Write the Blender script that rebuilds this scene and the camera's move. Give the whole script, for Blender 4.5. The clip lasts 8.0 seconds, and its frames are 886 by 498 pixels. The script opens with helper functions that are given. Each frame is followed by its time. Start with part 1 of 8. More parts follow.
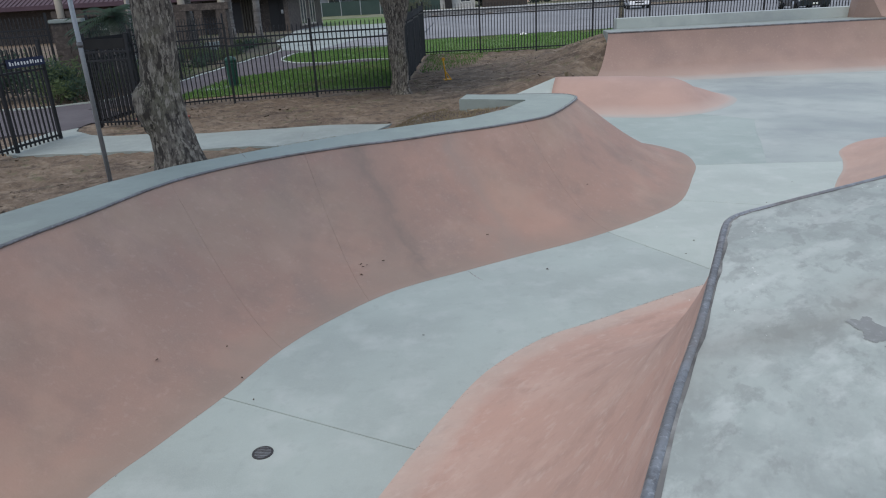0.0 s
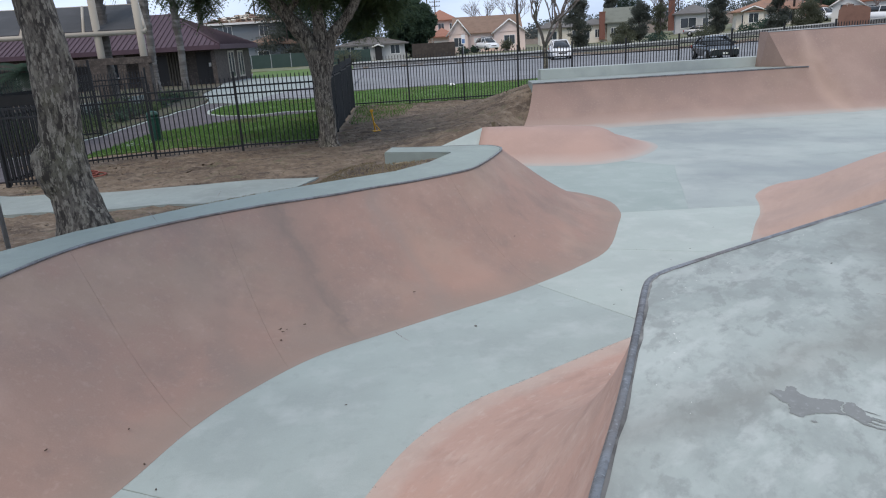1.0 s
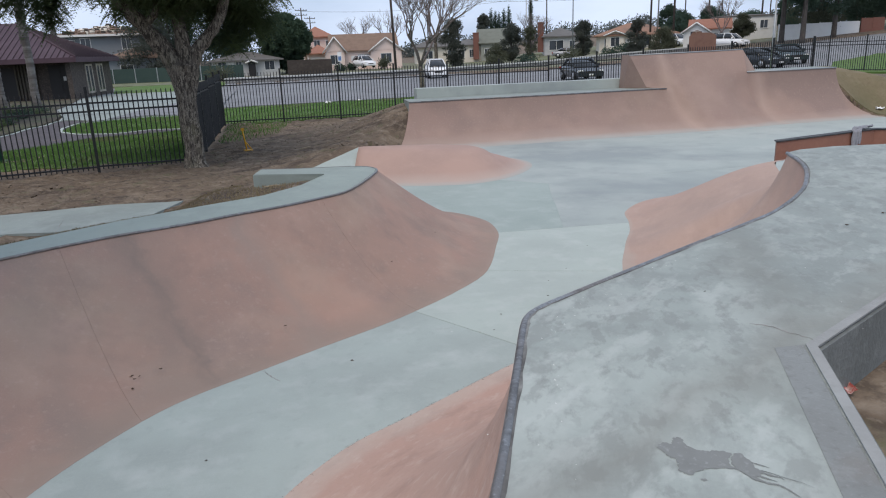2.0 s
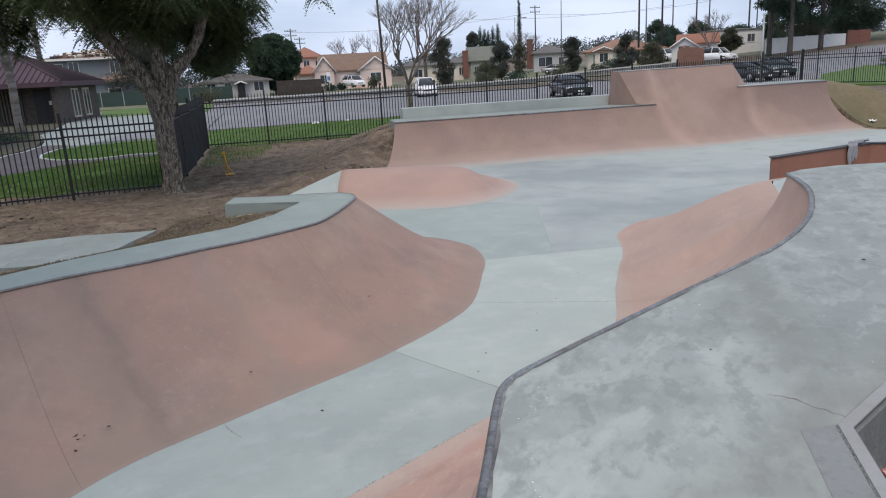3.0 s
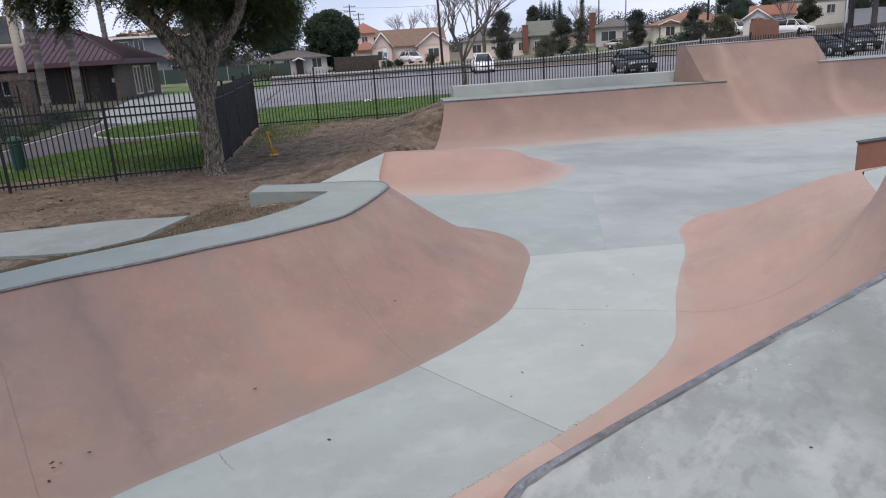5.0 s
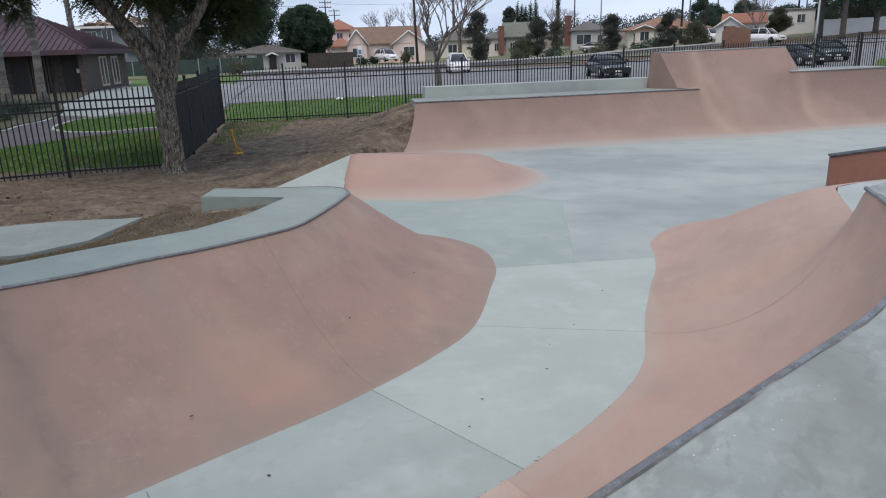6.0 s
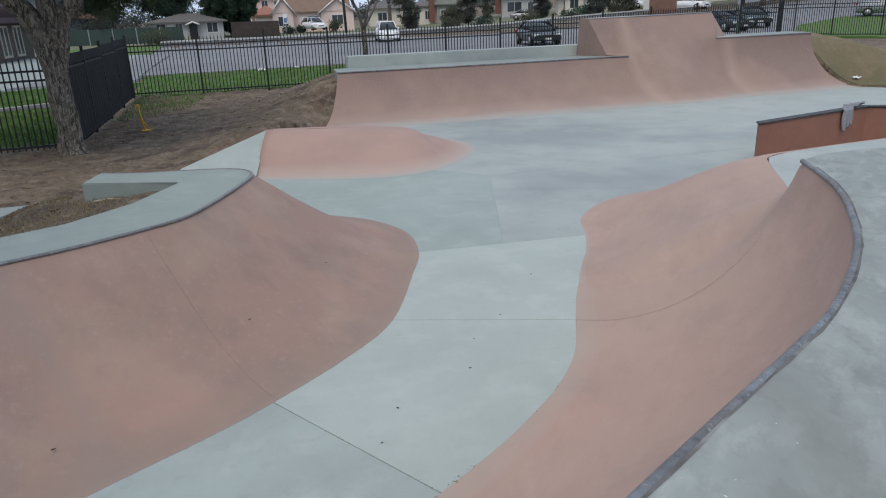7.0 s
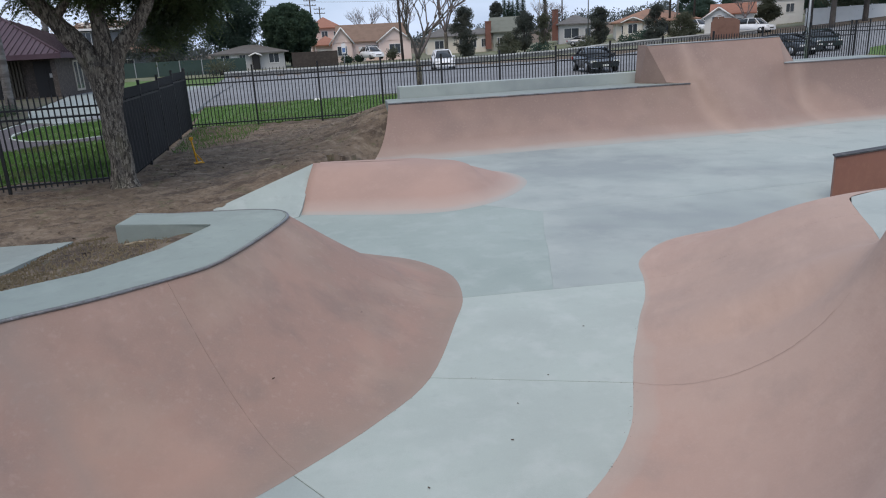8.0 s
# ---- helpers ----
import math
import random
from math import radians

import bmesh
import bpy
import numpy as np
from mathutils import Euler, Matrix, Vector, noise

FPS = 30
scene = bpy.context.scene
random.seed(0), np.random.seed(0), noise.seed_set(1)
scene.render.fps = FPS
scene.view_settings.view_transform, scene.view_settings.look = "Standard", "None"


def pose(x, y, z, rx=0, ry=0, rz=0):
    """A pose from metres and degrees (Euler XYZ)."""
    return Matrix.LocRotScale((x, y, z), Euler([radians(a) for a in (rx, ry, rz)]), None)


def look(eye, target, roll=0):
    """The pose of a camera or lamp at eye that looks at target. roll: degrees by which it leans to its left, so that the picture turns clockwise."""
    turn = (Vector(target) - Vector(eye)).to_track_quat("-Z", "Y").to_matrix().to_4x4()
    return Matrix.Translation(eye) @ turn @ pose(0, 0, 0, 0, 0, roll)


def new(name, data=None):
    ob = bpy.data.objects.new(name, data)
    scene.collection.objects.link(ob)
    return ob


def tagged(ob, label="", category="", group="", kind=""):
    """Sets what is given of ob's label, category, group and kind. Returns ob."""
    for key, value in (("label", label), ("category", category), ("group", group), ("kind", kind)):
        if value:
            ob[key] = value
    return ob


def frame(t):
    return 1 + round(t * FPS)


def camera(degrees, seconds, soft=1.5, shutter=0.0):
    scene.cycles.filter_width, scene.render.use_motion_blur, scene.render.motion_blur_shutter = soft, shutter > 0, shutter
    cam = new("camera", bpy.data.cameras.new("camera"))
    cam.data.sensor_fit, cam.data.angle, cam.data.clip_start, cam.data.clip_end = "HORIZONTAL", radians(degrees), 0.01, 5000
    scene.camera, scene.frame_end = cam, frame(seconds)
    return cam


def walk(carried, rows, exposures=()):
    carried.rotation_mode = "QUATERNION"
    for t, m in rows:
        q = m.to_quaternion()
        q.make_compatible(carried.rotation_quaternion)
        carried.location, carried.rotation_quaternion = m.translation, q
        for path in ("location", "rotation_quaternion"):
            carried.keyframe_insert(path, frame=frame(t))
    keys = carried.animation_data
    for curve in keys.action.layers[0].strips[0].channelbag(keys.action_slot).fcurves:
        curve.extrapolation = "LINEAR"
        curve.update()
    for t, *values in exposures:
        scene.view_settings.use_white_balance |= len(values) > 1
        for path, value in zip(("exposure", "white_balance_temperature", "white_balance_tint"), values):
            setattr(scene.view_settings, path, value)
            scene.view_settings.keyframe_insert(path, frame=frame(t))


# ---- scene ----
cam = camera(64.9, 8.0, soft=1.1)
PATH = [
    (0, (0.814, 1.563, 2.759), (0.707, 3.436, 2.066), -3.2),
    (0.3, (0.878, 1.63, 2.772), (0.728, 3.519, 2.133), -3.5),
    (0.5, (0.913, 1.676, 2.783), (0.774, 3.569, 2.151), -4.1),
    (0.7, (0.937, 1.73, 2.789), (0.865, 3.632, 2.177), -5.1),
    (1, (0.958, 1.821, 2.787), (1.034, 3.735, 2.211), -3.4),
    (1.2, (0.939, 1.9, 2.789), (1.101, 3.818, 2.247), -2.0),
    (1.5, (0.975, 1.982, 2.804), (1.312, 3.875, 2.254), -1.9),
    (1.7, (1.018, 2.058, 2.795), (1.431, 3.933, 2.233), -2.2),
    (2.8, (1.303, 2.524, 2.807), (1.699, 4.424, 2.324), -2.4),
    (3, (1.363, 2.674, 2.815), (1.795, 4.561, 2.315), -3.1),
    (3.3, (1.391, 2.758, 2.816), (1.833, 4.64, 2.303), -3.9),
    (3.5, (1.408, 2.818, 2.811), (1.76, 4.715, 2.287), -3.7),
    (3.8, (1.495, 2.951, 2.832), (1.639, 4.882, 2.335), -3.5),
    (4, (1.558, 3.019, 2.848), (1.576, 4.95, 2.328), -3.3),
    (4.5, (1.675, 3.297, 2.827), (1.781, 5.217, 2.277), -3.1),
    (4.7, (1.707, 3.388, 2.807), (1.948, 5.293, 2.25), -3.7),
    (5.8, (2.01, 3.831, 2.833), (2.3, 5.732, 2.283), -3.1),
    (6, (1.994, 3.919, 2.838), (2.335, 5.809, 2.277), -1.9),
    (6.2, (2.051, 4.07, 2.827), (2.455, 5.939, 2.243), -2.0),
    (6.5, (2.152, 4.253, 2.811), (2.683, 6.082, 2.201), -3.1),
    (6.8, (2.257, 4.397, 2.788), (2.804, 6.215, 2.158), -2.7),
    (7, (2.359, 4.528, 2.786), (2.863, 6.353, 2.14), -2.1),
    (7.2, (2.37, 4.646, 2.792), (2.813, 6.482, 2.135), -1.8),
    (7.5, (2.413, 4.862, 2.803), (2.745, 6.729, 2.166), -1.4),
    (8, (2.629, 5.059, 2.834), (2.987, 6.942, 2.263), -3.0),
]
# the film camera drifts a little brighter and warmer in the middle of the walk
EXPOSURE = [(0, 0.05, 6820, 11), (0.5, 0.06, 6820, 11), (1, 0.16, 6850, 11.5), (1.7, 0.04, 6920, 12), (3, 0.06, 7120, 14), (3.5, -0.02, 7220, 16), (4, 0.10, 7220, 18), (4.6, 0.14, 7240, 20), (6, 0.02, 7020, 13), (6.5, -0.05, 6870, 11.5), (7, -0.09, 6870, 11), (7.5, -0.12, 6890, 12), (8, -0.01, 6820, 12)]
walk(cam, [(t, look(eye, target, roll)) for t, eye, target, roll in PATH], EXPOSURE)

# ---- world and sun: a bright overcast afternoon ----
world = bpy.data.worlds.new("world")
scene.world = world
world.use_nodes = True
wn, wl = world.node_tree.nodes, world.node_tree.links
wn.clear()
w_out = wn.new("ShaderNodeOutputWorld")
w_bg = wn.new("ShaderNodeBackground")
w_sky = wn.new("ShaderNodeTexSky")
w_sky.sky_type = "NISHITA"
w_sky.sun_disc = False
w_sky.sun_elevation, w_sky.sun_rotation = radians(60), radians(230)
w_sky.air_density, w_sky.dust_density, w_sky.ozone_density = 1.0, 2.0, 1.0
w_co = wn.new("ShaderNodeTexCoord")
w_map = wn.new("ShaderNodeMapping")
w_map.inputs["Scale"].default_value = (1.6, 1.6, 5.5)
w_noise = wn.new("ShaderNodeTexNoise")
w_noise.inputs["Scale"].default_value, w_noise.inputs["Detail"].default_value, w_noise.inputs["Roughness"].default_value = 1.7, 7, 0.55
w_ramp = wn.new("ShaderNodeValToRGB")
w_ramp.color_ramp.elements[0].position, w_ramp.color_ramp.elements[0].color = 0.34, (0.12, 0.12, 0.12, 1)
w_ramp.color_ramp.elements[1].position, w_ramp.color_ramp.elements[1].color = 0.62, (1, 1, 1, 1)
w_mix = wn.new("ShaderNodeMix")
w_mix.data_type = "RGBA"
w_mix.inputs[7].default_value = (6.7, 8.15, 10.6, 1)
# thin blue-grey cloud lies over the clear sky between the brighter banks
w_thin = wn.new("ShaderNodeMix")
w_thin.data_type = "RGBA"
w_thin.inputs[0].default_value = 0.75
w_thin.inputs[7].default_value = (4.9, 6.6, 9.6, 1)
wl.new(w_co.outputs["Generated"], w_map.inputs["Vector"])
wl.new(w_map.outputs["Vector"], w_noise.inputs["Vector"])
wl.new(w_noise.outputs["Fac"], w_ramp.inputs["Fac"])
wl.new(w_ramp.outputs["Color"], w_mix.inputs[0])
wl.new(w_sky.outputs["Color"], w_thin.inputs[6])
wl.new(w_thin.outputs[2], w_mix.inputs[6])
wl.new(w_mix.outputs[2], w_bg.inputs["Color"])
w_bg.inputs["Strength"].default_value = 0.106
wl.new(w_bg.outputs["Background"], w_out.inputs["Surface"])

sun_data = bpy.data.lights.new("sun", "SUN")
sun_data.energy, sun_data.angle, sun_data.color = 1.4, radians(35), (1.0, 0.88, 0.74)
sun = new("sun", sun_data)
sun.matrix_basis = look((-4.5, -7.5, 14), (0, 0, 0))

# ---- materials ----
def material(name, base, rough=0.8, metal=0.0, spots=(), bump=0.0, bump_scale=60.0, random_tone=0.0, spec=0.4, bump_stretch=None, bands=()):
    """A procedural material. spots: (scale, detail, low, high, colour, strength[, stretch]) layers of noise that tint the base.
    bands: (direction, low, high, colour, strength, wobble, wobble scale[, centre]) tints that follow a direction; with a centre, a streak about it."""
    m = bpy.data.materials.new(name)
    m.use_nodes = True
    n, l = m.node_tree.nodes, m.node_tree.links
    b = n["Principled BSDF"]
    b.inputs["Roughness"].default_value = rough
    b.inputs["Metallic"].default_value = metal
    b.inputs["Specular IOR Level"].default_value = spec
    co = n.new("ShaderNodeNewGeometry")
    last = None
    rgb = n.new("ShaderNodeRGB")
    rgb.outputs[0].default_value = (*base, 1)
    last = rgb.outputs[0]
    def place(stretch):
        if not stretch:
            return co.outputs["Position"]
        k = n.new("ShaderNodeMapping")
        k.vector_type = "TEXTURE"
        k.inputs["Scale"].default_value = [1 / v for v in stretch[:3]]
        k.inputs["Rotation"].default_value = (0, 0, radians(stretch[3]) if len(stretch) > 3 else 0)
        l.new(co.outputs["Position"], k.inputs["Vector"])
        return k.outputs["Vector"]

    for scale, detail, low, high, colour, strength, *stretch in spots:
        t = n.new("ShaderNodeTexNoise")
        t.inputs["Scale"].default_value, t.inputs["Detail"].default_value = scale, detail
        t.inputs["Roughness"].default_value = 0.6
        l.new(place(stretch[0] if stretch else None), t.inputs["Vector"])
        r = n.new("ShaderNodeMapRange")
        r.inputs["From Min"].default_value, r.inputs["From Max"].default_value = low, high
        r.inputs["To Max"].default_value = strength
        l.new(t.outputs["Fac"], r.inputs["Value"])
        x = n.new("ShaderNodeMix")
        x.data_type = "RGBA"
        x.inputs[7].default_value = (*colour, 1)
        l.new(r.outputs["Result"], x.inputs[0])
        l.new(last, x.inputs[6])
        last = x.outputs[2]
    for direction, low, high, colour, strength, wobble, wscale, *centre in bands:
        t = n.new("ShaderNodeTexNoise")
        t.inputs["Scale"].default_value, t.inputs["Detail"].default_value = wscale, 6
        l.new(co.outputs["Position"], t.inputs["Vector"])
        d = n.new("ShaderNodeVectorMath")
        d.operation = "DOT_PRODUCT"
        d.inputs[1].default_value = direction
        l.new(co.outputs["Position"], d.inputs[0])
        w = n.new("ShaderNodeMath")
        w.operation = "MULTIPLY_ADD"
        w.inputs[1].default_value, w.inputs[2].default_value = wobble, -wobble / 2 - (centre[0] if centre else 0)
        l.new(t.outputs["Fac"], w.inputs[0])
        s = n.new("ShaderNodeMath")
        l.new(d.outputs["Value"], s.inputs[0])
        l.new(w.outputs["Value"], s.inputs[1])
        value = s.outputs["Value"]
        if centre:
            k = n.new("ShaderNodeMath")
            k.operation = "ABSOLUTE"
            l.new(value, k.inputs[0])
            value = k.outputs["Value"]
        r = n.new("ShaderNodeMapRange")
        r.inputs["From Min"].default_value, r.inputs["From Max"].default_value = low, high
        r.inputs["To Max"].default_value = strength
        l.new(value, r.inputs["Value"])
        x = n.new("ShaderNodeMix")
        x.data_type = "RGBA"
        x.inputs[7].default_value = (*colour, 1)
        l.new(r.outputs["Result"], x.inputs[0])
        l.new(last, x.inputs[6])
        last = x.outputs[2]
    if random_tone:
        info = n.new("ShaderNodeObjectInfo")
        r = n.new("ShaderNodeMapRange")
        r.inputs["To Min"].default_value, r.inputs["To Max"].default_value = 1 - random_tone, 1 + random_tone
        l.new(info.outputs["Random"], r.inputs["Value"])
        h = n.new("ShaderNodeHueSaturation")
        l.new(r.outputs["Result"], h.inputs["Value"])
        l.new(last, h.inputs["Color"])
        last = h.outputs["Color"]
    l.new(last, b.inputs["Base Color"])
    if bump:
        t = n.new("ShaderNodeTexNoise")
        t.inputs["Scale"].default_value, t.inputs["Detail"].default_value = bump_scale, 4
        l.new(place(bump_stretch), t.inputs["Vector"])
        u = n.new("ShaderNodeBump")
        u.inputs["Strength"].default_value, u.inputs["Distance"].default_value = bump, 0.02
        l.new(t.outputs["Fac"], u.inputs["Height"])
        l.new(u.outputs["Normal"], b.inputs["Normal"])
    return m


def concrete(name, base, dark, light, wear=0.5):
    return material(name, base, 0.75, spots=[
        (0.55, 5, 0.42, 0.68, dark, wear), (2.3, 6, 0.5, 0.72, light, wear * 0.9),
        (7.0, 8, 0.55, 0.75, dark, wear * 0.6), (45, 4, 0.5, 0.8, light, 0.25)], bump=0.12, bump_scale=90)


floor_grey = concrete("floor_concrete", (0.372, 0.428, 0.40), (0.285, 0.32, 0.305), (0.445, 0.488, 0.465), 0.8)
floor_pale = concrete("pale_concrete", (0.412, 0.468, 0.43), (0.345, 0.385, 0.36), (0.48, 0.52, 0.49), 0.7)
floor_green = concrete("greenish_concrete", (0.335, 0.392, 0.364), (0.275, 0.33, 0.305), (0.385, 0.435, 0.41), 0.8)
floor_blue = material("weathered_concrete", (0.364, 0.408, 0.384), 0.75, spots=[
    (0.16, 4, 0.48, 0.60, (0.265, 0.297, 0.294), 0.85), (0.45, 6, 0.47, 0.66, (0.43, 0.465, 0.435), 0.65), (1.4, 7, 0.53, 0.70, (0.265, 0.295, 0.29), 0.5),
    (6.0, 8, 0.55, 0.75, (0.30, 0.34, 0.335), 0.4), (45, 4, 0.5, 0.8, (0.43, 0.47, 0.45), 0.25)], bump=0.12, bump_scale=90)
deck_grey = material("deck_concrete", (0.345, 0.383, 0.353), 0.7, spots=[
    (0.55, 6, 0.46, 0.60, (0.288, 0.325, 0.305), 0.7), (1.0, 8, 0.50, 0.64, (0.415, 0.455, 0.423), 0.5, (1, 0.5, 1, -26)), (3.0, 12, 0.49, 0.60, (0.44, 0.478, 0.444), 0.6, (1, 0.45, 1, -26)), (5.5, 13, 0.50, 0.62, (0.272, 0.298, 0.278), 0.55, (1, 0.5, 1, -26)),
    (1.3, 12, 0.53, 0.63, (0.238, 0.262, 0.244), 0.55, (1, 0.5, 1, 60)), (4.0, 13, 0.545, 0.61, (0.245, 0.262, 0.244), 0.55, (0.6, 1.3, 1, 50)), (8.0, 14, 0.55, 0.61, (0.212, 0.225, 0.210), 0.45, (1, 0.5, 1, -20)),
    (6.0, 13, 0.53, 0.62, (0.49, 0.522, 0.490), 0.5, (0.5, 1, 1, 40)), (14, 12, 0.54, 0.63, (0.255, 0.275, 0.257), 0.35, (1, 0.6, 1, -26)), (22, 10, 0.56, 0.66, (0.47, 0.50, 0.470), 0.25, (1, 0.5, 1, -26))], bump=0.06, bump_scale=60,
    bands=[((0.2, 0.98, 0), 4.7, 6.6, (0.19, 0.21, 0.199), 0.34, 2.4, 1.2), ((0.894, -0.447, 0), 0.30, 0.0, (0.205, 0.212, 0.189), 0.55, 0.5, 2.2, 0.80), ((-0.461, 0.887, 0), 0.22, 0.0, (0.215, 0.215, 0.189), 0.55, 0.4, 2.6, 2.62)])
deck_pale = concrete("raised_walk_concrete", (0.28, 0.327, 0.298), (0.22, 0.252, 0.23), (0.33, 0.378, 0.345), 0.8)
walk_grey = concrete("walk_concrete", (0.275, 0.315, 0.295), (0.205, 0.23, 0.215), (0.335, 0.37, 0.35), 0.7)
PINK_SPOTS = [(0.45, 4, 0.42, 0.66, (0.291, 0.205, 0.165), 0.8), (0.75, 5, 0.5, 0.64, (0.335, 0.255, 0.195), 0.7), (1.5, 7, 0.5, 0.7, (0.413, 0.28, 0.227), 0.6), (0.9, 8, 0.54, 0.66, (0.255, 0.19, 0.165), 0.6, (1, 1, 0.3)),
    (3.4, 7, 0.53, 0.68, (0.275, 0.20, 0.165), 0.5, (1, 1, 0.35)), (6, 9, 0.54, 0.72, (0.29, 0.207, 0.172), 0.5), (18, 8, 0.56, 0.7, (0.43, 0.315, 0.265), 0.35), (70, 4, 0.5, 0.8, (0.41, 0.29, 0.24), 0.3)]
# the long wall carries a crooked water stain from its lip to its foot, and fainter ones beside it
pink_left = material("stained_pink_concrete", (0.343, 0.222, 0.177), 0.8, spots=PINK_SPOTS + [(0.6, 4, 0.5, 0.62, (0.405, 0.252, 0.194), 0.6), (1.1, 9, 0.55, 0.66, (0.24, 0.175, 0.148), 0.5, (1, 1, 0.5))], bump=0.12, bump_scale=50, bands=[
    ((0.859, 0.512, 0), 0.15, 0.0, (0.20, 0.155, 0.132), 0.50, 0.62, 2.6, 4.42), ((0.859, 0.512, 0), 0.06, 0.0, (0.17, 0.14, 0.122), 0.42, 0.5, 3.6, 4.46), ((0.859, 0.512, 0), 0.48, 0.02, (0.265, 0.20, 0.165), 0.5, 1.2, 1.5, 4.30),
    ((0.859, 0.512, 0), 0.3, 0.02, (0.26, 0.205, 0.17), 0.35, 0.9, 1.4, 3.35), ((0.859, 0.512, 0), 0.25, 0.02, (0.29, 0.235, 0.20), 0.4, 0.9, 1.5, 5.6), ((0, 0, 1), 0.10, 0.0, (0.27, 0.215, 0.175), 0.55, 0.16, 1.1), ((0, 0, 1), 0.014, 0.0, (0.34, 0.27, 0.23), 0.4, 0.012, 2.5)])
# the pink of the far ramps and the hip pales to grey towards the foot
FOOT_GREY = (0.385, 0.375, 0.345)
# the last two bands paint lighter streaks where light catches the tall bank's creases
pink_far = material("far_pink_concrete", (0.30, 0.205, 0.172), 0.8, spots=[PINK_SPOTS[0], (0.75, 5, 0.5, 0.64, (0.335, 0.25, 0.198), 0.35), (1.5, 7, 0.5, 0.7, (0.36, 0.245, 0.205), 0.5)] + [(0.22, 4, 0.52, 0.62, (0.36, 0.245, 0.20), 0.6), (0.28, 3, 0.5, 0.60, (0.235, 0.168, 0.146), 0.7)] + PINK_SPOTS[5:], bump=0.12, bump_scale=50, bands=[((0, 0, 1), 0.30, 0.02, (0.43, 0.33, 0.28), 0.6, 0.25, 0.5), ((0, 0, 1), 0.10, 0.0, FOOT_GREY, 0.95, 0.08, 1.6), ((0.97, 0.24, 0), 0.32, 0.0, (0.46, 0.335, 0.275), 0.45, 0.5, 0.9, 19.25), ((0.97, 0.24, 0), 0.3, 0.0, (0.45, 0.33, 0.27), 0.4, 0.5, 0.9, 22.6)])
pink_fresh = material("fresh_pink_concrete", (0.438, 0.308, 0.25), 0.8, spots=[
    (0.35, 4, 0.45, 0.62, (0.47, 0.29, 0.228), 0.6), (0.7, 4, 0.42, 0.66, (0.385, 0.275, 0.225), 0.7), (2.4, 7, 0.53, 0.72, (0.51, 0.365, 0.30), 0.5, (1, 0.35, 1, -35)), (5.0, 8, 0.54, 0.72, (0.37, 0.255, 0.21), 0.4, (1, 0.4, 1, -35)),
    (1.1, 8, 0.52, 0.66, (0.345, 0.255, 0.215), 0.5), (11, 8, 0.57, 0.72, (0.49, 0.35, 0.29), 0.25, (1, 0.35, 1, -35)), (18, 8, 0.56, 0.7, (0.48, 0.34, 0.28), 0.25), (70, 4, 0.5, 0.8, (0.50, 0.355, 0.29), 0.3)], bump=0.4, bump_scale=9, bump_stretch=(1, 0.4, 1, -35), bands=[((0, 0, 1), 0.014, 0.0, (0.42, 0.36, 0.31), 0.6, 0.012, 2.5)])
pink_rough = material("rough_trowelled_pink_concrete", (0.452, 0.298, 0.24), 0.8, spots=[
    (0.5, 4, 0.42, 0.62, (0.48, 0.298, 0.235), 0.6), (1.2, 6, 0.48, 0.68, (0.40, 0.29, 0.242), 0.5), (3.0, 9, 0.52, 0.66, (0.53, 0.385, 0.32), 0.45, (1, 0.5, 1, -42)), (5.0, 9, 0.53, 0.64, (0.36, 0.235, 0.19), 0.5, (1, 0.5, 1, -50)),
    (13, 9, 0.55, 0.68, (0.54, 0.41, 0.35), 0.45, (1, 0.5, 1, -45)), (34, 8, 0.55, 0.7, (0.38, 0.255, 0.21), 0.35, (1, 0.6, 1, -45))], bump=1.0, bump_scale=7, bump_stretch=(1, 0.5, 1, -45), bands=[((0, 0, 1), 0.02, 0.0, (0.50, 0.43, 0.37), 0.6, 0.02, 3.0)])
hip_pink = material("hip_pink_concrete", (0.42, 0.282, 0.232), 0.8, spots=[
    (0.7, 4, 0.42, 0.66, (0.365, 0.25, 0.21), 0.7), (2.4, 9, 0.53, 0.70, (0.45, 0.31, 0.255), 0.4), (18, 8, 0.56, 0.7, (0.46, 0.325, 0.27), 0.3)], bump=0.15, bump_scale=40, bands=[((0, 0, 1), 0.20, 0.0, (0.46, 0.37, 0.32), 0.85, 0.12, 0.9), ((0, 0, 1), 0.05, 0.0, FOOT_GREY, 0.9, 0.05, 1.5)])
seam_pink = material("seam_pink_concrete", (0.375, 0.268, 0.222), 0.9, spots=[(9, 6, 0.50, 0.64, (0.29, 0.21, 0.176), 0.8), (5, 5, 0.54, 0.66, (0.42, 0.31, 0.26), 0.7)])
joint_dark = material("joint_shadow", (0.31, 0.295, 0.28), 0.95, spots=[(5, 5, 0.48, 0.6, (0.13, 0.12, 0.11), 0.8)])
steel = material("worn_steel", (0.185, 0.19, 0.195), 0.45, 0.45, spots=[(0.9, 5, 0.48, 0.62, (0.20, 0.175, 0.158), 0.8), (2.5, 6, 0.48, 0.66, (0.27, 0.29, 0.31), 0.8), (9, 9, 0.52, 0.64, (0.09, 0.088, 0.09), 0.6), (26, 9, 0.54, 0.66, (0.095, 0.09, 0.088), 0.5), (55, 6, 0.57, 0.68, (0.40, 0.42, 0.43), 0.5)], bump=0.35, bump_scale=30)
groove_dark = material("groove_shadow", (0.15, 0.148, 0.142), 0.95, spots=[(6, 6, 0.46, 0.6, (0.075, 0.072, 0.07), 0.8), (3, 6, 0.5, 0.62, (0.32, 0.325, 0.31), 0.85)])
seam_core = material("pour_seam", (0.315, 0.23, 0.192), 0.95, spots=[(3, 5, 0.45, 0.6, (0.30, 0.215, 0.18), 0.8)])
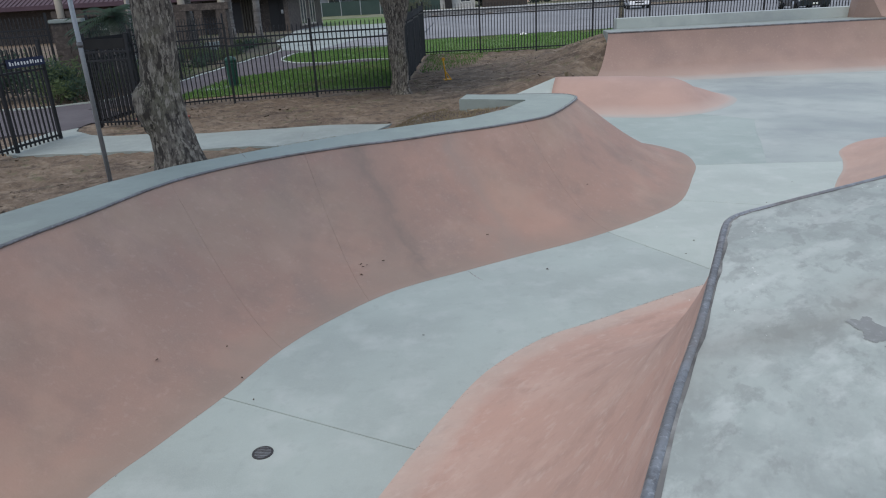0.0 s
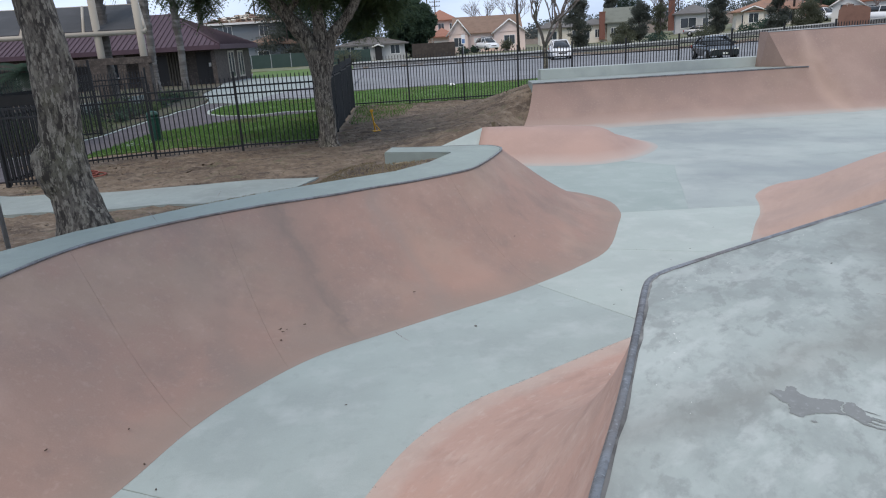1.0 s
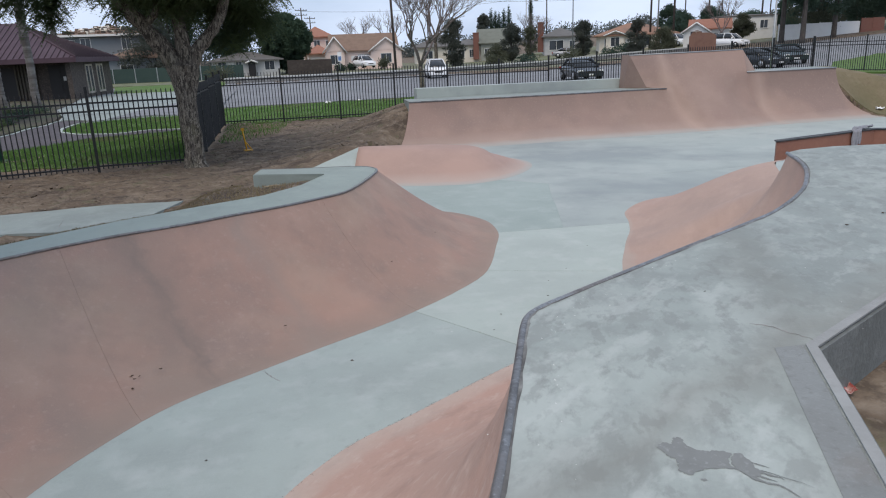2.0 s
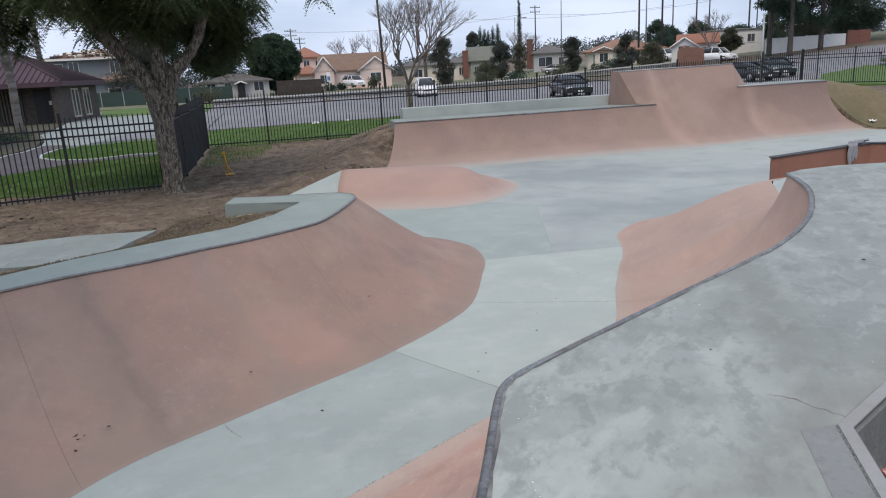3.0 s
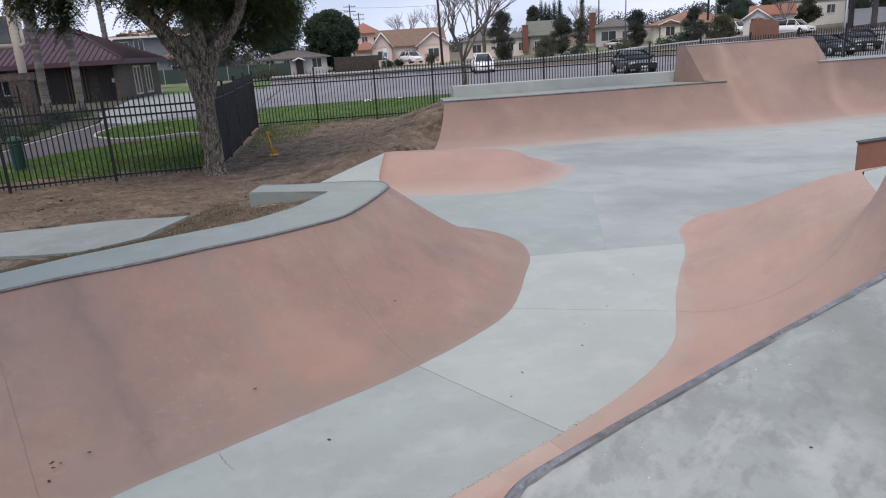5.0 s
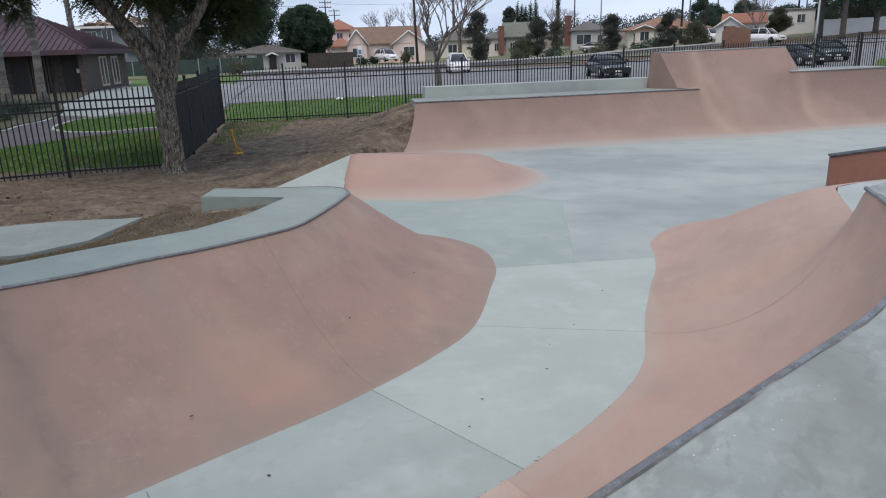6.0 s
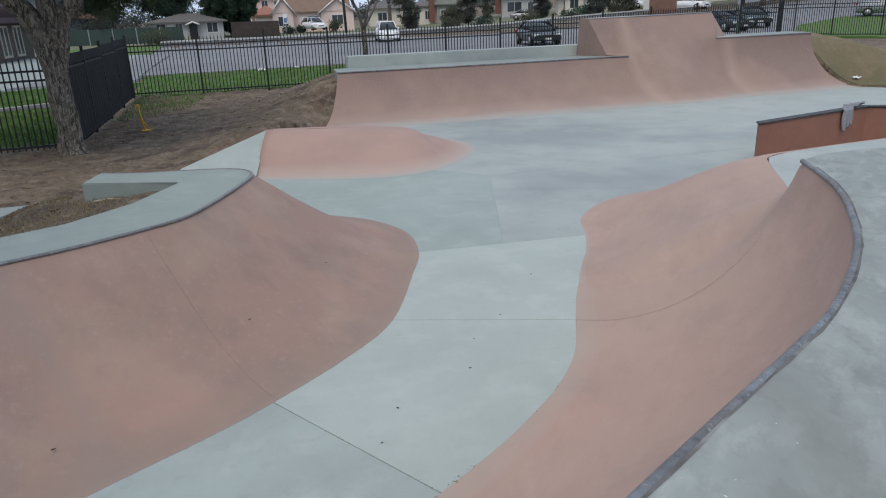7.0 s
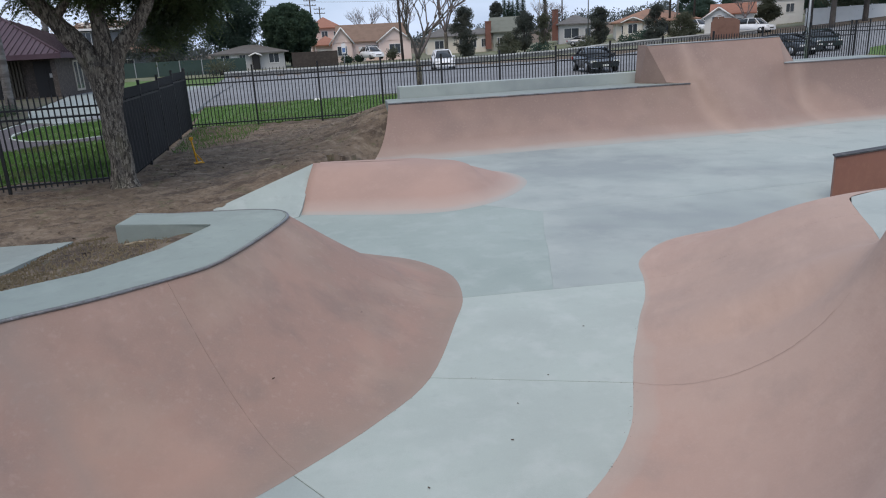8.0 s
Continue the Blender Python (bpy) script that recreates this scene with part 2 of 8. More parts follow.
dark_concrete = material("dark_planter_concrete", (0.17, 0.182, 0.178), 0.7, spots=[(2, 6, 0.45, 0.62, (0.125, 0.135, 0.13), 0.8), (9, 7, 0.52, 0.68, (0.21, 0.225, 0.215), 0.6)], bump=0.3, bump_scale=40)
dark_steel = material("dark_painted_steel", (0.05, 0.05, 0.052), 0.6, 0.2, spots=[(6, 6, 0.5, 0.7, (0.12, 0.115, 0.11), 0.7)])
hose_red = material("faded_red_hose", (0.30, 0.085, 0.06), 0.6, spots=[(8, 3, 0.45, 0.7, (0.22, 0.07, 0.055), 0.7)])
pole_grey = material("pale_grey_pole", (0.25, 0.265, 0.275), 0.75, spots=[(1.2, 5, 0.45, 0.7, (0.19, 0.2, 0.21), 0.7), (14, 5, 0.5, 0.75, (0.30, 0.31, 0.315), 0.5)], bump=0.1)
galvanised = material("galvanised_steel", (0.36, 0.38, 0.39), 0.5, 0.6, spots=[(14, 4, 0.4, 0.7, (0.28, 0.30, 0.31), 0.6)])
black_paint = material("black_fence_paint", (0.013, 0.014, 0.016), 0.5, spots=[(20, 3, 0.5, 0.8, (0.022, 0.022, 0.022), 0.5)])
black_mesh = material("black_privacy_mesh", (0.008, 0.009, 0.010), 0.9, spots=[(1.5, 4, 0.4, 0.7, (0.018, 0.019, 0.02), 0.8)], bump=0.2, bump_scale=40)
dirt = material("bare_dirt", (0.154, 0.114, 0.079), 0.95, spots=[
    (0.3, 5, 0.45, 0.6, (0.123, 0.088, 0.062), 0.85), (0.8, 8, 0.52, 0.66, (0.234, 0.180, 0.130), 0.75), (0.9, 9, 0.51, 0.60, (0.068, 0.049, 0.036), 0.9, (1, 2.2, 1, 8)), (1.6, 9, 0.55, 0.63, (0.252, 0.199, 0.146), 0.65, (1, 2.4, 1, -6)),
    (3.5, 9, 0.53, 0.66, (0.263, 0.211, 0.160), 0.6), (2.2, 8, 0.58, 0.66, (0.099, 0.106, 0.049), 0.6), (5, 9, 0.53, 0.64, (0.082, 0.060, 0.043), 0.75), (11, 8, 0.52, 0.68, (0.094, 0.068, 0.049), 0.65), (22, 7, 0.55, 0.7, (0.281, 0.224, 0.167), 0.6)], bump=1.0, bump_scale=15)
garden_soil = material("garden_soil", (0.075, 0.062, 0.045), 0.95, spots=[(0.8, 6, 0.46, 0.6, (0.055, 0.075, 0.03), 0.85), (4, 6, 0.5, 0.68, (0.11, 0.095, 0.072), 0.7)], bump=1.0, bump_scale=7)
border_grey = material("border_concrete", (0.235, 0.248, 0.24), 0.75, spots=[(1.2, 6, 0.45, 0.62, (0.20, 0.206, 0.196), 0.8), (3, 8, 0.52, 0.64, (0.215, 0.205, 0.188), 0.6), (5, 8, 0.54, 0.7, (0.30, 0.32, 0.31), 0.6), (24, 6, 0.54, 0.7, (0.14, 0.135, 0.13), 0.4), (60, 4, 0.55, 0.75, (0.36, 0.37, 0.365), 0.3)], bump=0.15, bump_scale=90)
curb_grey = concrete("curb_concrete", (0.30, 0.305, 0.295), (0.20, 0.195, 0.18), (0.38, 0.385, 0.375), 0.8)
grass_mat = material("lawn_grass", (0.08, 0.155, 0.034), 0.9, spots=[
    (0.5, 5, 0.45, 0.65, (0.115, 0.17, 0.045), 0.8), (0.35, 6, 0.58, 0.70, (0.14, 0.135, 0.07), 0.45), (3, 6, 0.5, 0.7, (0.055, 0.105, 0.022), 0.7), (30, 4, 0.5, 0.75, (0.14, 0.19, 0.06), 0.4)], bump=0.8, bump_scale=40)
verge_mat = material("front_garden", (0.15, 0.16, 0.085), 0.95, spots=[(0.3, 5, 0.42, 0.6, (0.22, 0.21, 0.17), 0.9), (1.5, 5, 0.5, 0.66, (0.08, 0.11, 0.045), 0.8)], bump=0.5, bump_scale=8)
dry_grass = material("dry_grass", (0.185, 0.148, 0.088), 0.95, spots=[
    (0.5, 6, 0.45, 0.62, (0.125, 0.115, 0.058), 0.8), (1.6, 7, 0.52, 0.68, (0.23, 0.185, 0.12), 0.7), (9, 6, 0.5, 0.7, (0.13, 0.10, 0.06), 0.6)], bump=0.8, bump_scale=25)
asphalt = material("street_asphalt", (0.20, 0.205, 0.215), 0.85, spots=[(0.12, 5, 0.42, 0.6, (0.245, 0.25, 0.26), 0.8), (0.5, 6, 0.52, 0.66, (0.155, 0.158, 0.165), 0.7), (3, 5, 0.55, 0.75, (0.15, 0.15, 0.155), 0.5)], bump=0.2)
path_asphalt = material("path_asphalt", (0.085, 0.075, 0.082), 0.9, spots=[(0.9, 5, 0.45, 0.7, (0.115, 0.105, 0.11), 0.7)], bump=0.2)
bark = material("grey_bark", (0.139, 0.121, 0.100), 0.95, spots=[
    (2.2, 6, 0.48, 0.64, (0.097, 0.082, 0.068), 0.7), (1.3, 5, 0.54, 0.64, (0.126, 0.121, 0.077), 0.6), (15, 7, 0.49, 0.55, (0.035, 0.029, 0.025), 0.85, (1, 1, 0.28)), (26, 7, 0.52, 0.57, (0.277, 0.249, 0.203), 0.85, (1, 1, 0.28)),
    (50, 7, 0.52, 0.60, (0.042, 0.035, 0.029), 0.6, (1, 1, 0.4)), (8, 8, 0.57, 0.64, (0.260, 0.237, 0.188), 0.6, (1, 1, 0.45))], bump=1.0, bump_scale=24, bump_stretch=(1, 1, 0.28))
dark_bark = material("dark_tree_bark", (0.075, 0.065, 0.058), 0.95, spots=[(1.2, 5, 0.46, 0.62, (0.05, 0.043, 0.038), 0.8), (6, 6, 0.5, 0.62, (0.12, 0.105, 0.09), 0.6, (1, 1, 0.3))], bump=0.8, bump_scale=12)
palm_bark = material("palm_bark", (0.205, 0.195, 0.185), 0.95, spots=[(0.55, 3, 0.42, 0.6, (0.09, 0.08, 0.072), 0.85, (0.2, 0.2, 9)), (6, 5, 0.45, 0.7, (0.09, 0.078, 0.068), 0.7)], bump=0.8, bump_scale=18)
leaf_mat = material("feathery_leaf", (0.10, 0.142, 0.072), 0.7, spots=[(1.2, 3, 0.4, 0.7, (0.125, 0.17, 0.065), 0.8), (6, 3, 0.5, 0.7, (0.08, 0.115, 0.055), 0.6)])
dark_leaf = material("dark_leaf", (0.07, 0.108, 0.085), 0.85, spots=[(0.5, 4, 0.4, 0.7, (0.076, 0.118, 0.078), 0.8), (2, 3, 0.5, 0.7, (0.055, 0.086, 0.068), 0.5)], spec=0.15)
olive_leaf = material("olive_leaf", (0.12, 0.13, 0.09), 0.85, spots=[(0.5, 4, 0.4, 0.7, (0.12, 0.125, 0.085), 0.8), (2, 3, 0.5, 0.7, (0.10, 0.11, 0.075), 0.4)], spec=0.15)
hedge_leaf = material("clipped_dark_leaf", (0.066, 0.105, 0.07), 0.8, spots=[(0.7, 4, 0.4, 0.7, (0.08, 0.125, 0.075), 0.8), (3, 3, 0.5, 0.7, (0.05, 0.08, 0.055), 0.5)], spec=0.2)
# distance haze is mixed into these two leaf colours, and some into olive_leaf
hazy_leaf = material("hazed_distant_leaf", (0.13, 0.15, 0.145), 0.9, spots=[(0.2, 4, 0.4, 0.7, (0.15, 0.16, 0.14), 0.8)], spec=0.1)
far_leaf = material("hazed_green_leaf", (0.105, 0.12, 0.105), 0.85, spots=[(0.5, 4, 0.4, 0.7, (0.115, 0.12, 0.095), 0.8), (2, 3, 0.5, 0.7, (0.085, 0.10, 0.09), 0.4)], spec=0.15)


def let_through(m, share=0.5):
    """Thin leaves: part of the light passes through the blade."""
    n, l = m.node_tree.nodes, m.node_tree.links
    b, out = n["Principled BSDF"], n["Material Output"]
    tr, mix = n.new("ShaderNodeBsdfTranslucent"), n.new("ShaderNodeMixShader")
    mix.inputs[0].default_value = share
    l.new(b.inputs["Base Color"].links[0].from_socket, tr.inputs["Color"])
    l.new(b.outputs[0], mix.inputs[1])
    l.new(tr.outputs[0], mix.inputs[2])
    l.new(mix.outputs[0], out.inputs["Surface"])


for thin_leaf in (leaf_mat, dark_leaf, olive_leaf, hedge_leaf, hazy_leaf, far_leaf):
    let_through(thin_leaf)
twig_mat = material("bare_twig", (0.155, 0.13, 0.125), 0.95, spots=[(1.0, 4, 0.4, 0.7, (0.19, 0.15, 0.14), 0.7)])
orange_wood = material("orange_painted_board", (0.265, 0.118, 0.08), 0.6, spots=[(1.2, 5, 0.45, 0.7, (0.215, 0.095, 0.066), 0.7), (9, 5, 0.5, 0.75, (0.31, 0.15, 0.10), 0.5)], bump=0.1)
gate_wood = material("rust_brown_wood", (0.21, 0.115, 0.085), 0.75, spots=[(2, 5, 0.45, 0.7, (0.16, 0.085, 0.065), 0.7)])
maroon = material("maroon_metal_roof", (0.068, 0.04, 0.052), 0.6, spots=[(0.7, 4, 0.4, 0.7, (0.09, 0.056, 0.07), 0.7)], spec=0.3)
dark_seam = material("roof_seam", (0.04, 0.024, 0.03), 0.7)
stone = material("brown_stone_wall", (0.075, 0.062, 0.055), 0.9, spots=[(3.5, 3, 0.45, 0.62, (0.058, 0.048, 0.042), 0.9), (8, 3, 0.5, 0.65, (0.135, 0.112, 0.095), 0.7)], bump=0.9, bump_scale=6)
beige = material("beige_paint", (0.40, 0.36, 0.30), 0.7, spots=[(1.5, 4, 0.45, 0.7, (0.41, 0.36, 0.29), 0.5)])
weathered_white = material("weathered_white_paint", (0.52, 0.52, 0.51), 0.8, spots=[(0.8, 4, 0.45, 0.7, (0.42, 0.42, 0.41), 0.7)])
dull_beige = material("weathered_slat", (0.085, 0.074, 0.058), 0.8, spots=[(2, 4, 0.45, 0.7, (0.10, 0.085, 0.068), 0.7)])
dark_door = material("dark_door_paint", (0.02, 0.018, 0.018), 0.5)
shade_cloth = material("dark_shade_cloth", (0.05, 0.052, 0.055), 0.9, spots=[(1.0, 4, 0.4, 0.7, (0.075, 0.075, 0.08), 0.7)])
white_paint = material("white_paint", (0.74, 0.74, 0.72), 0.6, spots=[(1.0, 4, 0.5, 0.75, (0.62, 0.62, 0.60), 0.5)])
grey_siding = material("grey_siding", (0.20, 0.225, 0.245), 0.8, spots=[(1.0, 4, 0.45, 0.7, (0.16, 0.18, 0.20), 0.6)])
cream_wall = material("cream_stucco", (0.74, 0.69, 0.60), 0.85, spots=[(0.6, 4, 0.45, 0.7, (0.58, 0.52, 0.43), 0.5)])
peach_wall = material("peach_stucco", (0.82, 0.66, 0.59), 0.85, spots=[(0.6, 4, 0.45, 0.7, (0.74, 0.58, 0.52), 0.5)])
terracotta = material("terracotta_roof", (0.33, 0.155, 0.105), 0.85, spots=[(2, 5, 0.45, 0.7, (0.26, 0.12, 0.085), 0.7)], bump=0.5, bump_scale=10)
brown_roof = material("brown_shingle_roof", (0.23, 0.155, 0.115), 0.9, spots=[(1.4, 5, 0.45, 0.7, (0.17, 0.115, 0.085), 0.7)], bump=0.4, bump_scale=8)
orange_roof = material("orange_shingle_roof", (0.29, 0.165, 0.115), 0.9, spots=[(0.5, 5, 0.45, 0.62, (0.20, 0.135, 0.105), 0.8), (1.5, 5, 0.5, 0.66, (0.34, 0.19, 0.125), 0.7)], bump=0.4, bump_scale=8)
grey_roof = material("grey_shingle_roof", (0.15, 0.145, 0.14), 0.9, spots=[(1.4, 5, 0.45, 0.7, (0.11, 0.105, 0.10), 0.7)], bump=0.4, bump_scale=8)
mossy_wall = material("grey_green_stucco", (0.30, 0.31, 0.27), 0.85, spots=[(0.6, 4, 0.45, 0.7, (0.24, 0.25, 0.22), 0.6)])
mossy_roof = material("grey_green_shingle_roof", (0.17, 0.18, 0.15), 0.9, spots=[(1.4, 5, 0.45, 0.7, (0.13, 0.14, 0.115), 0.7)], bump=0.4, bump_scale=8)
speckled_stone = material("speckled_stone_wall", (0.20, 0.205, 0.205), 0.9, spots=[(2.2, 4, 0.46, 0.56, (0.13, 0.13, 0.13), 0.8), (5, 4, 0.52, 0.6, (0.33, 0.335, 0.335), 0.8)], bump=0.5, bump_scale=5)
pale_cap = material("pale_cap_concrete", (0.50, 0.51, 0.50), 0.8, spots=[(0.7, 5, 0.45, 0.65, (0.42, 0.43, 0.42), 0.7)])
dull_stick = material("dry_stick_wood", (0.34, 0.28, 0.19), 0.9, spots=[(12, 4, 0.45, 0.7, (0.25, 0.20, 0.135), 0.7)])
brick_red = material("red_brick", (0.21, 0.10, 0.078), 0.9, spots=[(4, 4, 0.45, 0.7, (0.20, 0.075, 0.055), 0.7)])
green_mesh = material("green_privacy_mesh", (0.035, 0.062, 0.055), 0.9, spots=[(0.7, 4, 0.4, 0.7, (0.05, 0.08, 0.07), 0.7)])
green_bin = material("green_bin_plastic", (0.01, 0.062, 0.045), 0.5, spots=[(6, 4, 0.5, 0.7, (0.02, 0.06, 0.04), 0.5)])
yellow_paint = material("yellow_paint", (0.62, 0.33, 0.02), 0.55)
pole_wood = material("creosote_wood", (0.055, 0.045, 0.04), 0.95, spots=[(3, 5, 0.45, 0.7, (0.09, 0.075, 0.065), 0.6)])
car_white = material("white_car_paint", (0.82, 0.83, 0.84), 0.25, spec=0.6)
car_silver = material("silver_car_paint", (0.36, 0.37, 0.385), 0.3, 0.4, spec=0.6)
car_dark = material("dark_car_paint", (0.022, 0.027, 0.034), 0.2, spec=0.6)
car_green = material("dark_green_car_paint", (0.018, 0.035, 0.034), 0.22, spec=0.6)
car_glass = material("tinted_glass", (0.012, 0.015, 0.018), 0.08, spec=0.7)
window_glass = material("house_glass", (0.05, 0.06, 0.07), 0.1, spec=0.7)
rubber = material("tyre_rubber", (0.012, 0.012, 0.012), 0.8)
rim_metal = material("alloy_rim", (0.42, 0.43, 0.44), 0.35, 0.8)
lamp_white = material("lamp_lens", (0.75, 0.75, 0.72), 0.2)
lamp_red = material("tail_lens", (0.35, 0.015, 0.015), 0.25)
cloth_grey = material("grey_cloth", (0.27, 0.275, 0.30), 0.95, spots=[(18, 4, 0.45, 0.7, (0.20, 0.20, 0.225), 0.6)])
puddle_mat = material("wet_stain", (0.205, 0.21, 0.196), 0.45, spots=[(14, 6, 0.45, 0.7, (0.175, 0.178, 0.165), 0.7), (40, 6, 0.56, 0.68, (0.29, 0.30, 0.285), 0.7)])
red_paper = material("red_wrapper", (0.40, 0.10, 0.085), 0.6, spots=[(30, 3, 0.48, 0.6, (0.62, 0.50, 0.46), 0.8)])
dead_leaf = material("dead_leaf", (0.06, 0.035, 0.022), 0.9)
litter_white = material("white_litter", (0.75, 0.75, 0.73), 0.8)
wire_mat = material("black_cable", (0.02, 0.02, 0.02), 0.7)


# ---- mesh helpers ----
def mesh_of(name, verts, faces, mat, smooth=False):
    me = bpy.data.meshes.new(name)
    me.from_pydata([tuple(v) for v in verts], [], [tuple(f) for f in faces])
    me.materials.append(mat)
    if smooth:
        me.polygons.foreach_set("use_smooth", [True] * len(me.polygons))
    me.update()
    return me


def bm_mesh(name, bm, mat, smooth=False):
    me = bpy.data.meshes.new(name)
    bmesh.ops.recalc_face_normals(bm, faces=bm.faces)
    bm.to_mesh(me)
    bm.free()
    me.materials.append(mat)
    if smooth:
        me.polygons.foreach_set("use_smooth", [True] * len(me.polygons))
    return me


def part(name, data, mat=None, parent=None, label="", smooth=False, at=None):
    """Links a mesh or a bmesh as one object under a thing or a part."""
    if isinstance(data, bmesh.types.BMesh):
        data = bm_mesh(name, data, mat, smooth)
    ob = new(name, data)
    if parent is not None:
        ob.parent = parent
    if at is not None:
        ob.matrix_basis = at
    return tagged(ob, label)


def empty(name, m=None, label="", category="", group="", kind=""):
    ob = new(name)
    ob.empty_display_size = 0.2
    if m is not None:
        ob.matrix_basis = m
    return tagged(ob, label, category, group, kind)


def box_bm(*boxes, bevel=0.0):
    """Boxes given as (x0, y0, z0, x1, y1, z1) in one bmesh."""
    bm = bmesh.new()
    for x0, y0, z0, x1, y1, z1 in boxes:
        r = bmesh.ops.create_cube(bm, size=1)
        bmesh.ops.scale(bm, vec=(x1 - x0, y1 - y0, z1 - z0), verts=r["verts"])
        bmesh.ops.translate(bm, vec=((x0 + x1) / 2, (y0 + y1) / 2, (z0 + z1) / 2), verts=r["verts"])
    if bevel:
        bmesh.ops.bevel(bm, geom=bm.edges[:], offset=bevel, segments=2, affect="EDGES")
    return bm


def prism_bm(points, z0, z1, bevel=0.0):
    """An upright prism over a plan outline; z1 may be a function of x and y."""
    top = (lambda x, y: z1) if not callable(z1) else z1
    bot = (lambda x, y: z0) if not callable(z0) else z0
    bm = bmesh.new()
    a = [bm.verts.new((x, y, top(x, y))) for x, y in points]
    b = [bm.verts.new((x, y, bot(x, y))) for x, y in points]
    f = bm.faces.new(a)
    g = bm.faces.new(b[::-1])
    n = len(points)
    sides = [bm.faces.new((a[i], b[i], b[(i + 1) % n], a[(i + 1) % n])) for i in range(n)]
    if bevel:
        edges = list({e for e in f.edges})
        bmesh.ops.bevel(bm, geom=edges, offset=bevel, segments=2, affect="EDGES")
    bm.normal_update()
    big = [f for f in bm.faces if len(f.verts) > 4]
    bmesh.ops.triangulate(bm, faces=big, ngon_method="EAR_CLIP")
    return bm


def smooth_line(points, steps=6):
    """A Catmull-Rom curve through the points, resampled."""
    p = np.array(points, float)
    p = np.vstack([2 * p[0] - p[1], p, 2 * p[-1] - p[-2]])
    out = []
    for i in range(1, len(p) - 2):
        for k in range(steps):
            t = k / steps
            out.append(0.5 * (2 * p[i] + (p[i + 1] - p[i - 1]) * t + (2 * p[i - 1] - 5 * p[i] + 4 * p[i + 1] - p[i + 2]) * t * t
                              + (3 * p[i] - p[i - 1] - 3 * p[i + 1] + p[i + 2]) * t ** 3))
    out.append(p[-2])
    return np.array(out)


def tube_mesh(name, points, radii, mat, sides=8, cap=True):
    """A round tube along a line of 3D points."""
    p = np.array(points, float)
    radii = np.broadcast_to(np.array(radii, float), (len(p),))
    verts, faces = [], []
    side = None
    for i in range(len(p)):
        d = p[min(i + 1, len(p) - 1)] - p[max(i - 1, 0)]
        d = d / (np.linalg.norm(d) + 1e-9)
        ref = np.array((0, 0, 1.0)) if abs(d[2]) < 0.9 else np.array((1.0, 0, 0))
        if side is not None:
            ref = np.cross(side, d) if np.linalg.norm(np.cross(side, d)) > 0.1 else ref
            u = np.cross(d, ref)
        else:
            u = np.cross(d, ref)
        u = u / np.linalg.norm(u)
        v = np.cross(d, u)
        side = u
        for k in range(sides):
            a = 2 * math.pi * k / sides
            verts.append(p[i] + radii[i] * (math.cos(a) * u + math.sin(a) * v))
    for i in range(len(p) - 1):
        for k in range(sides):
            j = (k + 1) % sides
            faces.append((i * sides + k, i * sides + j, (i + 1) * sides + j, (i + 1) * sides + k))
    if cap:
        faces.append(tuple(range(sides))[::-1])
        faces.append(tuple((len(p) - 1) * sides + k for k in range(sides)))
    return mesh_of(name, verts, faces, mat, True)


def smoothstep(a, b, x):
    t = np.clip((x - a) / (b - a), 0, 1)
    return t * t * (3 - 2 * t)


def line_distance(x, y, pts):
    best = np.full(np.shape(x), 1e9)
    for (ax, ay), (bx, by) in zip(pts[:-1], pts[1:]):
        dx, dy = bx - ax, by - ay
        t = np.clip(((x - ax) * dx + (y - ay) * dy) / (dx * dx + dy * dy), 0, 1)
        best = np.minimum(best, np.hypot(x - ax - t * dx, y - ay - t * dy))
    return best

# ---- the lie of the land ----
LEFT_OUTER = [(-3.6, -3.0), (-3.75, 3.5), (-3.7, 6.0), (-3.4, 7.25), (-2.95, 8.2), (-2.5, 8.87), (-1.6, 9.65), (-0.8, 10.25), (0.0, 10.72), (0.75, 11.1), (1.23, 11.63), (1.6, 12.38)]
BENCH = [(1.6, 12.5), (0.56, 12.84)]
DECK_Z, LEFT_Z, QP_Z, BANK_Z, QP2_Z = 1.5, 1.13, 1.32, 2.42, 1.72


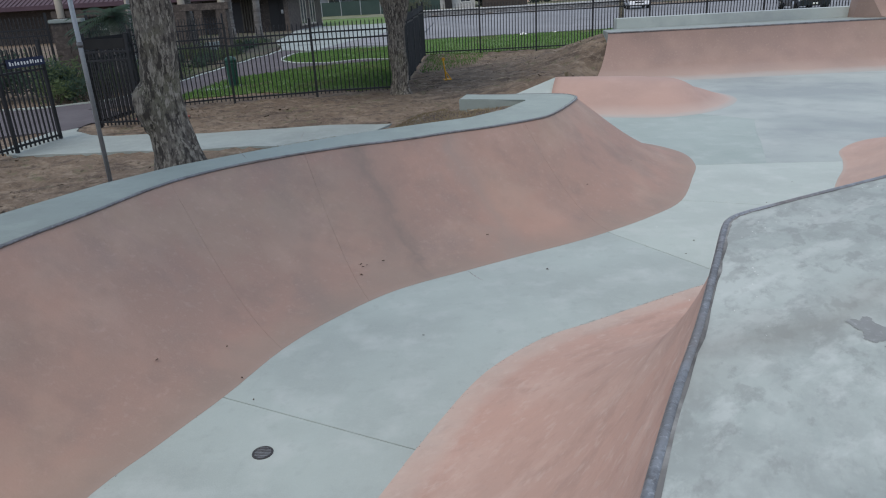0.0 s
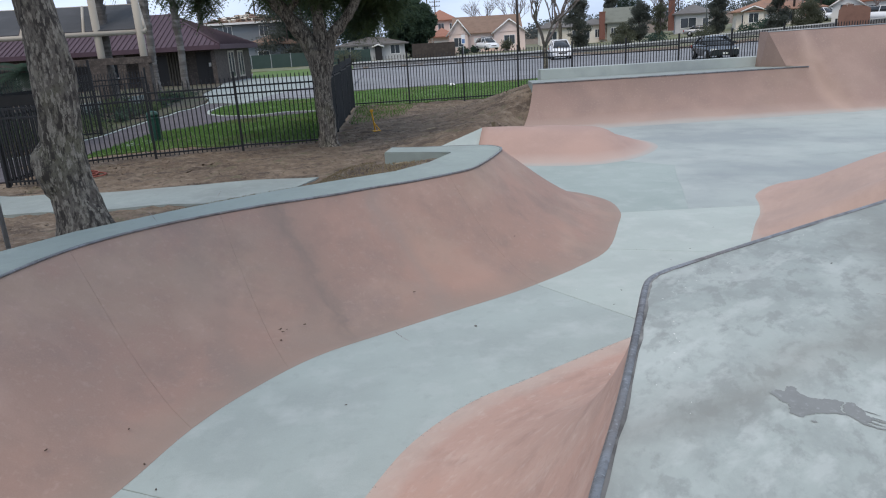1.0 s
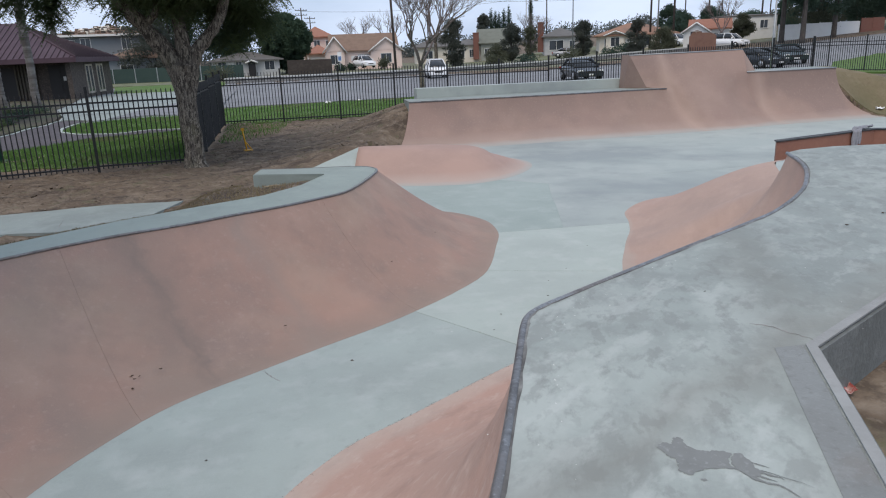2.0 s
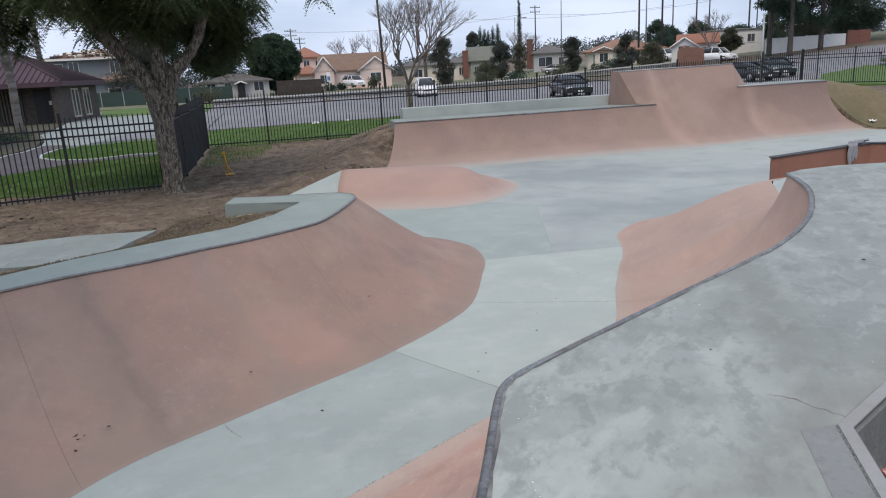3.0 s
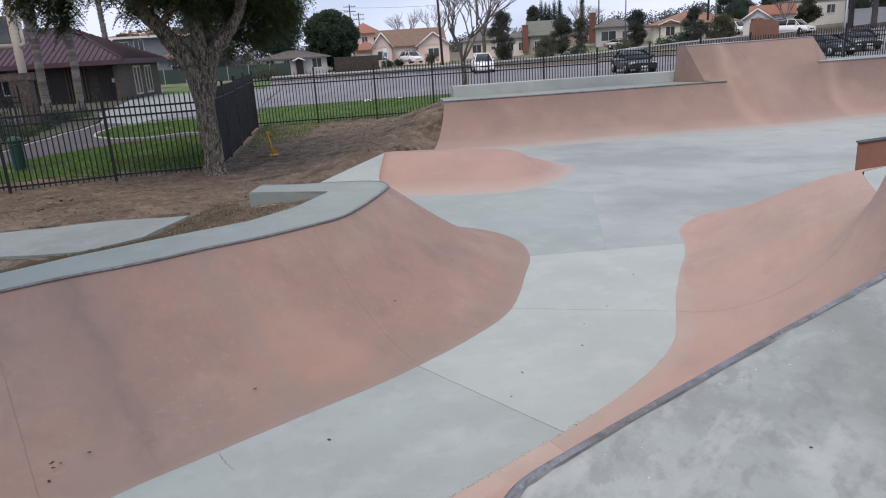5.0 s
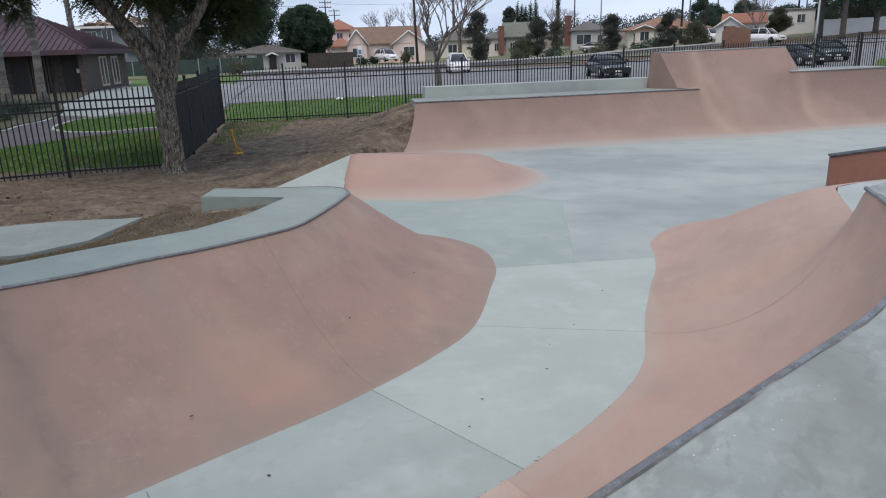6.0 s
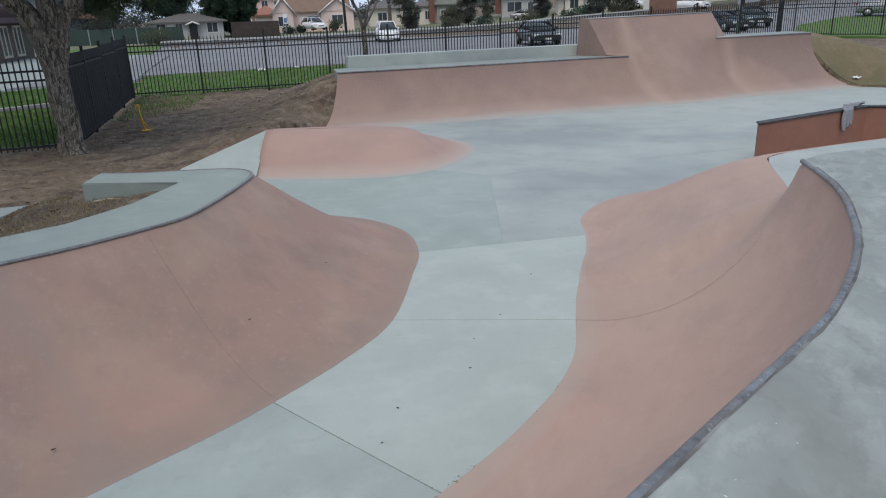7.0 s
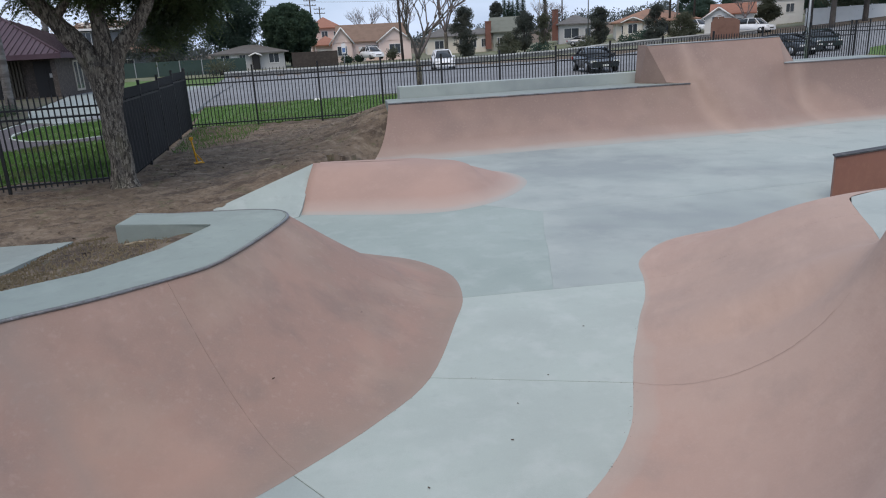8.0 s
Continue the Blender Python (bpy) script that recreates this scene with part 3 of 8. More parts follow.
def land(x, y):
    """The height of the ground outside the concrete."""
    x, y = np.asarray(x, float), np.asarray(y, float)
    z = 0.2 + 0.012 * np.clip(y - 22, 0, 10) + 0.02 * noise_wave(x, y)
    z = z + 0.80 * (1 - smoothstep(0.1, 3.4, line_distance(x, y, LEFT_OUTER)))
    z = z + 0.25 * np.exp(-(np.hypot((x + 0.1) / 0.9, (y - 13.1) / 1.0)) ** 2)
    z = z + 0.50 * np.exp(-(np.hypot(x - 3.0, y - 19.6) / 1.6) ** 2)
    z = z + 1.0 * np.exp(-(line_distance(x, y, [(5.6, 25.2), (9.0, 25.6), (16.0, 26.0)]) / 2.5) ** 2)
    z = z + 0.62 * np.exp(-(line_distance(x, y, [(20.6, 25.2), (22.2, 24.6)]) / 2.0) ** 2) + 0.5 * np.exp(-(line_distance(x, y, [(16.0, 25.6), (21.0, 25.6)]) / 1.8) ** 2)
    z = z + 0.42 * smoothstep(9, 28, x) * smoothstep(14, 24, y) * (1 - smoothstep(60, 80, y))
    z = z + 0.010 * np.clip(y - 78, 0, 140) + 0.015 * np.clip(x - 26, 0, 80) * smoothstep(50, 90, y) + 0.055 * np.clip(x - 34, 0, 60) * smoothstep(34, 62, y)
    # the bank of earth runs down with the free end of the far quarter pipe
    s = np.clip((y - 22.25) / 1.62, 0, 1)
    arc = 1.654 - np.sqrt(1.654 ** 2 - (1.62 * s) ** 2)
    cap = arc - 0.02 + 0.55 * np.clip(4.15 + 0.78 * s - x, 0, 9) + 3.0 * np.clip(21.9 - y, 0, 9) + 9.0 * (x > 5.4)
    z = np.minimum(z, cap)
    z = 0.02 + (z - 0.02) * smoothstep(0.0, 2.0, line_distance(x, y, [(21.75, 22.95), (23.2, 21.0), (26.0, 18.0), (30.0, 15.2), (40.0, 10.0)]))
    return z


def noise_wave(x, y):
    return np.sin(1.7 * x + 0.6 * y) * np.cos(1.3 * y - 0.4 * x) + 0.6 * np.sin(3.1 * x - 2.3 * y + 1.0)

# ---- the ground: one sheet out to the horizon ----
def in_park(x, y):
    """Inside the concrete of the park, where the ground is dug out."""
    left_of_deck = line_distance(x, y, LEFT_OUTER) < 0.01
    edge = np.interp(y, [13.4, 15.0, 16.4, 17.1, 17.6, 18.35, 18.75, 21.6, 22.2, 23.0, 23.87, 24.4], [1.9, 1.3, 1.0, 0.8, 1.1, 1.95, 2.95, 3.7, 4.20, 4.58, 5.0, 5.05])
    pit = (y < 24.4) & (y > 13.4) & (x > edge) & (x < np.interp(y, [13.4, 15, 18, 21, 22.9, 24.4], [30, 29.5, 26, 23.2, 21.55, 20.35]))
    near = (y <= 13.4) & (y > -2.5)
    # the line of the raised deck's outer edge, moved a little inwards
    ox = np.interp(y, [p[1] for p in LEFT_OUTER] + [13.4], [p[0] + 0.35 for p in LEFT_OUTER] + [1.9])
    return pit | (near & (x > ox) & (x < 30)) | left_of_deck


def make_ground():
    def axis(lo, hi, step, far):
        inner = list(np.arange(lo, hi + 1e-6, step))
        out, d, v = [], step, hi
        while v < far:
            d *= 1.35
            v += d
            out.append(v)
        back, d, v = [], step, lo
        while v > -far:
            d *= 1.35
            v -= d
            back.append(v)
        return np.array(back[::-1] + inner + out)
    xs, ys = axis(-10, 27, 0.15, 1500), axis(-4, 34, 0.15, 1500)
    xs = np.unique(np.round(np.concatenate([xs, np.arange(4.2, 5.6, 0.05), np.arange(20.0, 22.2, 0.1)]), 4))
    ys = np.unique(np.round(np.concatenate([ys, np.arange(21.8, 25.0, 0.1)]), 4))
    X, Y = np.meshgrid(xs, ys)
    Z = land(X, Y)
    rough = np.random.RandomState(3).rand(*Z.shape)
    near = (X > -10) & (X < 27) & (Y > -4) & (Y < 34)
    Z = Z + near * 0.065 * (rough - 0.5)
    Z = np.where(in_park(X, Y), -0.25, Z)
    n, m = len(xs), len(ys)
    verts = np.stack([X, Y, Z], -1).reshape(-1, 3)
    i = (np.arange(m - 1)[:, None] * n + np.arange(n - 1)).ravel()
    faces = np.stack([i, i + 1, i + n + 1, i + n], -1)
    me = mesh_of("ground", verts, faces.tolist(), dirt, True)
    tagged(new("ground", me), "bare brown trodden dirt with darker damp patches", "ground", kind="structure")


make_ground()


def sheet(name, points, mat, lift, label, category, step=1.2):
    """A surface that lies on the land over a plan outline."""
    bm = bmesh.new()
    bm.faces.new([bm.verts.new((x, y, 0)) for x, y in points])
    xs, ys = [p[0] for p in points], [p[1] for p in points]
    for lo, hi, no in ((min(xs), max(xs), (1, 0, 0)), (min(ys), max(ys), (0, 1, 0))):
        k = max(step, (hi - lo) / 70)
        v = lo + k
        while v < hi:
            bmesh.ops.bisect_plane(bm, geom=bm.verts[:] + bm.edges[:] + bm.faces[:], plane_co=(v, v, 0), plane_no=no)
            v += k
    for v in bm.verts:
        v.co.z = float(land(v.co.x, v.co.y)) + lift
    bmesh.ops.triangulate(bm, faces=[f for f in bm.faces if len(f.verts) > 4])
    low = bmesh.ops.extrude_face_region(bm, geom=bm.faces[:])
    for v in low["geom"]:
        if isinstance(v, bmesh.types.BMVert):
            v.co.z -= 0.12 + lift
    return tagged(new(name, bm_mesh(name, bm, mat)), label, category, kind="structure")


# streets, lawns and walks outside the fences
sheet("street", [(-16, 40.5), (8, 42), (60, 48), (140, 30), (160, 60), (60, 74), (20, 80), (-16, 80), (-90, 78), (-90, 64), (-16, 64)], asphalt, 0.05, "pale grey worn asphalt street beyond the fence", "street", 4)
sheet("street_branch", [(26.5, 47.5), (27.5, 36), (31.2, 38), (38.7, 33.2), (44.2, 26.2), (52, 10), (70, 18), (60, 34), (48, 48)], asphalt, 0.06, "grey asphalt street beside the gate", "street", 3)
sheet("lawn_strip", [(-1.2, 31.2), (9, 31.7), (27, 32.6), (27, 44), (8, 41.9), (-1.9, 40.6)], grass_mat, 0.03, "green mown grass strip behind the fence", "lawn")
sheet("lawn", [(-8.05, 21.3), (-7.2, 21.9), (-6.2, 22.0), (-5.4, 22.5), (-4.4, 22.1), (-3.3, 22.3), (-2.4, 21.9), (-1.3, 22.0), (-1.3, 30.0), (-3.2, 29.6), (-4.5, 29.1), (-5.4, 28.7), (-6.1, 27.9), (-6.9, 27.3), (-7.5, 26.5), (-7.8, 25.0), (-7.95, 23.5)], grass_mat, 0.03, "green lawn with worn edges behind the fence", "lawn")
sheet("lawn_oval", [(-7.25, 31.6), (-6.8, 30.9), (-5.8, 30.2), (-4.7, 30.0), (-3.3, 30.4), (-1.5, 30.6), (-1.6, 37.2), (-4.4, 36.8), (-6.3, 36.7), (-7.0, 35.9), (-7.6, 35.3), (-7.7, 33.7)], grass_mat, 0.03, "green lawn inside the kerbed bend of the path", "lawn")
sheet("lawn_far", [(-12.6, 66.7), (-4, 64.5), (-4.5, 83), (-15.7, 82.4)], grass_mat, 0.09, "green lawn before the green screened fence", "lawn")
sheet("lawn_side", [(31.6, 37.3), (37.4, 21.8), (40, 12), (50, 14), (56, 42), (47.5, 50.5), (40.5, 47.0)], grass_mat, 0.10, "green lawn behind the side fence", "lawn")
sheet("garden_bed", [(-13, 27), (-10.0, 24.6), (-9.7, 25.4), (-9.5, 27.0), (-9.45, 29.2), (-9.25, 31.0), (-9.15, 33.5), (-9.05, 37.1), (-9.75, 41), (-11.45, 46), (-12.5, 54), (-13.6, 60.0), (-24, 60.3), (-24, 54), (-18, 36)], garden_soil, 0.09, "planted bed of dark soil beside the building", "garden bed")
sheet("park_path", [(-9.6, 20.2), (-8.3, 21.2), (-8.1, 22.4), (-7.9, 23.5), (-7.75, 25.0), (-7.45, 26.5), (-6.9, 27.2), (-6.1, 27.8), (-5.4, 28.6), (-4.5, 29.0), (-3.2, 29.5), (-1.3, 29.9), (-1.3, 30.7), (-3.3, 30.5), (-4.7, 30.1), (-5.8, 30.3), (-6.75, 31.0), (-7.15, 31.7), (-7.6, 33.7), (-7.5, 35.3), (-7.9, 37.5), (-8.65, 39.4), (-8.9, 37.1), (-9.0, 33.5), (-9.1, 31.0), (-9.3, 29.2), (-9.35, 27.0), (-9.55, 25.3), (-9.85, 24.2), (-9.75, 22.4)], path_asphalt, 0.04, "dark asphalt park path with pale kerbs", "path")
sheet("side_path", [(-8.5, 16.95), (-8.37, 17.35), (-8.38, 17.9), (-8.05, 18.25), (-8.0, 19.3), (-9.2, 20.1), (-9.7, 20.25), (-9.4, 22.4), (-10.2, 21.4), (-13.5, 20.6), (-18, 18.6), (-18, 15.0), (-12, 15.8), (-8.9, 16.8)], path_asphalt, 0.045, "dark asphalt path bending through the gate", "path", 0.6)
sheet("plaza", [(-8.9, 37.8), (-7.9, 37.2), (-7.2, 36.2), (-6.3, 37.0), (-4.4, 37.1), (-1.9, 37.5), (-2.2, 48), (-4, 64.4), (-12.6, 66.5), (-13.4, 60.0), (-12.4, 54.1), (-11.3, 46), (-9.6, 41)], walk_grey, 0.08, "pale concrete forecourt with marked bays", "forecourt")
sheet("parking_lane", [(-6.7, 37.0), (-6.2, 40.4), (-5.5, 44.1), (-5.0, 46.8), (-4.5, 62), (-2.3, 62), (-2.2, 48), (-1.95, 37.6), (-3.7, 37.2)], asphalt, 0.11, "grey asphalt parking lane beside the forecourt", "parking lane", 2)
sheet("far_verge", [(-16, 84.2), (20, 84.2), (60, 78.2), (100, 67.2), (110, 90), (60, 125), (20, 135), (-40, 135), (-40, 84)], verge_mat, 0.04, "front gardens across the street", "garden", 4)
sheet("walkway", [(-8.7, 14.9), (-7.9, 14.4), (-5.1, 14.2), (-2.1, 14.2), (-1.35, 14.6), (-0.95, 16.15), (-4.0, 15.95), (-6.2, 15.98), (-6.9, 16.08), (-7.55, 16.3), (-8.1, 16.75), (-8.35, 17.3), (-8.75, 17.0)], walk_grey, 0.04, "pale concrete walk from the gate", "walkway", 0.5)
sheet("dry_bank", [(21.6, 23.0), (23.2, 21.1), (26, 18.1), (30, 15.4), (34, 17), (31.5, 27), (26, 29.5), (21.5, 28.2), (20.5, 25.3), (20.45, 24.3)], dry_grass, 0.05, "dry tan grass bank beside the ramp", "grass bank", 0.2)

# ---- the concrete park ----
park = empty("skatepark_floor", None, "smooth grey concrete skatepark floor in cast slabs", "skatepark floor", kind="structure")


def slab(points, mat, label, gap=0.0025):
    """One cast slab, its edges drawn in a little so that a joint shows."""
    c = np.mean(points, 0)
    inner = []
    n = len(points)
    for i in range(n):
        a, p, b = (np.array(points[k % n]) for k in (i - 1, i, i + 1))
        u, v = (p - a) / np.linalg.norm(p - a), (b - p) / np.linalg.norm(b - p)
        k = np.array((-u[1] - v[1], u[0] + v[0]))
        k = k / (np.linalg.norm(k) + 1e-9)
        inner.append(tuple(p + gap * k / max(0.4, abs(k[0] * -u[1] + k[1] * u[0]))))
    part("slab", prism_bm(inner, -0.10, 0.0, 0.002), mat, park, label)


part("joint_bed", prism_bm([(-4.5, -2), (26, -2), (26, 26), (2.3, 26), (1.6, 18), (-1, 14)], -0.2, -0.012), joint_dark, park, "dark joint filler")
J00, J1, J2, J3 = [(-2.6, 6.66), (1.8, 4.65)], [(1.6, 10.5), (3.9, 6.95)], [(2.5, 10.92), (6.5, 9.46)], [(2.9, 12.5), (7.5, 12.17)]
STEP, STEP2 = (5.295, 12.33), (5.80, 13.9)
slab([(-4, -2), (2.5, -2), J00[1], J00[0]], floor_grey, "grey concrete slab with a drain")
slab([J00[0], J00[1], J1[1], J1[0]], floor_grey, "")
slab([J1[0], J1[1], J2[1], J2[0]], floor_pale, "")
slab([J2[0], J2[1], J3[1], STEP, J3[0]], floor_pale, "pale smooth concrete slab")
slab([J3[0], STEP, STEP2, (6.01, 14.66), (4.12, 15.5), (3.82, 15.53), (2.2, 15.6)], floor_green, "greenish concrete slab", 0.0003)
slab([(2.2, 15.6), (3.82, 15.53), (4.12, 15.5), (6.01, 14.66), (6.45, 15.95), (4.9, 17.6), (2.0, 18.2)], floor_green, "", 0.0003)
slab([STEP, J3[1], (14.0, 11.8), (14.6, 16.2), (6.45, 15.95), (6.01, 14.66), STEP2], floor_blue, "weathered concrete slab with dark blotches", 0.0003)
slab([(6.45, 15.95), (14.6, 16.2), (14.6, 25), (2.0, 25), (2.0, 18.2), (4.9, 17.6)], floor_blue, "")
slab([(14.0, 11.8), (25, 11.6), (25, 25), (14.6, 25), (14.6, 16.2)], floor_blue, "")


def sweep_grid(pairs, steps=5, rings=16, exponent=1.0):
    """Points of a curved bank: rows of (foot x, foot y, crest x, crest y, crest z) joined by a circular transition."""
    line = smooth_line(pairs, steps)
    rows = []
    for fx, fy, cx, cy, cz in line:
        w = max(math.hypot(cx - fx, cy - fy), 0.05)
        r = (w * w + cz * cz) / (2 * cz) if w > cz * 0.999 else None
        row = []
        for k in range(rings + 1):
            u = k / rings
            if r:
                a = math.asin(min(1, w / r))
                s, z = r * math.sin(a * u) / w, r - r * math.cos(a * u)
            else:
                a = u * math.pi / 2
                s, z = math.sin(a), cz * (1 - math.cos(a))
            if cz < 1.3:
                # low banks roll over into the flat at their top
                k = float(smoothstep(0, 1, np.array((1.3 - cz) / 0.38)))
                s = s + (u - s) * k
                z = z + (cz * (0.35 * u + 0.65 * float(smoothstep(0, 1, np.array(u)))) - z) * k
            row.append((fx + (cx - fx) * s, fy + (cy - fy) * s, 0.001 + (cz - 0.001) * z / cz))
        rows.append(row)
    return np.array(rows)


def bank(name, pairs, seams, mat, label, group, steps=5, rings=16, first=None):
    """A curved concrete wall cast in panels, on a darker core that shows in the joints."""
    thing = empty(name, None, label, "ramp", group, kind="structure")
    g = sweep_grid(pairs, steps, rings)
    n, m = g.shape[:2]

    def surface(rows, drop):
        k = len(rows)
        verts = [(x, y, z - drop) for row in rows for x, y, z in row]
        faces = [(i * m + j, i * m + j + 1, (i + 1) * m + j + 1, (i + 1) * m + j) for i in range(k - 1) for j in range(m - 1)]
        smooth = len(faces)
        b = len(verts)
        for row in rows:
            verts += [(row[-1][0], row[-1][1], row[-1][2] - drop), (row[-1][0], row[-1][1], -0.15)]
        faces += [(b + 2 * i, b + 2 * i + 1, b + 2 * i + 3, b + 2 * i + 2) for i in range(k - 1)]
        for row in (rows[0], rows[-1]):
            b = len(verts)
            verts += [(x, y, z - drop) for x, y, z in row] + [(row[-1][0], row[-1][1], -0.15), (row[0][0], row[0][1], -0.15)]
            faces.append(tuple(range(b, len(verts))))
        return verts, faces, smooth
    verts, faces, _ = surface(g, 0.006)
    part("core", mesh_of("core", verts, faces, seam_core, False), None, thing, "dark joint filler")
    for a, b in zip(seams[:-1], seams[1:]):
        rows = g[round(a * steps):round(b * steps) + 1].copy()
        for end, nxt in ((0, 1), (-1, -2)):
            d = rows[nxt] - rows[end]
            rows[end] += d * np.minimum(1, 0.0009 / (np.linalg.norm(d, axis=-1, keepdims=True) + 1e-6))
        verts, faces, curved = surface(rows, 0.0)
        me = mesh_of("panel", verts, faces, first if first and a == seams[0] else mat)
        me.polygons.foreach_set("use_smooth", [i < curved for i in range(len(faces))])
        part("panel", me, None, thing)
    return g


LEFT_WALL = [(-1.75, -1.5, -3.1, -1.5), (-1.75, 1.0, -3.1, 1.2), (-1.75, 3.4, -3.05, 4.0), (-1.65, 4.75, -2.95, 5.55), (-1.38, 5.45, -2.81, 6.39), (-1.13, 6.03, -2.56, 7.15),
             (-0.88, 6.72, -2.24, 8.18), (-0.55, 7.28, -1.66, 8.9), (-0.04, 7.88, -0.78, 9.50), (0.69, 8.36, 0.0, 9.84), (1.3, 8.74, 0.48, 10.12), (1.9, 9.1, 0.94, 10.34), (2.35, 9.42, 1.44, 10.67),
             (2.95, 9.92, 1.78, 10.97), (3.5, 10.55, 2.08, 11.6), (3.98, 11.7, 2.26, 12.08), (4.23, 12.42, 2.36, 12.4), (4.27, 13.25, 2.37, 12.62), (3.95, 14.0, 2.27, 12.84), (3.45, 14.47, 2.05, 12.97), (3.0, 14.8, 1.7, 13.06), (2.2, 15.1, 1.2, 13.14), (1.3, 15.2, 0.67, 13.3)]
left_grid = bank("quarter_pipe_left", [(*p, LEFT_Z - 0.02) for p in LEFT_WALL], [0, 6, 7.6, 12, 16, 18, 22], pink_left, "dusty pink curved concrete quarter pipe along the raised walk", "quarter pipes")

RIGHT_WALL = [(-1.1, 1.4, 0.2, 0.6, 1.5), (-0.65, 2.75, 0.75, 1.9, 1.5), (-0.3, 3.75, 1.1, 2.75, 1.5), (-0.02, 4.4, 1.4, 3.47, 1.5), (0.2, 4.95, 1.66, 4.04, 1.5), (0.48, 5.6, 1.93, 4.68, 1.5), (0.82, 6.26, 2.12, 5.14, 1.5),
              (1.3, 6.78, 2.19, 5.27, 1.5), (1.77, 7.07, 2.28, 5.36, 1.5), (2.3, 7.4, 2.46, 5.47, 1.5), (2.72, 7.66, 2.95, 5.75, 1.5), (3.1, 7.88, 3.7, 6.17, 1.5), (3.55, 8.17, 4.3, 6.5, 1.5), (3.95, 8.46, 4.8, 6.8, 1.5),
              (4.45, 8.9, 5.5, 7.38, 1.5), (4.82, 9.36, 6.1, 8.05, 1.5), (5.13, 9.96, 6.5, 8.62, 1.5), (5.35, 10.4, 6.83, 9.26, 1.48), (5.58, 10.8, 7.25, 9.75, 1.15), (5.85, 11.27, 7.6, 10.15, 0.92), (6.16, 11.76, 7.9, 10.6, 0.9),
              (6.42, 12.3, 8.2, 11.1, 0.9), (6.72, 13.0, 8.45, 11.5, 0.9), (7.45, 13.66, 8.68, 11.78, 0.9), (8.4, 13.92, 9.1, 11.92, 0.9), (9.3, 14.05, 9.8, 12.0, 0.9), (10.2, 14.12, 10.8, 12.1, 0.9), (12.5, 14.2, 12.6, 12.2, 0.9)]
right_grid = bank("quarter_pipe_right", [(*p[:4], p[4] - 0.02 if p[4] > 1 else p[4]) for p in RIGHT_WALL], [0, 11, 21, 27], pink_fresh, "orange-pink curved concrete quarter pipe under the deck", "quarter pipes", first=pink_rough)


def cold_joint(grid, first, drift, reach, width, thing, seed):
    """A ragged seam between two pours that climbs a bank and drifts along it."""
    rng = random.Random(seed)
    m = grid.shape[1] - 1
    verts, faces, n = [], [], 46
    for i in range(n + 1):
        u = i / n * reach
        row, col = (first + drift * u ** 1.2) * 5, u * m
        a, b = min(int(row), len(grid) - 2), min(int(col), m - 1)
        fa, fb = row - a, col - b
        p = (grid[a, b] * (1 - fb) + grid[a, b + 1] * fb) * (1 - fa) + (grid[a + 1, b] * (1 - fb) + grid[a + 1, b + 1] * fb) * fa
        side = grid[a + 1, b] - grid[a, b]
        side = side / (np.linalg.norm(side) + 1e-9)
        up = grid[a, b + 1] - grid[a, b]
        nrm = np.cross(up, side)
        nrm = nrm / (np.linalg.norm(nrm) + 1e-9)
        nrm = nrm if nrm[2] > 0 else -nrm
        w = width * rng.uniform(0.35, 1.1) * (1 - 0.8 * max(0.0, u / reach - 0.7) / 0.3)
        o = rng.uniform(-0.6, 0.6) * width
        verts += [p + side * (o - w) + nrm * 0.0015, p + side * (o + w) + nrm * 0.0015]
    faces = [(2 * i, 2 * i + 1, 2 * i + 3, 2 * i + 2) for i in range(n)]
    part("cold_joint", mesh_of("cold_joint", [tuple(v) for v in verts], faces, seam_pink), None, thing, "dull ragged seam between two pours")


cold_joint(right_grid, 16.0, 1.15, 0.74, 0.007, bpy.data.objects["quarter_pipe_right"], 3)

# ---- raised decks ----
left_lip = smooth_line([p[2:] for p in LEFT_WALL], 5)
left_deck = empty("raised_walk", None, "pale raised concrete walk with a steel edge above the pink wall", "deck", kind="structure")
inner_left = [tuple(p) for p in left_lip[5:-4]]
outer_left = [(0.67, 13.38), (0.56, 12.84), (1.6, 12.46)] + [tuple(p) for p in LEFT_OUTER[::-1][:-1]]
part("deck_slab", prism_bm(inner_left + outer_left, 0.55, LEFT_Z, 0.012), deck_pale, left_deck)
part("steel_coping", tube_mesh("steel_coping", [(x, y, LEFT_Z - 0.008) for x, y in left_lip], 0.013, steel), None, left_deck, "dark worn steel coping")

def lip_groove(lip, feet, back, width, z, thing):
    """The narrow dirty groove between a coping and the slab behind it."""
    rng = random.Random(44)
    verts = []
    for p, q in zip(lip, feet):
        n = (p - q) / (np.linalg.norm(p - q) + 1e-9)
        w = width * rng.uniform(0.6, 1.4)
        verts += [(*(p + n * back), z), (*(p + n * (back + w)), z)]
    faces = [(2 * i, 2 * i + 1, 2 * i + 3, 2 * i + 2) for i in range(len(lip) - 1)]
    me = mesh_of("groove", verts, faces, groove_dark)
    part("groove", me, None, thing, "dark dirty groove behind the coping")


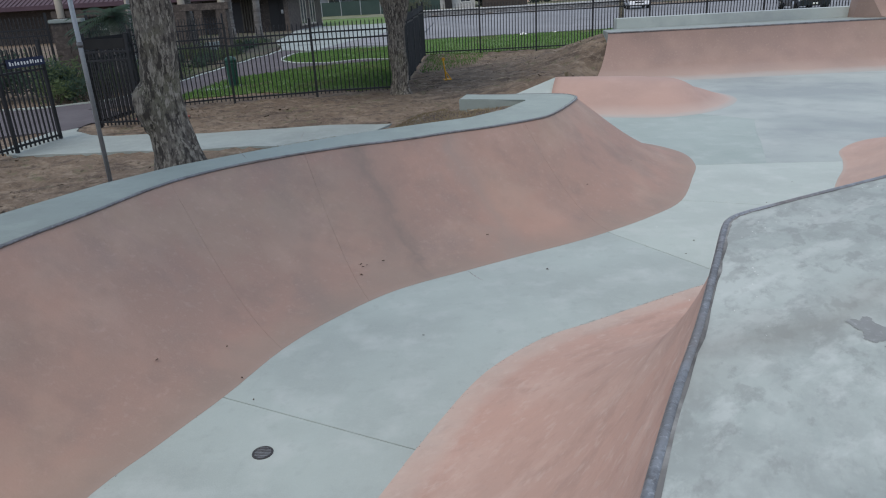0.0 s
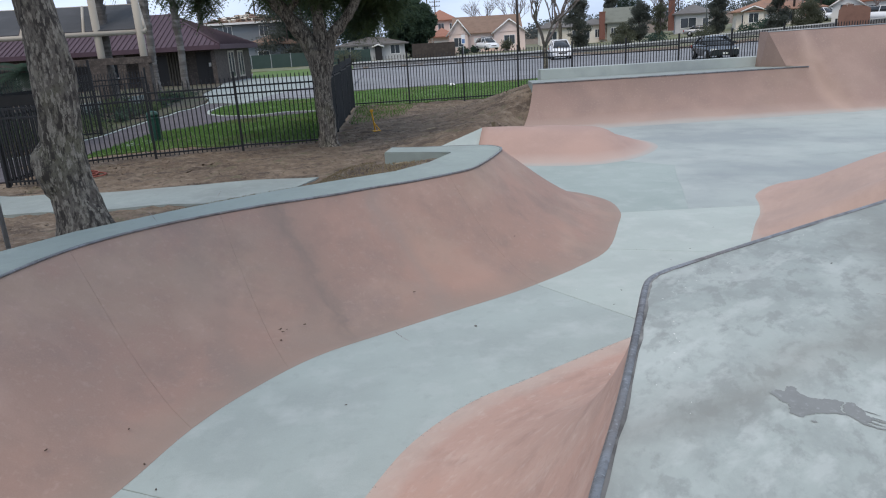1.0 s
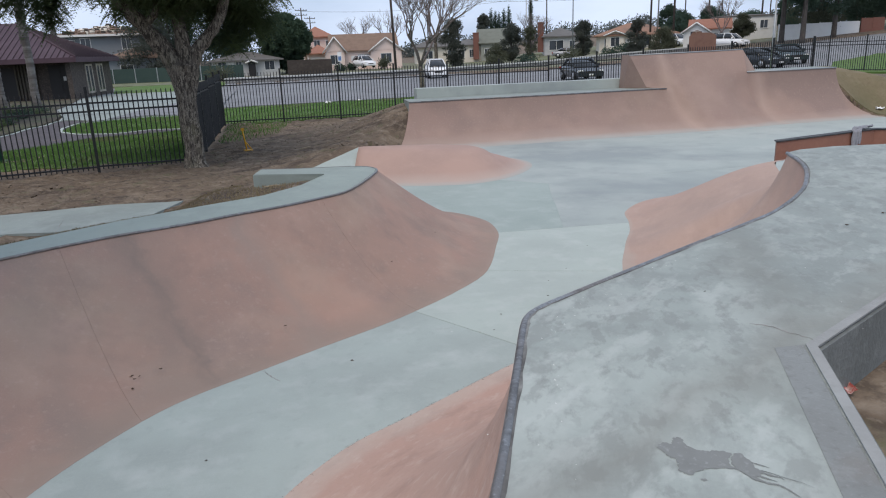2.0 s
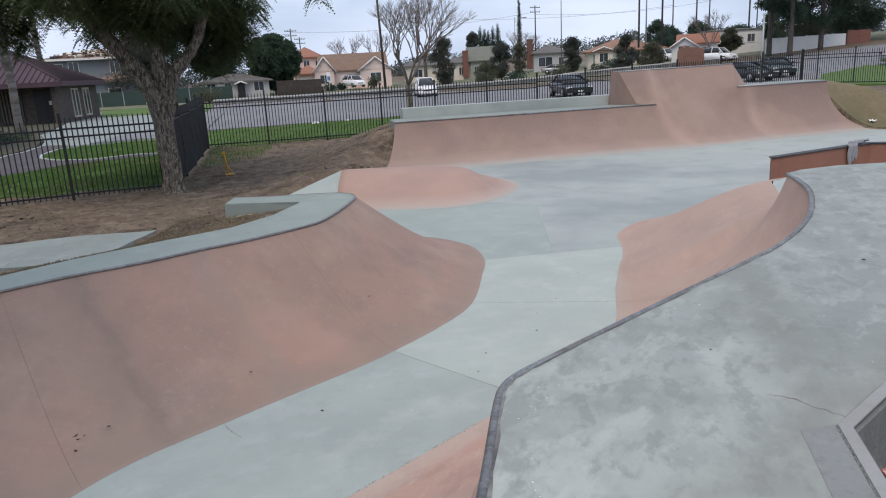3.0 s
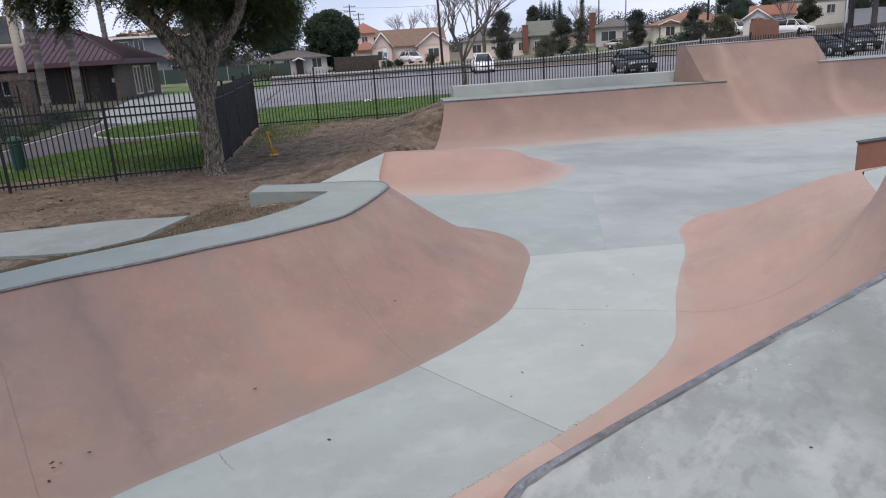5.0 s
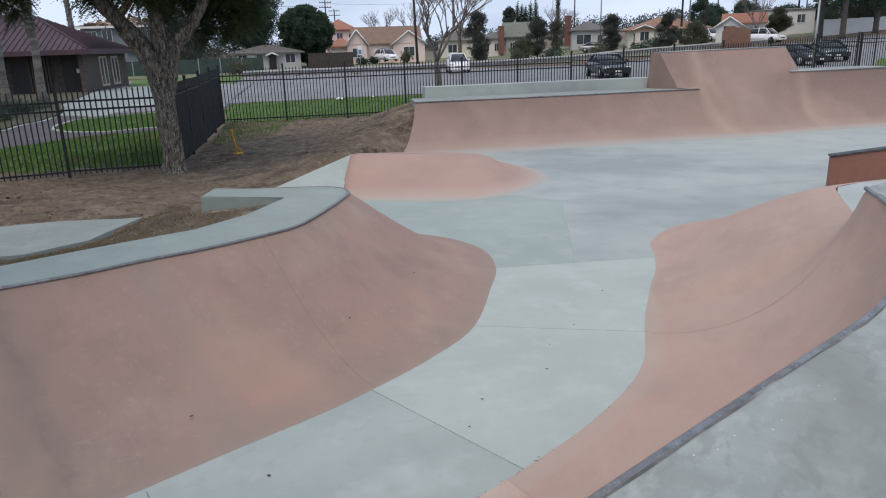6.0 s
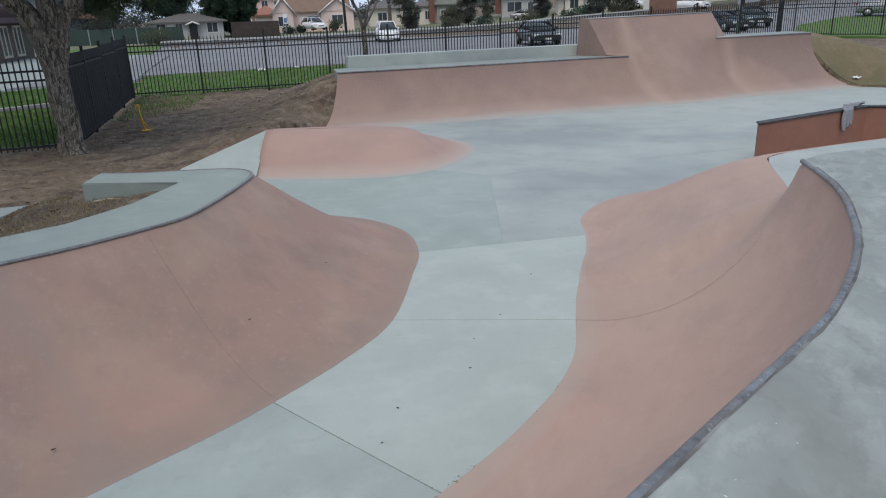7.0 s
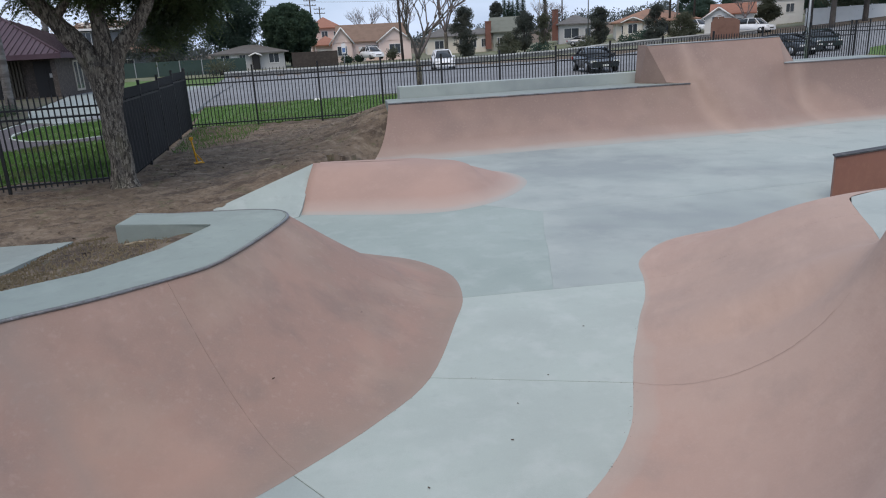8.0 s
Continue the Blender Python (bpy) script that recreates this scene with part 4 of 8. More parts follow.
lip_groove(left_lip[6:-8], smooth_line([p[:2] for p in LEFT_WALL], 5)[6:-8], 0.019, 0.007, LEFT_Z + 0.0012, left_deck)
CREST = [(p[2], p[3]) for p in RIGHT_WALL if p[4] > 1.4]
right_lip = smooth_line(CREST, 5)
right_feet = smooth_line([(p[0], p[1]) for p in RIGHT_WALL if p[4] > 1.4], 5)
right_deck = empty("concrete_deck", None, "large weathered grey concrete deck with a rounded steel edge", "deck", kind="structure")
PLANTER = (3.205, 4.56)
deck_outline = [tuple(p) for p in right_lip] + [(7.1, 9.38), (7.6, 9.42), (8.2, 9.3), (12.0, 9.2), (10.9, 8.53), PLANTER, (1.874, 2.03), (-0.07, -1.67), (-0.6, -1.2)]
part("deck_slab", prism_bm(deck_outline, 0.9, DECK_Z, 0.01), deck_grey, right_deck)
part("steel_coping", tube_mesh("steel_coping", [(x, y, DECK_Z - 0.013) for x, y in right_lip], 0.021, steel, 10), None, right_deck, "dark worn rounded steel coping")
lip_groove(right_lip[2:-2], right_feet[2:-2], 0.0155, 0.013, DECK_Z + 0.0012, right_deck)
part("platform_slab", prism_bm([(p[2], p[3]) for p in RIGHT_WALL[19:]] + [(12.6, 9.0), (8.2, 9.2), (7.4, 9.3), (7.0, 9.4)], -0.1, 0.9, 0.008), floor_blue, right_deck, "lower grey concrete platform")


def planter_curb():
    a, c, b = np.array((10.9, 8.53)), np.array(PLANTER), np.array((-0.07, -1.67))
    u, v = (a - c) / np.linalg.norm(a - c), (b - c) / np.linalg.norm(b - c)
    inward = (u + v) / np.linalg.norm(u + v)
    w = 0.045
    k = w / abs(u[0] * inward[1] - u[1] * inward[0])
    ring = [tuple(a), tuple(c), tuple(b), tuple(b + np.array((0.9, -0.44)) * w), tuple(c + inward * k), tuple(a - np.array((-0.44, 0.9)) * w)]
    part("planter_curb", prism_bm(ring, 0.95, DECK_Z + 0.008, 0.008), curb_grey, right_deck, "narrow grey concrete curb round the planter")
    side = np.array((-0.895, 0.445)) * 0.125
    part("border_strip", prism_bm([tuple(c - 0.004 * v), tuple(b - 0.004 * v), tuple(b + side), tuple(c + side + 0.05 * v)], DECK_Z - 0.05, DECK_Z + 0.0016), border_grey, right_deck, "smooth darker concrete strip beside the planter curb")
    ci = c + inward * (k + 0.002)
    lining = [tuple(ci + u * 7.5), tuple(ci), tuple(ci + v * 6.5), tuple(ci + v * 6.5 + u * 0.02), tuple(ci + inward * 0.022), tuple(ci + u * 7.5 + v * 0.02)]
    # the inner face is darker than the curb's top
    part("planter_lining", prism_bm(lining, 0.9, DECK_Z - 0.012), dark_concrete, right_deck, "dark inner face of the planter")
    bed = prism_bm([tuple(c + inward * k * 0.9), (10.9, 8.45), (14, 6), (9, -3), (0.05, -1.8)], 0.6, 1.16)
    tagged(new("planter_soil", bm_mesh("planter_soil", bed, dirt)), "brown soil in the sunken planter", "planter", kind="structure")


planter_curb()

# the hip with its rounded nose
HIP = [(0.9, 16.9, 1.4, 18.75, 0.58), (2.38, 17.4, 2.76, 18.66, 0.665), (3.29, 17.04, 3.8, 18.4, 0.625), (4.26, 16.68, 4.75, 18.15, 0.60), (5.0, 16.6, 5.4, 18.05, 0.56), (5.6, 16.8, 5.75, 18.12, 0.46), (6.2, 17.25, 5.9, 18.25, 0.36), (6.75, 17.95, 6.0, 18.45, 0.32), (7.05, 18.7, 5.95, 18.65, 0.32), (7.0, 19.5, 5.8, 18.85, 0.35), (6.6, 20.1, 5.4, 18.98, 0.47), (5.6, 20.5, 4.9, 19.05, 0.57), (4.2, 20.6, 4.0, 19.1, 0.61), (2.9, 20.6, 2.9, 19.1, 0.65)]


def hip_mesh():
    line = smooth_line(HIP[1:], 6)
    rings, verts, faces = 12, [], []
    for fx, fy, cx, cy, cz in line:
        for k in range(rings + 1):
            u = k / rings
            verts.append((fx + (cx - fx) * u, fy + (cy - fy) * u, 0.001 + cz * (0.35 * u + 0.65 * float(smoothstep(0, 1, np.array(u))))))
    n, m = len(line), rings + 1
    faces = [(i * m + j, i * m + j + 1, (i + 1) * m + j + 1, (i + 1) * m + j) for i in range(n - 1) for j in range(m - 1)]
    # the crest is closed towards its middle line
    c0 = len(verts)
    for i in range(n):
        x, y, z = verts[i * m + m - 1]
        verts.append((x, 18.75 + 0.12 * (y - 18.75) - 0.08 * (x - 4.0), z + 0.015))
    faces += [(i * m + m - 1, c0 + i, c0 + i + 1, (i + 1) * m + m - 1) for i in range(n - 1)]
    side = [j for j in range(m)] + [c0]
    b0 = len(verts)
    verts += [(verts[j][0], verts[j][1], -0.1) for j in (0, c0)]
    faces.append(tuple(side) + (b0 + 1, b0))
    me = mesh_of("hip", verts, faces, hip_pink, True)
    bm = bmesh.new()
    bm.from_mesh(me)
    bmesh.ops.remove_doubles(bm, verts=bm.verts[:], dist=0.0005)
    bmesh.ops.recalc_face_normals(bm, faces=bm.faces[:])
    bm.to_mesh(me)
    bm.free()
    return me


hip = empty("hip_ramp", None, "low fresh pink concrete hip with a rounded nose", "ramp", kind="structure")
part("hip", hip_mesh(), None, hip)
apron = empty("hip_apron", None, "pale grey concrete apron sloping beside the pink hip", "apron", kind="structure")


def apron_mesh():
    verts, faces, n, m = [], [], 12, 8
    for i in range(n + 1):
        u = i / n
        x0, y0, x1, y1 = 0.9 + 1.5 * u, 16.5 + 0.75 * u, 0.55 + 2.2 * u, 17.3 + 1.42 * u
        for j in range(m + 1):
            v = j / m
            x, y = x0 + (x1 - x0) * v, y0 + (y1 - y0) * v
            verts.append((x, y, 0.006 + (0.10 + 0.58 * u) * v ** 1.25))
    k = len(verts)
    verts += [(x, y, -0.1) for x, y, _ in verts]
    w = m + 1
    faces = [(i * w + j, (i + 1) * w + j, (i + 1) * w + j + 1, i * w + j + 1) for i in range(n) for j in range(m)]
    for j in range(m):
        for i in (0, n):
            faces.append((i * w + j, i * w + j + 1, k + i * w + j + 1, k + i * w + j))
    for i in range(n):
        for j in (0, m):
            faces.append((i * w + j, (i + 1) * w + j, k + (i + 1) * w + j, k + i * w + j))
    return mesh_of("apron_slab", verts, faces, floor_grey)


part("apron_slab", apron_mesh(), None, apron)
slab([(-0.4, 14.4), (2.2, 15.6), (2.0, 18.2), (0.4, 17.0)], floor_green, "")

# the far quarter pipes with the tall bank between them
QP_PAIRS = [(4.15, 22.25, 4.93, 23.87, QP_Z), (5.6, 22.25, 5.75, 23.87, QP_Z), (7.5, 22.25, 7.6, 23.87, QP_Z), (10.5, 22.25, 10.6, 23.87, QP_Z), (12.6, 22.28, 12.6, 23.87, QP_Z), (14.1, 22.3, 13.72, 23.88, QP_Z)]
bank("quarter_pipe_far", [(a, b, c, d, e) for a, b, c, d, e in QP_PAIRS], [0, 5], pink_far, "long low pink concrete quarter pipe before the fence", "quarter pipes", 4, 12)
BANK_PAIRS = [(14.1, 22.3, 12.65, 24.5, BANK_Z), (15.0, 22.35, 13.7, 24.5, BANK_Z), (16.2, 22.5, 15.3, 24.5, BANK_Z), (17.9, 22.7, 16.95, 24.5, BANK_Z + 0.04)]
QP2_PAIRS = [(17.9, 22.7, 16.9, 24.1, QP2_Z), (19.0, 22.7, 18.2, 24.1, QP2_Z), (20.2, 22.75, 19.6, 24.1, QP2_Z), (21.8, 22.8, 20.5, 24.1, QP2_Z)]


def arc_point(fx, fy, cx, cy, cz, u):
    """A point of a quarter pipe's section."""
    w = math.hypot(cx - fx, cy - fy)
    r = (w * w + cz * cz) / (2 * cz)
    a = math.asin(min(1, w / r))
    s = r * math.sin(a * u) / w
    return np.array((fx + (cx - fx) * s, fy + (cy - fy) * s, r - r * math.cos(a * u)))


def straight_bank(name, pairs, left, right, mat, label):
    """A bank whose two edges run into the sections of the quarter pipes beside it."""
    thing = empty(name, None, label, "ramp", "quarter pipes", kind="structure")
    rows = smooth_line(pairs, 8)
    n, m = len(rows), 19
    verts, faces = [], []
    for i, (fx, fy, cx, cy, cz) in enumerate(rows):
        t = i / (n - 1)
        for k in range(m):
            u = k / (m - 1)
            q = np.array((fx + (cx - fx) * u, fy + (cy - fy) * u, cz * u ** 1.3))
            for sec, top, wgt in ((left, rows[0], 1 - float(smoothstep(0, 0.42, np.array(t)))), (right, rows[-1], float(smoothstep(0.58, 1, np.array(t))))):
                if wgt > 0:
                    way = [np.array(sec[2:5]), np.array(top[2:5])] if sec is right else [np.array(sec[2:5]), np.array((13.14, 24.16, QP_Z + 0.03)), np.array(top[2:5])]
                    e = arc_point(*sec, u / 0.68) if u < 0.68 else np.array([np.interp((u - 0.68) / 0.32, [0, 1] if sec is right else [0, 0.3, 1], [q[k] for q in way]) for k in range(3)])
                    shift = np.array((fx - sec[0], fy - sec[1], 0)) * (1 - u) + np.array((cx - top[2], cy - top[3], cz - top[4])) * u
                    q = q * (1 - wgt) + (e + shift) * wgt
            verts.append((q[0], q[1], 0.0012 + q[2]))
    faces = [(i * m + j, i * m + j + 1, (i + 1) * m + j + 1, (i + 1) * m + j) for i in range(n - 1) for j in range(m - 1)]
    curved = len(faces)
    for i in range(n):
        x, y, z = verts[i * m + m - 1]
        verts += [(x, y, z), (x, y + 0.55, z), (x, y + 0.9, -0.1)]
    b = n * m
    faces += [(b + 3 * i + j, b + 3 * i + j + 1, b + 3 * i + j + 4, b + 3 * i + j + 3) for i in range(n - 1) for j in (0, 1)]
    for i in (0, n - 1):
        b2 = len(verts)
        verts += [verts[i * m + j] for j in range(m)] + [verts[b + 3 * i + 1], verts[b + 3 * i + 2]]
        faces.append(tuple(range(b2, len(verts))))
    me = mesh_of("face", verts, faces, mat)
    me.polygons.foreach_set("use_smooth", [i < curved for i in range(len(faces))])
    part("face", me, None, thing)
    return thing


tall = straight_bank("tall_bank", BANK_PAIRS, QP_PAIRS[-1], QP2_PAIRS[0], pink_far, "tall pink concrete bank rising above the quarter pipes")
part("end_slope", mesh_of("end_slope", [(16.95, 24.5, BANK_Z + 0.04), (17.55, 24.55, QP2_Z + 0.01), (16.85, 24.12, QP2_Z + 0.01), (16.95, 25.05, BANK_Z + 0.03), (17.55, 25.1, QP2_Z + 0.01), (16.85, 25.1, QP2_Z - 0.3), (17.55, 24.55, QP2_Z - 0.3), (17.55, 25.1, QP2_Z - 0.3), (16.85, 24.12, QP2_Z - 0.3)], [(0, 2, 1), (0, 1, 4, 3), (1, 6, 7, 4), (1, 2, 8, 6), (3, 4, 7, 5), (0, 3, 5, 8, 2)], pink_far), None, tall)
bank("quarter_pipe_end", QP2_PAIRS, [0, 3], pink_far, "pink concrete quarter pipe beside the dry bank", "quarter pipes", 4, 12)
far_deck = empty("far_deck", None, "pale concrete deck behind the far quarter pipe", "deck", kind="structure")
part("deck_slab", prism_bm([(4.93, 23.87), (13.72, 23.88), (12.9, 24.4), (12.62, 25.2), (5.0, 25.2)], 0.9, QP_Z + 0.004, 0.008), walk_grey, far_deck)
part("steel_coping", tube_mesh("steel_coping", [(4.93, 23.86, QP_Z - 0.015), (9, 23.86, QP_Z - 0.015), (13.72, 23.87, QP_Z - 0.015)], 0.022, steel), None, far_deck, "dark steel coping")
ledge = empty("grind_ledge", None, "long pale concrete grind ledge at the back of the deck", "ledge", kind="structure")
part("ledge_block", prism_bm([(5.44, 25.2), (12.95, 25.2), (12.95, 25.75), (5.44, 25.75)], 0.9, 1.64, 0.015), floor_blue, ledge)
end_deck = empty("end_deck", None, "narrow pale concrete deck with steel coping", "deck", kind="structure")
part("deck_slab", prism_bm([(16.9, 24.1), (20.5, 24.1), (20.6, 25.3), (17.0, 25.3)], 0.9, QP2_Z + 0.004, 0.008), walk_grey, end_deck)
part("steel_coping", tube_mesh("steel_coping", [(16.9, 24.09, QP2_Z - 0.015), (20.5, 24.09, QP2_Z - 0.015)], 0.024, galvanised), None, end_deck, "pale worn steel coping")
tall_cop = part("steel_coping", tube_mesh("steel_coping", [(12.65, 24.5, BANK_Z), (16.95, 24.5, BANK_Z + 0.04)], 0.02, galvanised), None, tall, "thin steel edge")

# the orange ledge wall that bends away
hubba = empty("ledge_wall", None, "orange-brown painted ledge wall with a dark steel cap", "ledge", kind="structure")
LEDGE_TOP = 0.735
part("wall_body", prism_bm([(11.05, 14.82), (14.15, 15.55), (15.1, 14.95), (18.0, 12.6), (18.09, 12.71), (15.19, 15.07), (14.16, 15.71), (11.15, 14.98)], 0.0, 0.70, 0.01), orange_wood, hubba)
part("steel_cap", prism_bm([(11.02, 14.79), (14.15, 15.52), (15.09, 14.92), (17.98, 12.57), (18.12, 12.74), (15.21, 15.10), (14.16, 15.74), (11.13, 15.0)], 0.712, LEDGE_TOP, 0.006), dark_steel, hubba, "dark steel cap")


def kerb(points, label="pale concrete kerb along the park path"):
    line = smooth_line(points, 5)
    verts, faces = [], []
    for i, (x, y) in enumerate(line):
        d = line[min(i + 1, len(line) - 1)] - line[max(i - 1, 0)]
        n = np.array((-d[1], d[0])) / np.linalg.norm(d) * 0.05
        z = float(land(x, y))
        verts += [(x - n[0], y - n[1], z - 0.05), (x - n[0], y - n[1], z + 0.06), (x + n[0], y + n[1], z + 0.06), (x + n[0], y + n[1], z - 0.05)]
    k = len(line)
    faces = [(4 * i + j, 4 * i + (j + 1) % 4, 4 * i + 4 + (j + 1) % 4, 4 * i + 4 + j) for i in range(k - 1) for j in range(4)]
    faces += [(3, 2, 1, 0), tuple(4 * (k - 1) + j for j in range(4))]
    tagged(new("kerb", mesh_of("kerb", verts, faces, floor_pale)), label, "kerb", kind="structure")


kerb([(-1.5, 30.6), (-3.3, 30.45), (-4.7, 30.05), (-5.8, 30.25), (-6.8, 30.95), (-7.25, 31.7), (-7.7, 33.7), (-7.6, 35.3), (-7.0, 36.0), (-6.3, 36.8), (-4.4, 36.9), (-1.7, 37.3)])
kerb([(-18, 18.7), (-13.5, 20.7), (-10.8, 21.6), (-9.95, 22.6), (-9.85, 24.2), (-9.6, 25.3), (-9.4, 27.0), (-9.35, 29.2), (-9.15, 31.0), (-9.05, 33.5), (-8.95, 37.1), (-9.6, 40.8), (-11.4, 45.5)])
sheet("bin_pad", [(-7.75, 23.2), (-7.0, 23.45), (-6.6, 24.2), (-6.75, 24.5), (-7.3, 24.35), (-7.7, 24.0)], walk_grey, 0.045, "small pale concrete pad under the litter bin", "pad", 0.4)

# ---- fences ----
def picket_mesh(h, name="picket"):
    r, t = 0.0135, 0.05
    v = [(x * r, y * r, z) for z in (0.06, h - t) for x, y in ((-1, -1), (1, -1), (1, 1), (-1, 1))] + [(0, 0, h)]
    f = [(0, 1, 5, 4), (1, 2, 6, 5), (2, 3, 7, 6), (3, 0, 4, 7), (4, 5, 8), (5, 6, 8), (6, 7, 8), (7, 4, 8), (3, 2, 1, 0)]
    return mesh_of(name, v, f, black_paint)


PICKET, PICKET_TALL = picket_mesh(1.98), picket_mesh(2.45)
POST_ME = bm_mesh("post", box_bm((-0.032, -0.032, -0.1, 0.032, 0.032, 2.06), (-0.038, -0.038, 2.06, 0.038, 0.038, 2.085), bevel=0.004), black_paint)
POST_TALL = bm_mesh("post", box_bm((-0.04, -0.04, -0.1, 0.04, 0.04, 2.52), (-0.046, -0.046, 2.52, 0.046, 0.046, 2.55), bevel=0.004), black_paint)


def fence_panel(a, b, tall=False, end=False, gap=0.117, name="fence_panel", label="black steel picket fence panel with pointed tips", screen=False, strip=False):
    """One panel from plan point a to b, standing on the land, with the post at its first end."""
    za, zb = float(land(*a)), float(land(*b))
    length = math.hypot(b[0] - a[0], b[1] - a[1])
    yaw = math.degrees(math.atan2(b[1] - a[1], b[0] - a[0]))
    base = (za + zb) / 2
    thing = empty(name, pose(a[0], a[1], base, 0, 0, yaw), label, "fence", "park fence")
    post = POST_TALL if tall else POST_ME
    part("post", post, None, thing)
    if end:
        part("post", post, None, thing, at=pose(length, 0, 0))
    rails = (0.14, 1.85, 2.05) if tall else (0.14, 1.51, 1.70)
    for z in rails:
        part("rail", box_bm((0.03, -0.018, z - 0.021, length - 0.03, 0.018, z + 0.021)), black_paint, thing)
    n = max(1, round(length / gap) - 1)
    for k in range(n):
        part("picket", PICKET_TALL if tall else PICKET, None, thing, at=pose((k + 1) * length / (n + 1), 0, 0))
    if screen:
        bm = bmesh.new()
        cols, rws = 24, 6
        grid = [[bm.verts.new((0.03 + (length - 0.06) * i / cols, -0.02 - 0.008 * math.sin(i * 1.9 + j), 0.10 + 1.58 * j / rws)) for j in range(rws + 1)] for i in range(cols + 1)]
        for i in range(cols):
            for j in range(rws):
                bm.faces.new((grid[i][j], grid[i + 1][j], grid[i + 1][j + 1], grid[i][j + 1]))
        r = bmesh.ops.extrude_face_region(bm, geom=bm.faces[:])
        bmesh.ops.translate(bm, vec=(0, -0.004, 0), verts=[v for v in r["geom"] if isinstance(v, bmesh.types.BMVert)])
        part("privacy_screen", bm, black_mesh, thing, "black woven privacy mesh")
    if screen or strip:
        part("screen_strip", box_bm((0.04, -0.026, 1.76, length - 0.04, -0.02, 1.98)), black_mesh, thing, "narrow strip of black mesh under the tips")
    return thing


def fence_run(points, **kw):
    for i in range(len(points) - 1):
        fence_panel(points[i], points[i + 1], end=i == len(points) - 2, **kw)


def spaced(a, b, n):
    return [(a[0] + (b[0] - a[0]) * k / n, a[1] + (b[1] - a[1]) * k / n) for k in range(n + 1)]


SIDE_FENCE = [(32.1, 39.17), (32.41, 38.23), (33.43, 36.61), (34.67, 34.63), (35.71, 32.71), (36.64, 30.77)]
fence_run([(-7.8, 19.55), (-5.72, 20.55), (-3.56, 21.1), (-1.28, 21.32)])
fence_run(spaced((-1.22, 21.4), (-1.15, 30.75), 4), screen=True, label="black picket fence panel backed with black privacy mesh")
fence_run(spaced((-1.15, 30.9), (26.0, 31.85), 12))
fence_run(SIDE_FENCE, label="black steel picket fence panel beside the green lawn")
fence_run([(-8.75, 12.1), (-8.2, 14.75), (-8.0, 15.95)], name="gate_leaf", label="black steel picket gate leaf standing open")
fence_run([(-7.88, 17.4), (-6.85, 17.35)], name="gate_leaf", label="black steel gate leaf with a mesh strip standing open", gap=0.09, strip=True)
fence_run([(-7.88, 17.45), (-7.8, 19.5)], gap=0.1, strip=True, label="black picket fence panel with a mesh strip beside the gate")
fence_run(spaced((-19.5, 22.2), (-13.15, 25.1), 3), tall=True, label="tall black picket fence with curved tips")
fence_run(spaced((-12.05, 25.6), (-9.5, 26.4), 1), tall=True, label="tall black picket fence with curved tips")
fence_run(spaced((-14.2, 27.6), (-9.4, 31.2), 3), label="black picket fence panel before the garden bed")


def gate_sign():
    """A narrow notice board fixed along the top of the open gate leaf; its writing is too small to read."""
    t = empty("gate_sign", pose(-8.15, 14.98, 1.79, 0, 0, 80.5), "narrow dark blue sign with pale writing on the gate", "sign")
    navy = material("navy_sign_paint", (0.018, 0.026, 0.06), 0.5)
    part("board", box_bm((0, -0.034, 0, 1.0, -0.02, 0.17), bevel=0.003), navy, t)
    bars = random.Random(6)
    u = 0.06
    while u < 0.92:
        w = bars.uniform(0.02, 0.05)
        part("letter_bar", box_bm((u, -0.037, 0.05, u + w, -0.0345, 0.05 + bars.uniform(0.05, 0.08))), white_paint, t, "pale unreadable writing")
        u += w + bars.uniform(0.02, 0.05)


gate_sign()


def stone_pillar(x, y):
    z = float(land(x, y))
    t = empty("stone_pillar", pose(x, y, z, 0, 0, 20), "square brown stacked-stone gate pillar with a flat cap", "pillar")
    rng = random.Random(5)
    boxes = []
    for row in range(11):
        zz, h = row * 0.2, 0.19
        for sx in (-1, 1):
            w = 0.05 * rng.random()
            boxes += [(-0.42, sx * 0.42 - 0.03, zz, -0.02 + w, sx * 0.42 + 0.03 + 0.02 * rng.random(), zz + h), (0.0 + w, sx * 0.42 - 0.03, zz, 0.42, sx * 0.42 + 0.03 + 0.02 * rng.random(), zz + h)]
            boxes += [(sx * 0.42 - 0.03, -0.42, zz, sx * 0.42 + 0.03 + 0.02 * rng.random(), 0.02 - w, zz + h), (sx * 0.42 - 0.03, 0.03 - w, zz, sx * 0.42 + 0.03, 0.42, zz + h)]
    part("shaft", box_bm((-0.41, -0.41, -0.1, 0.41, 0.41, 2.2), *boxes), stone, t)
    part("cap", box_bm((-0.5, -0.5, 2.2, 0.5, 0.5, 2.32), bevel=0.02), walk_grey, t, "pale flat cap")


stone_pillar(-12.6, 25.4)


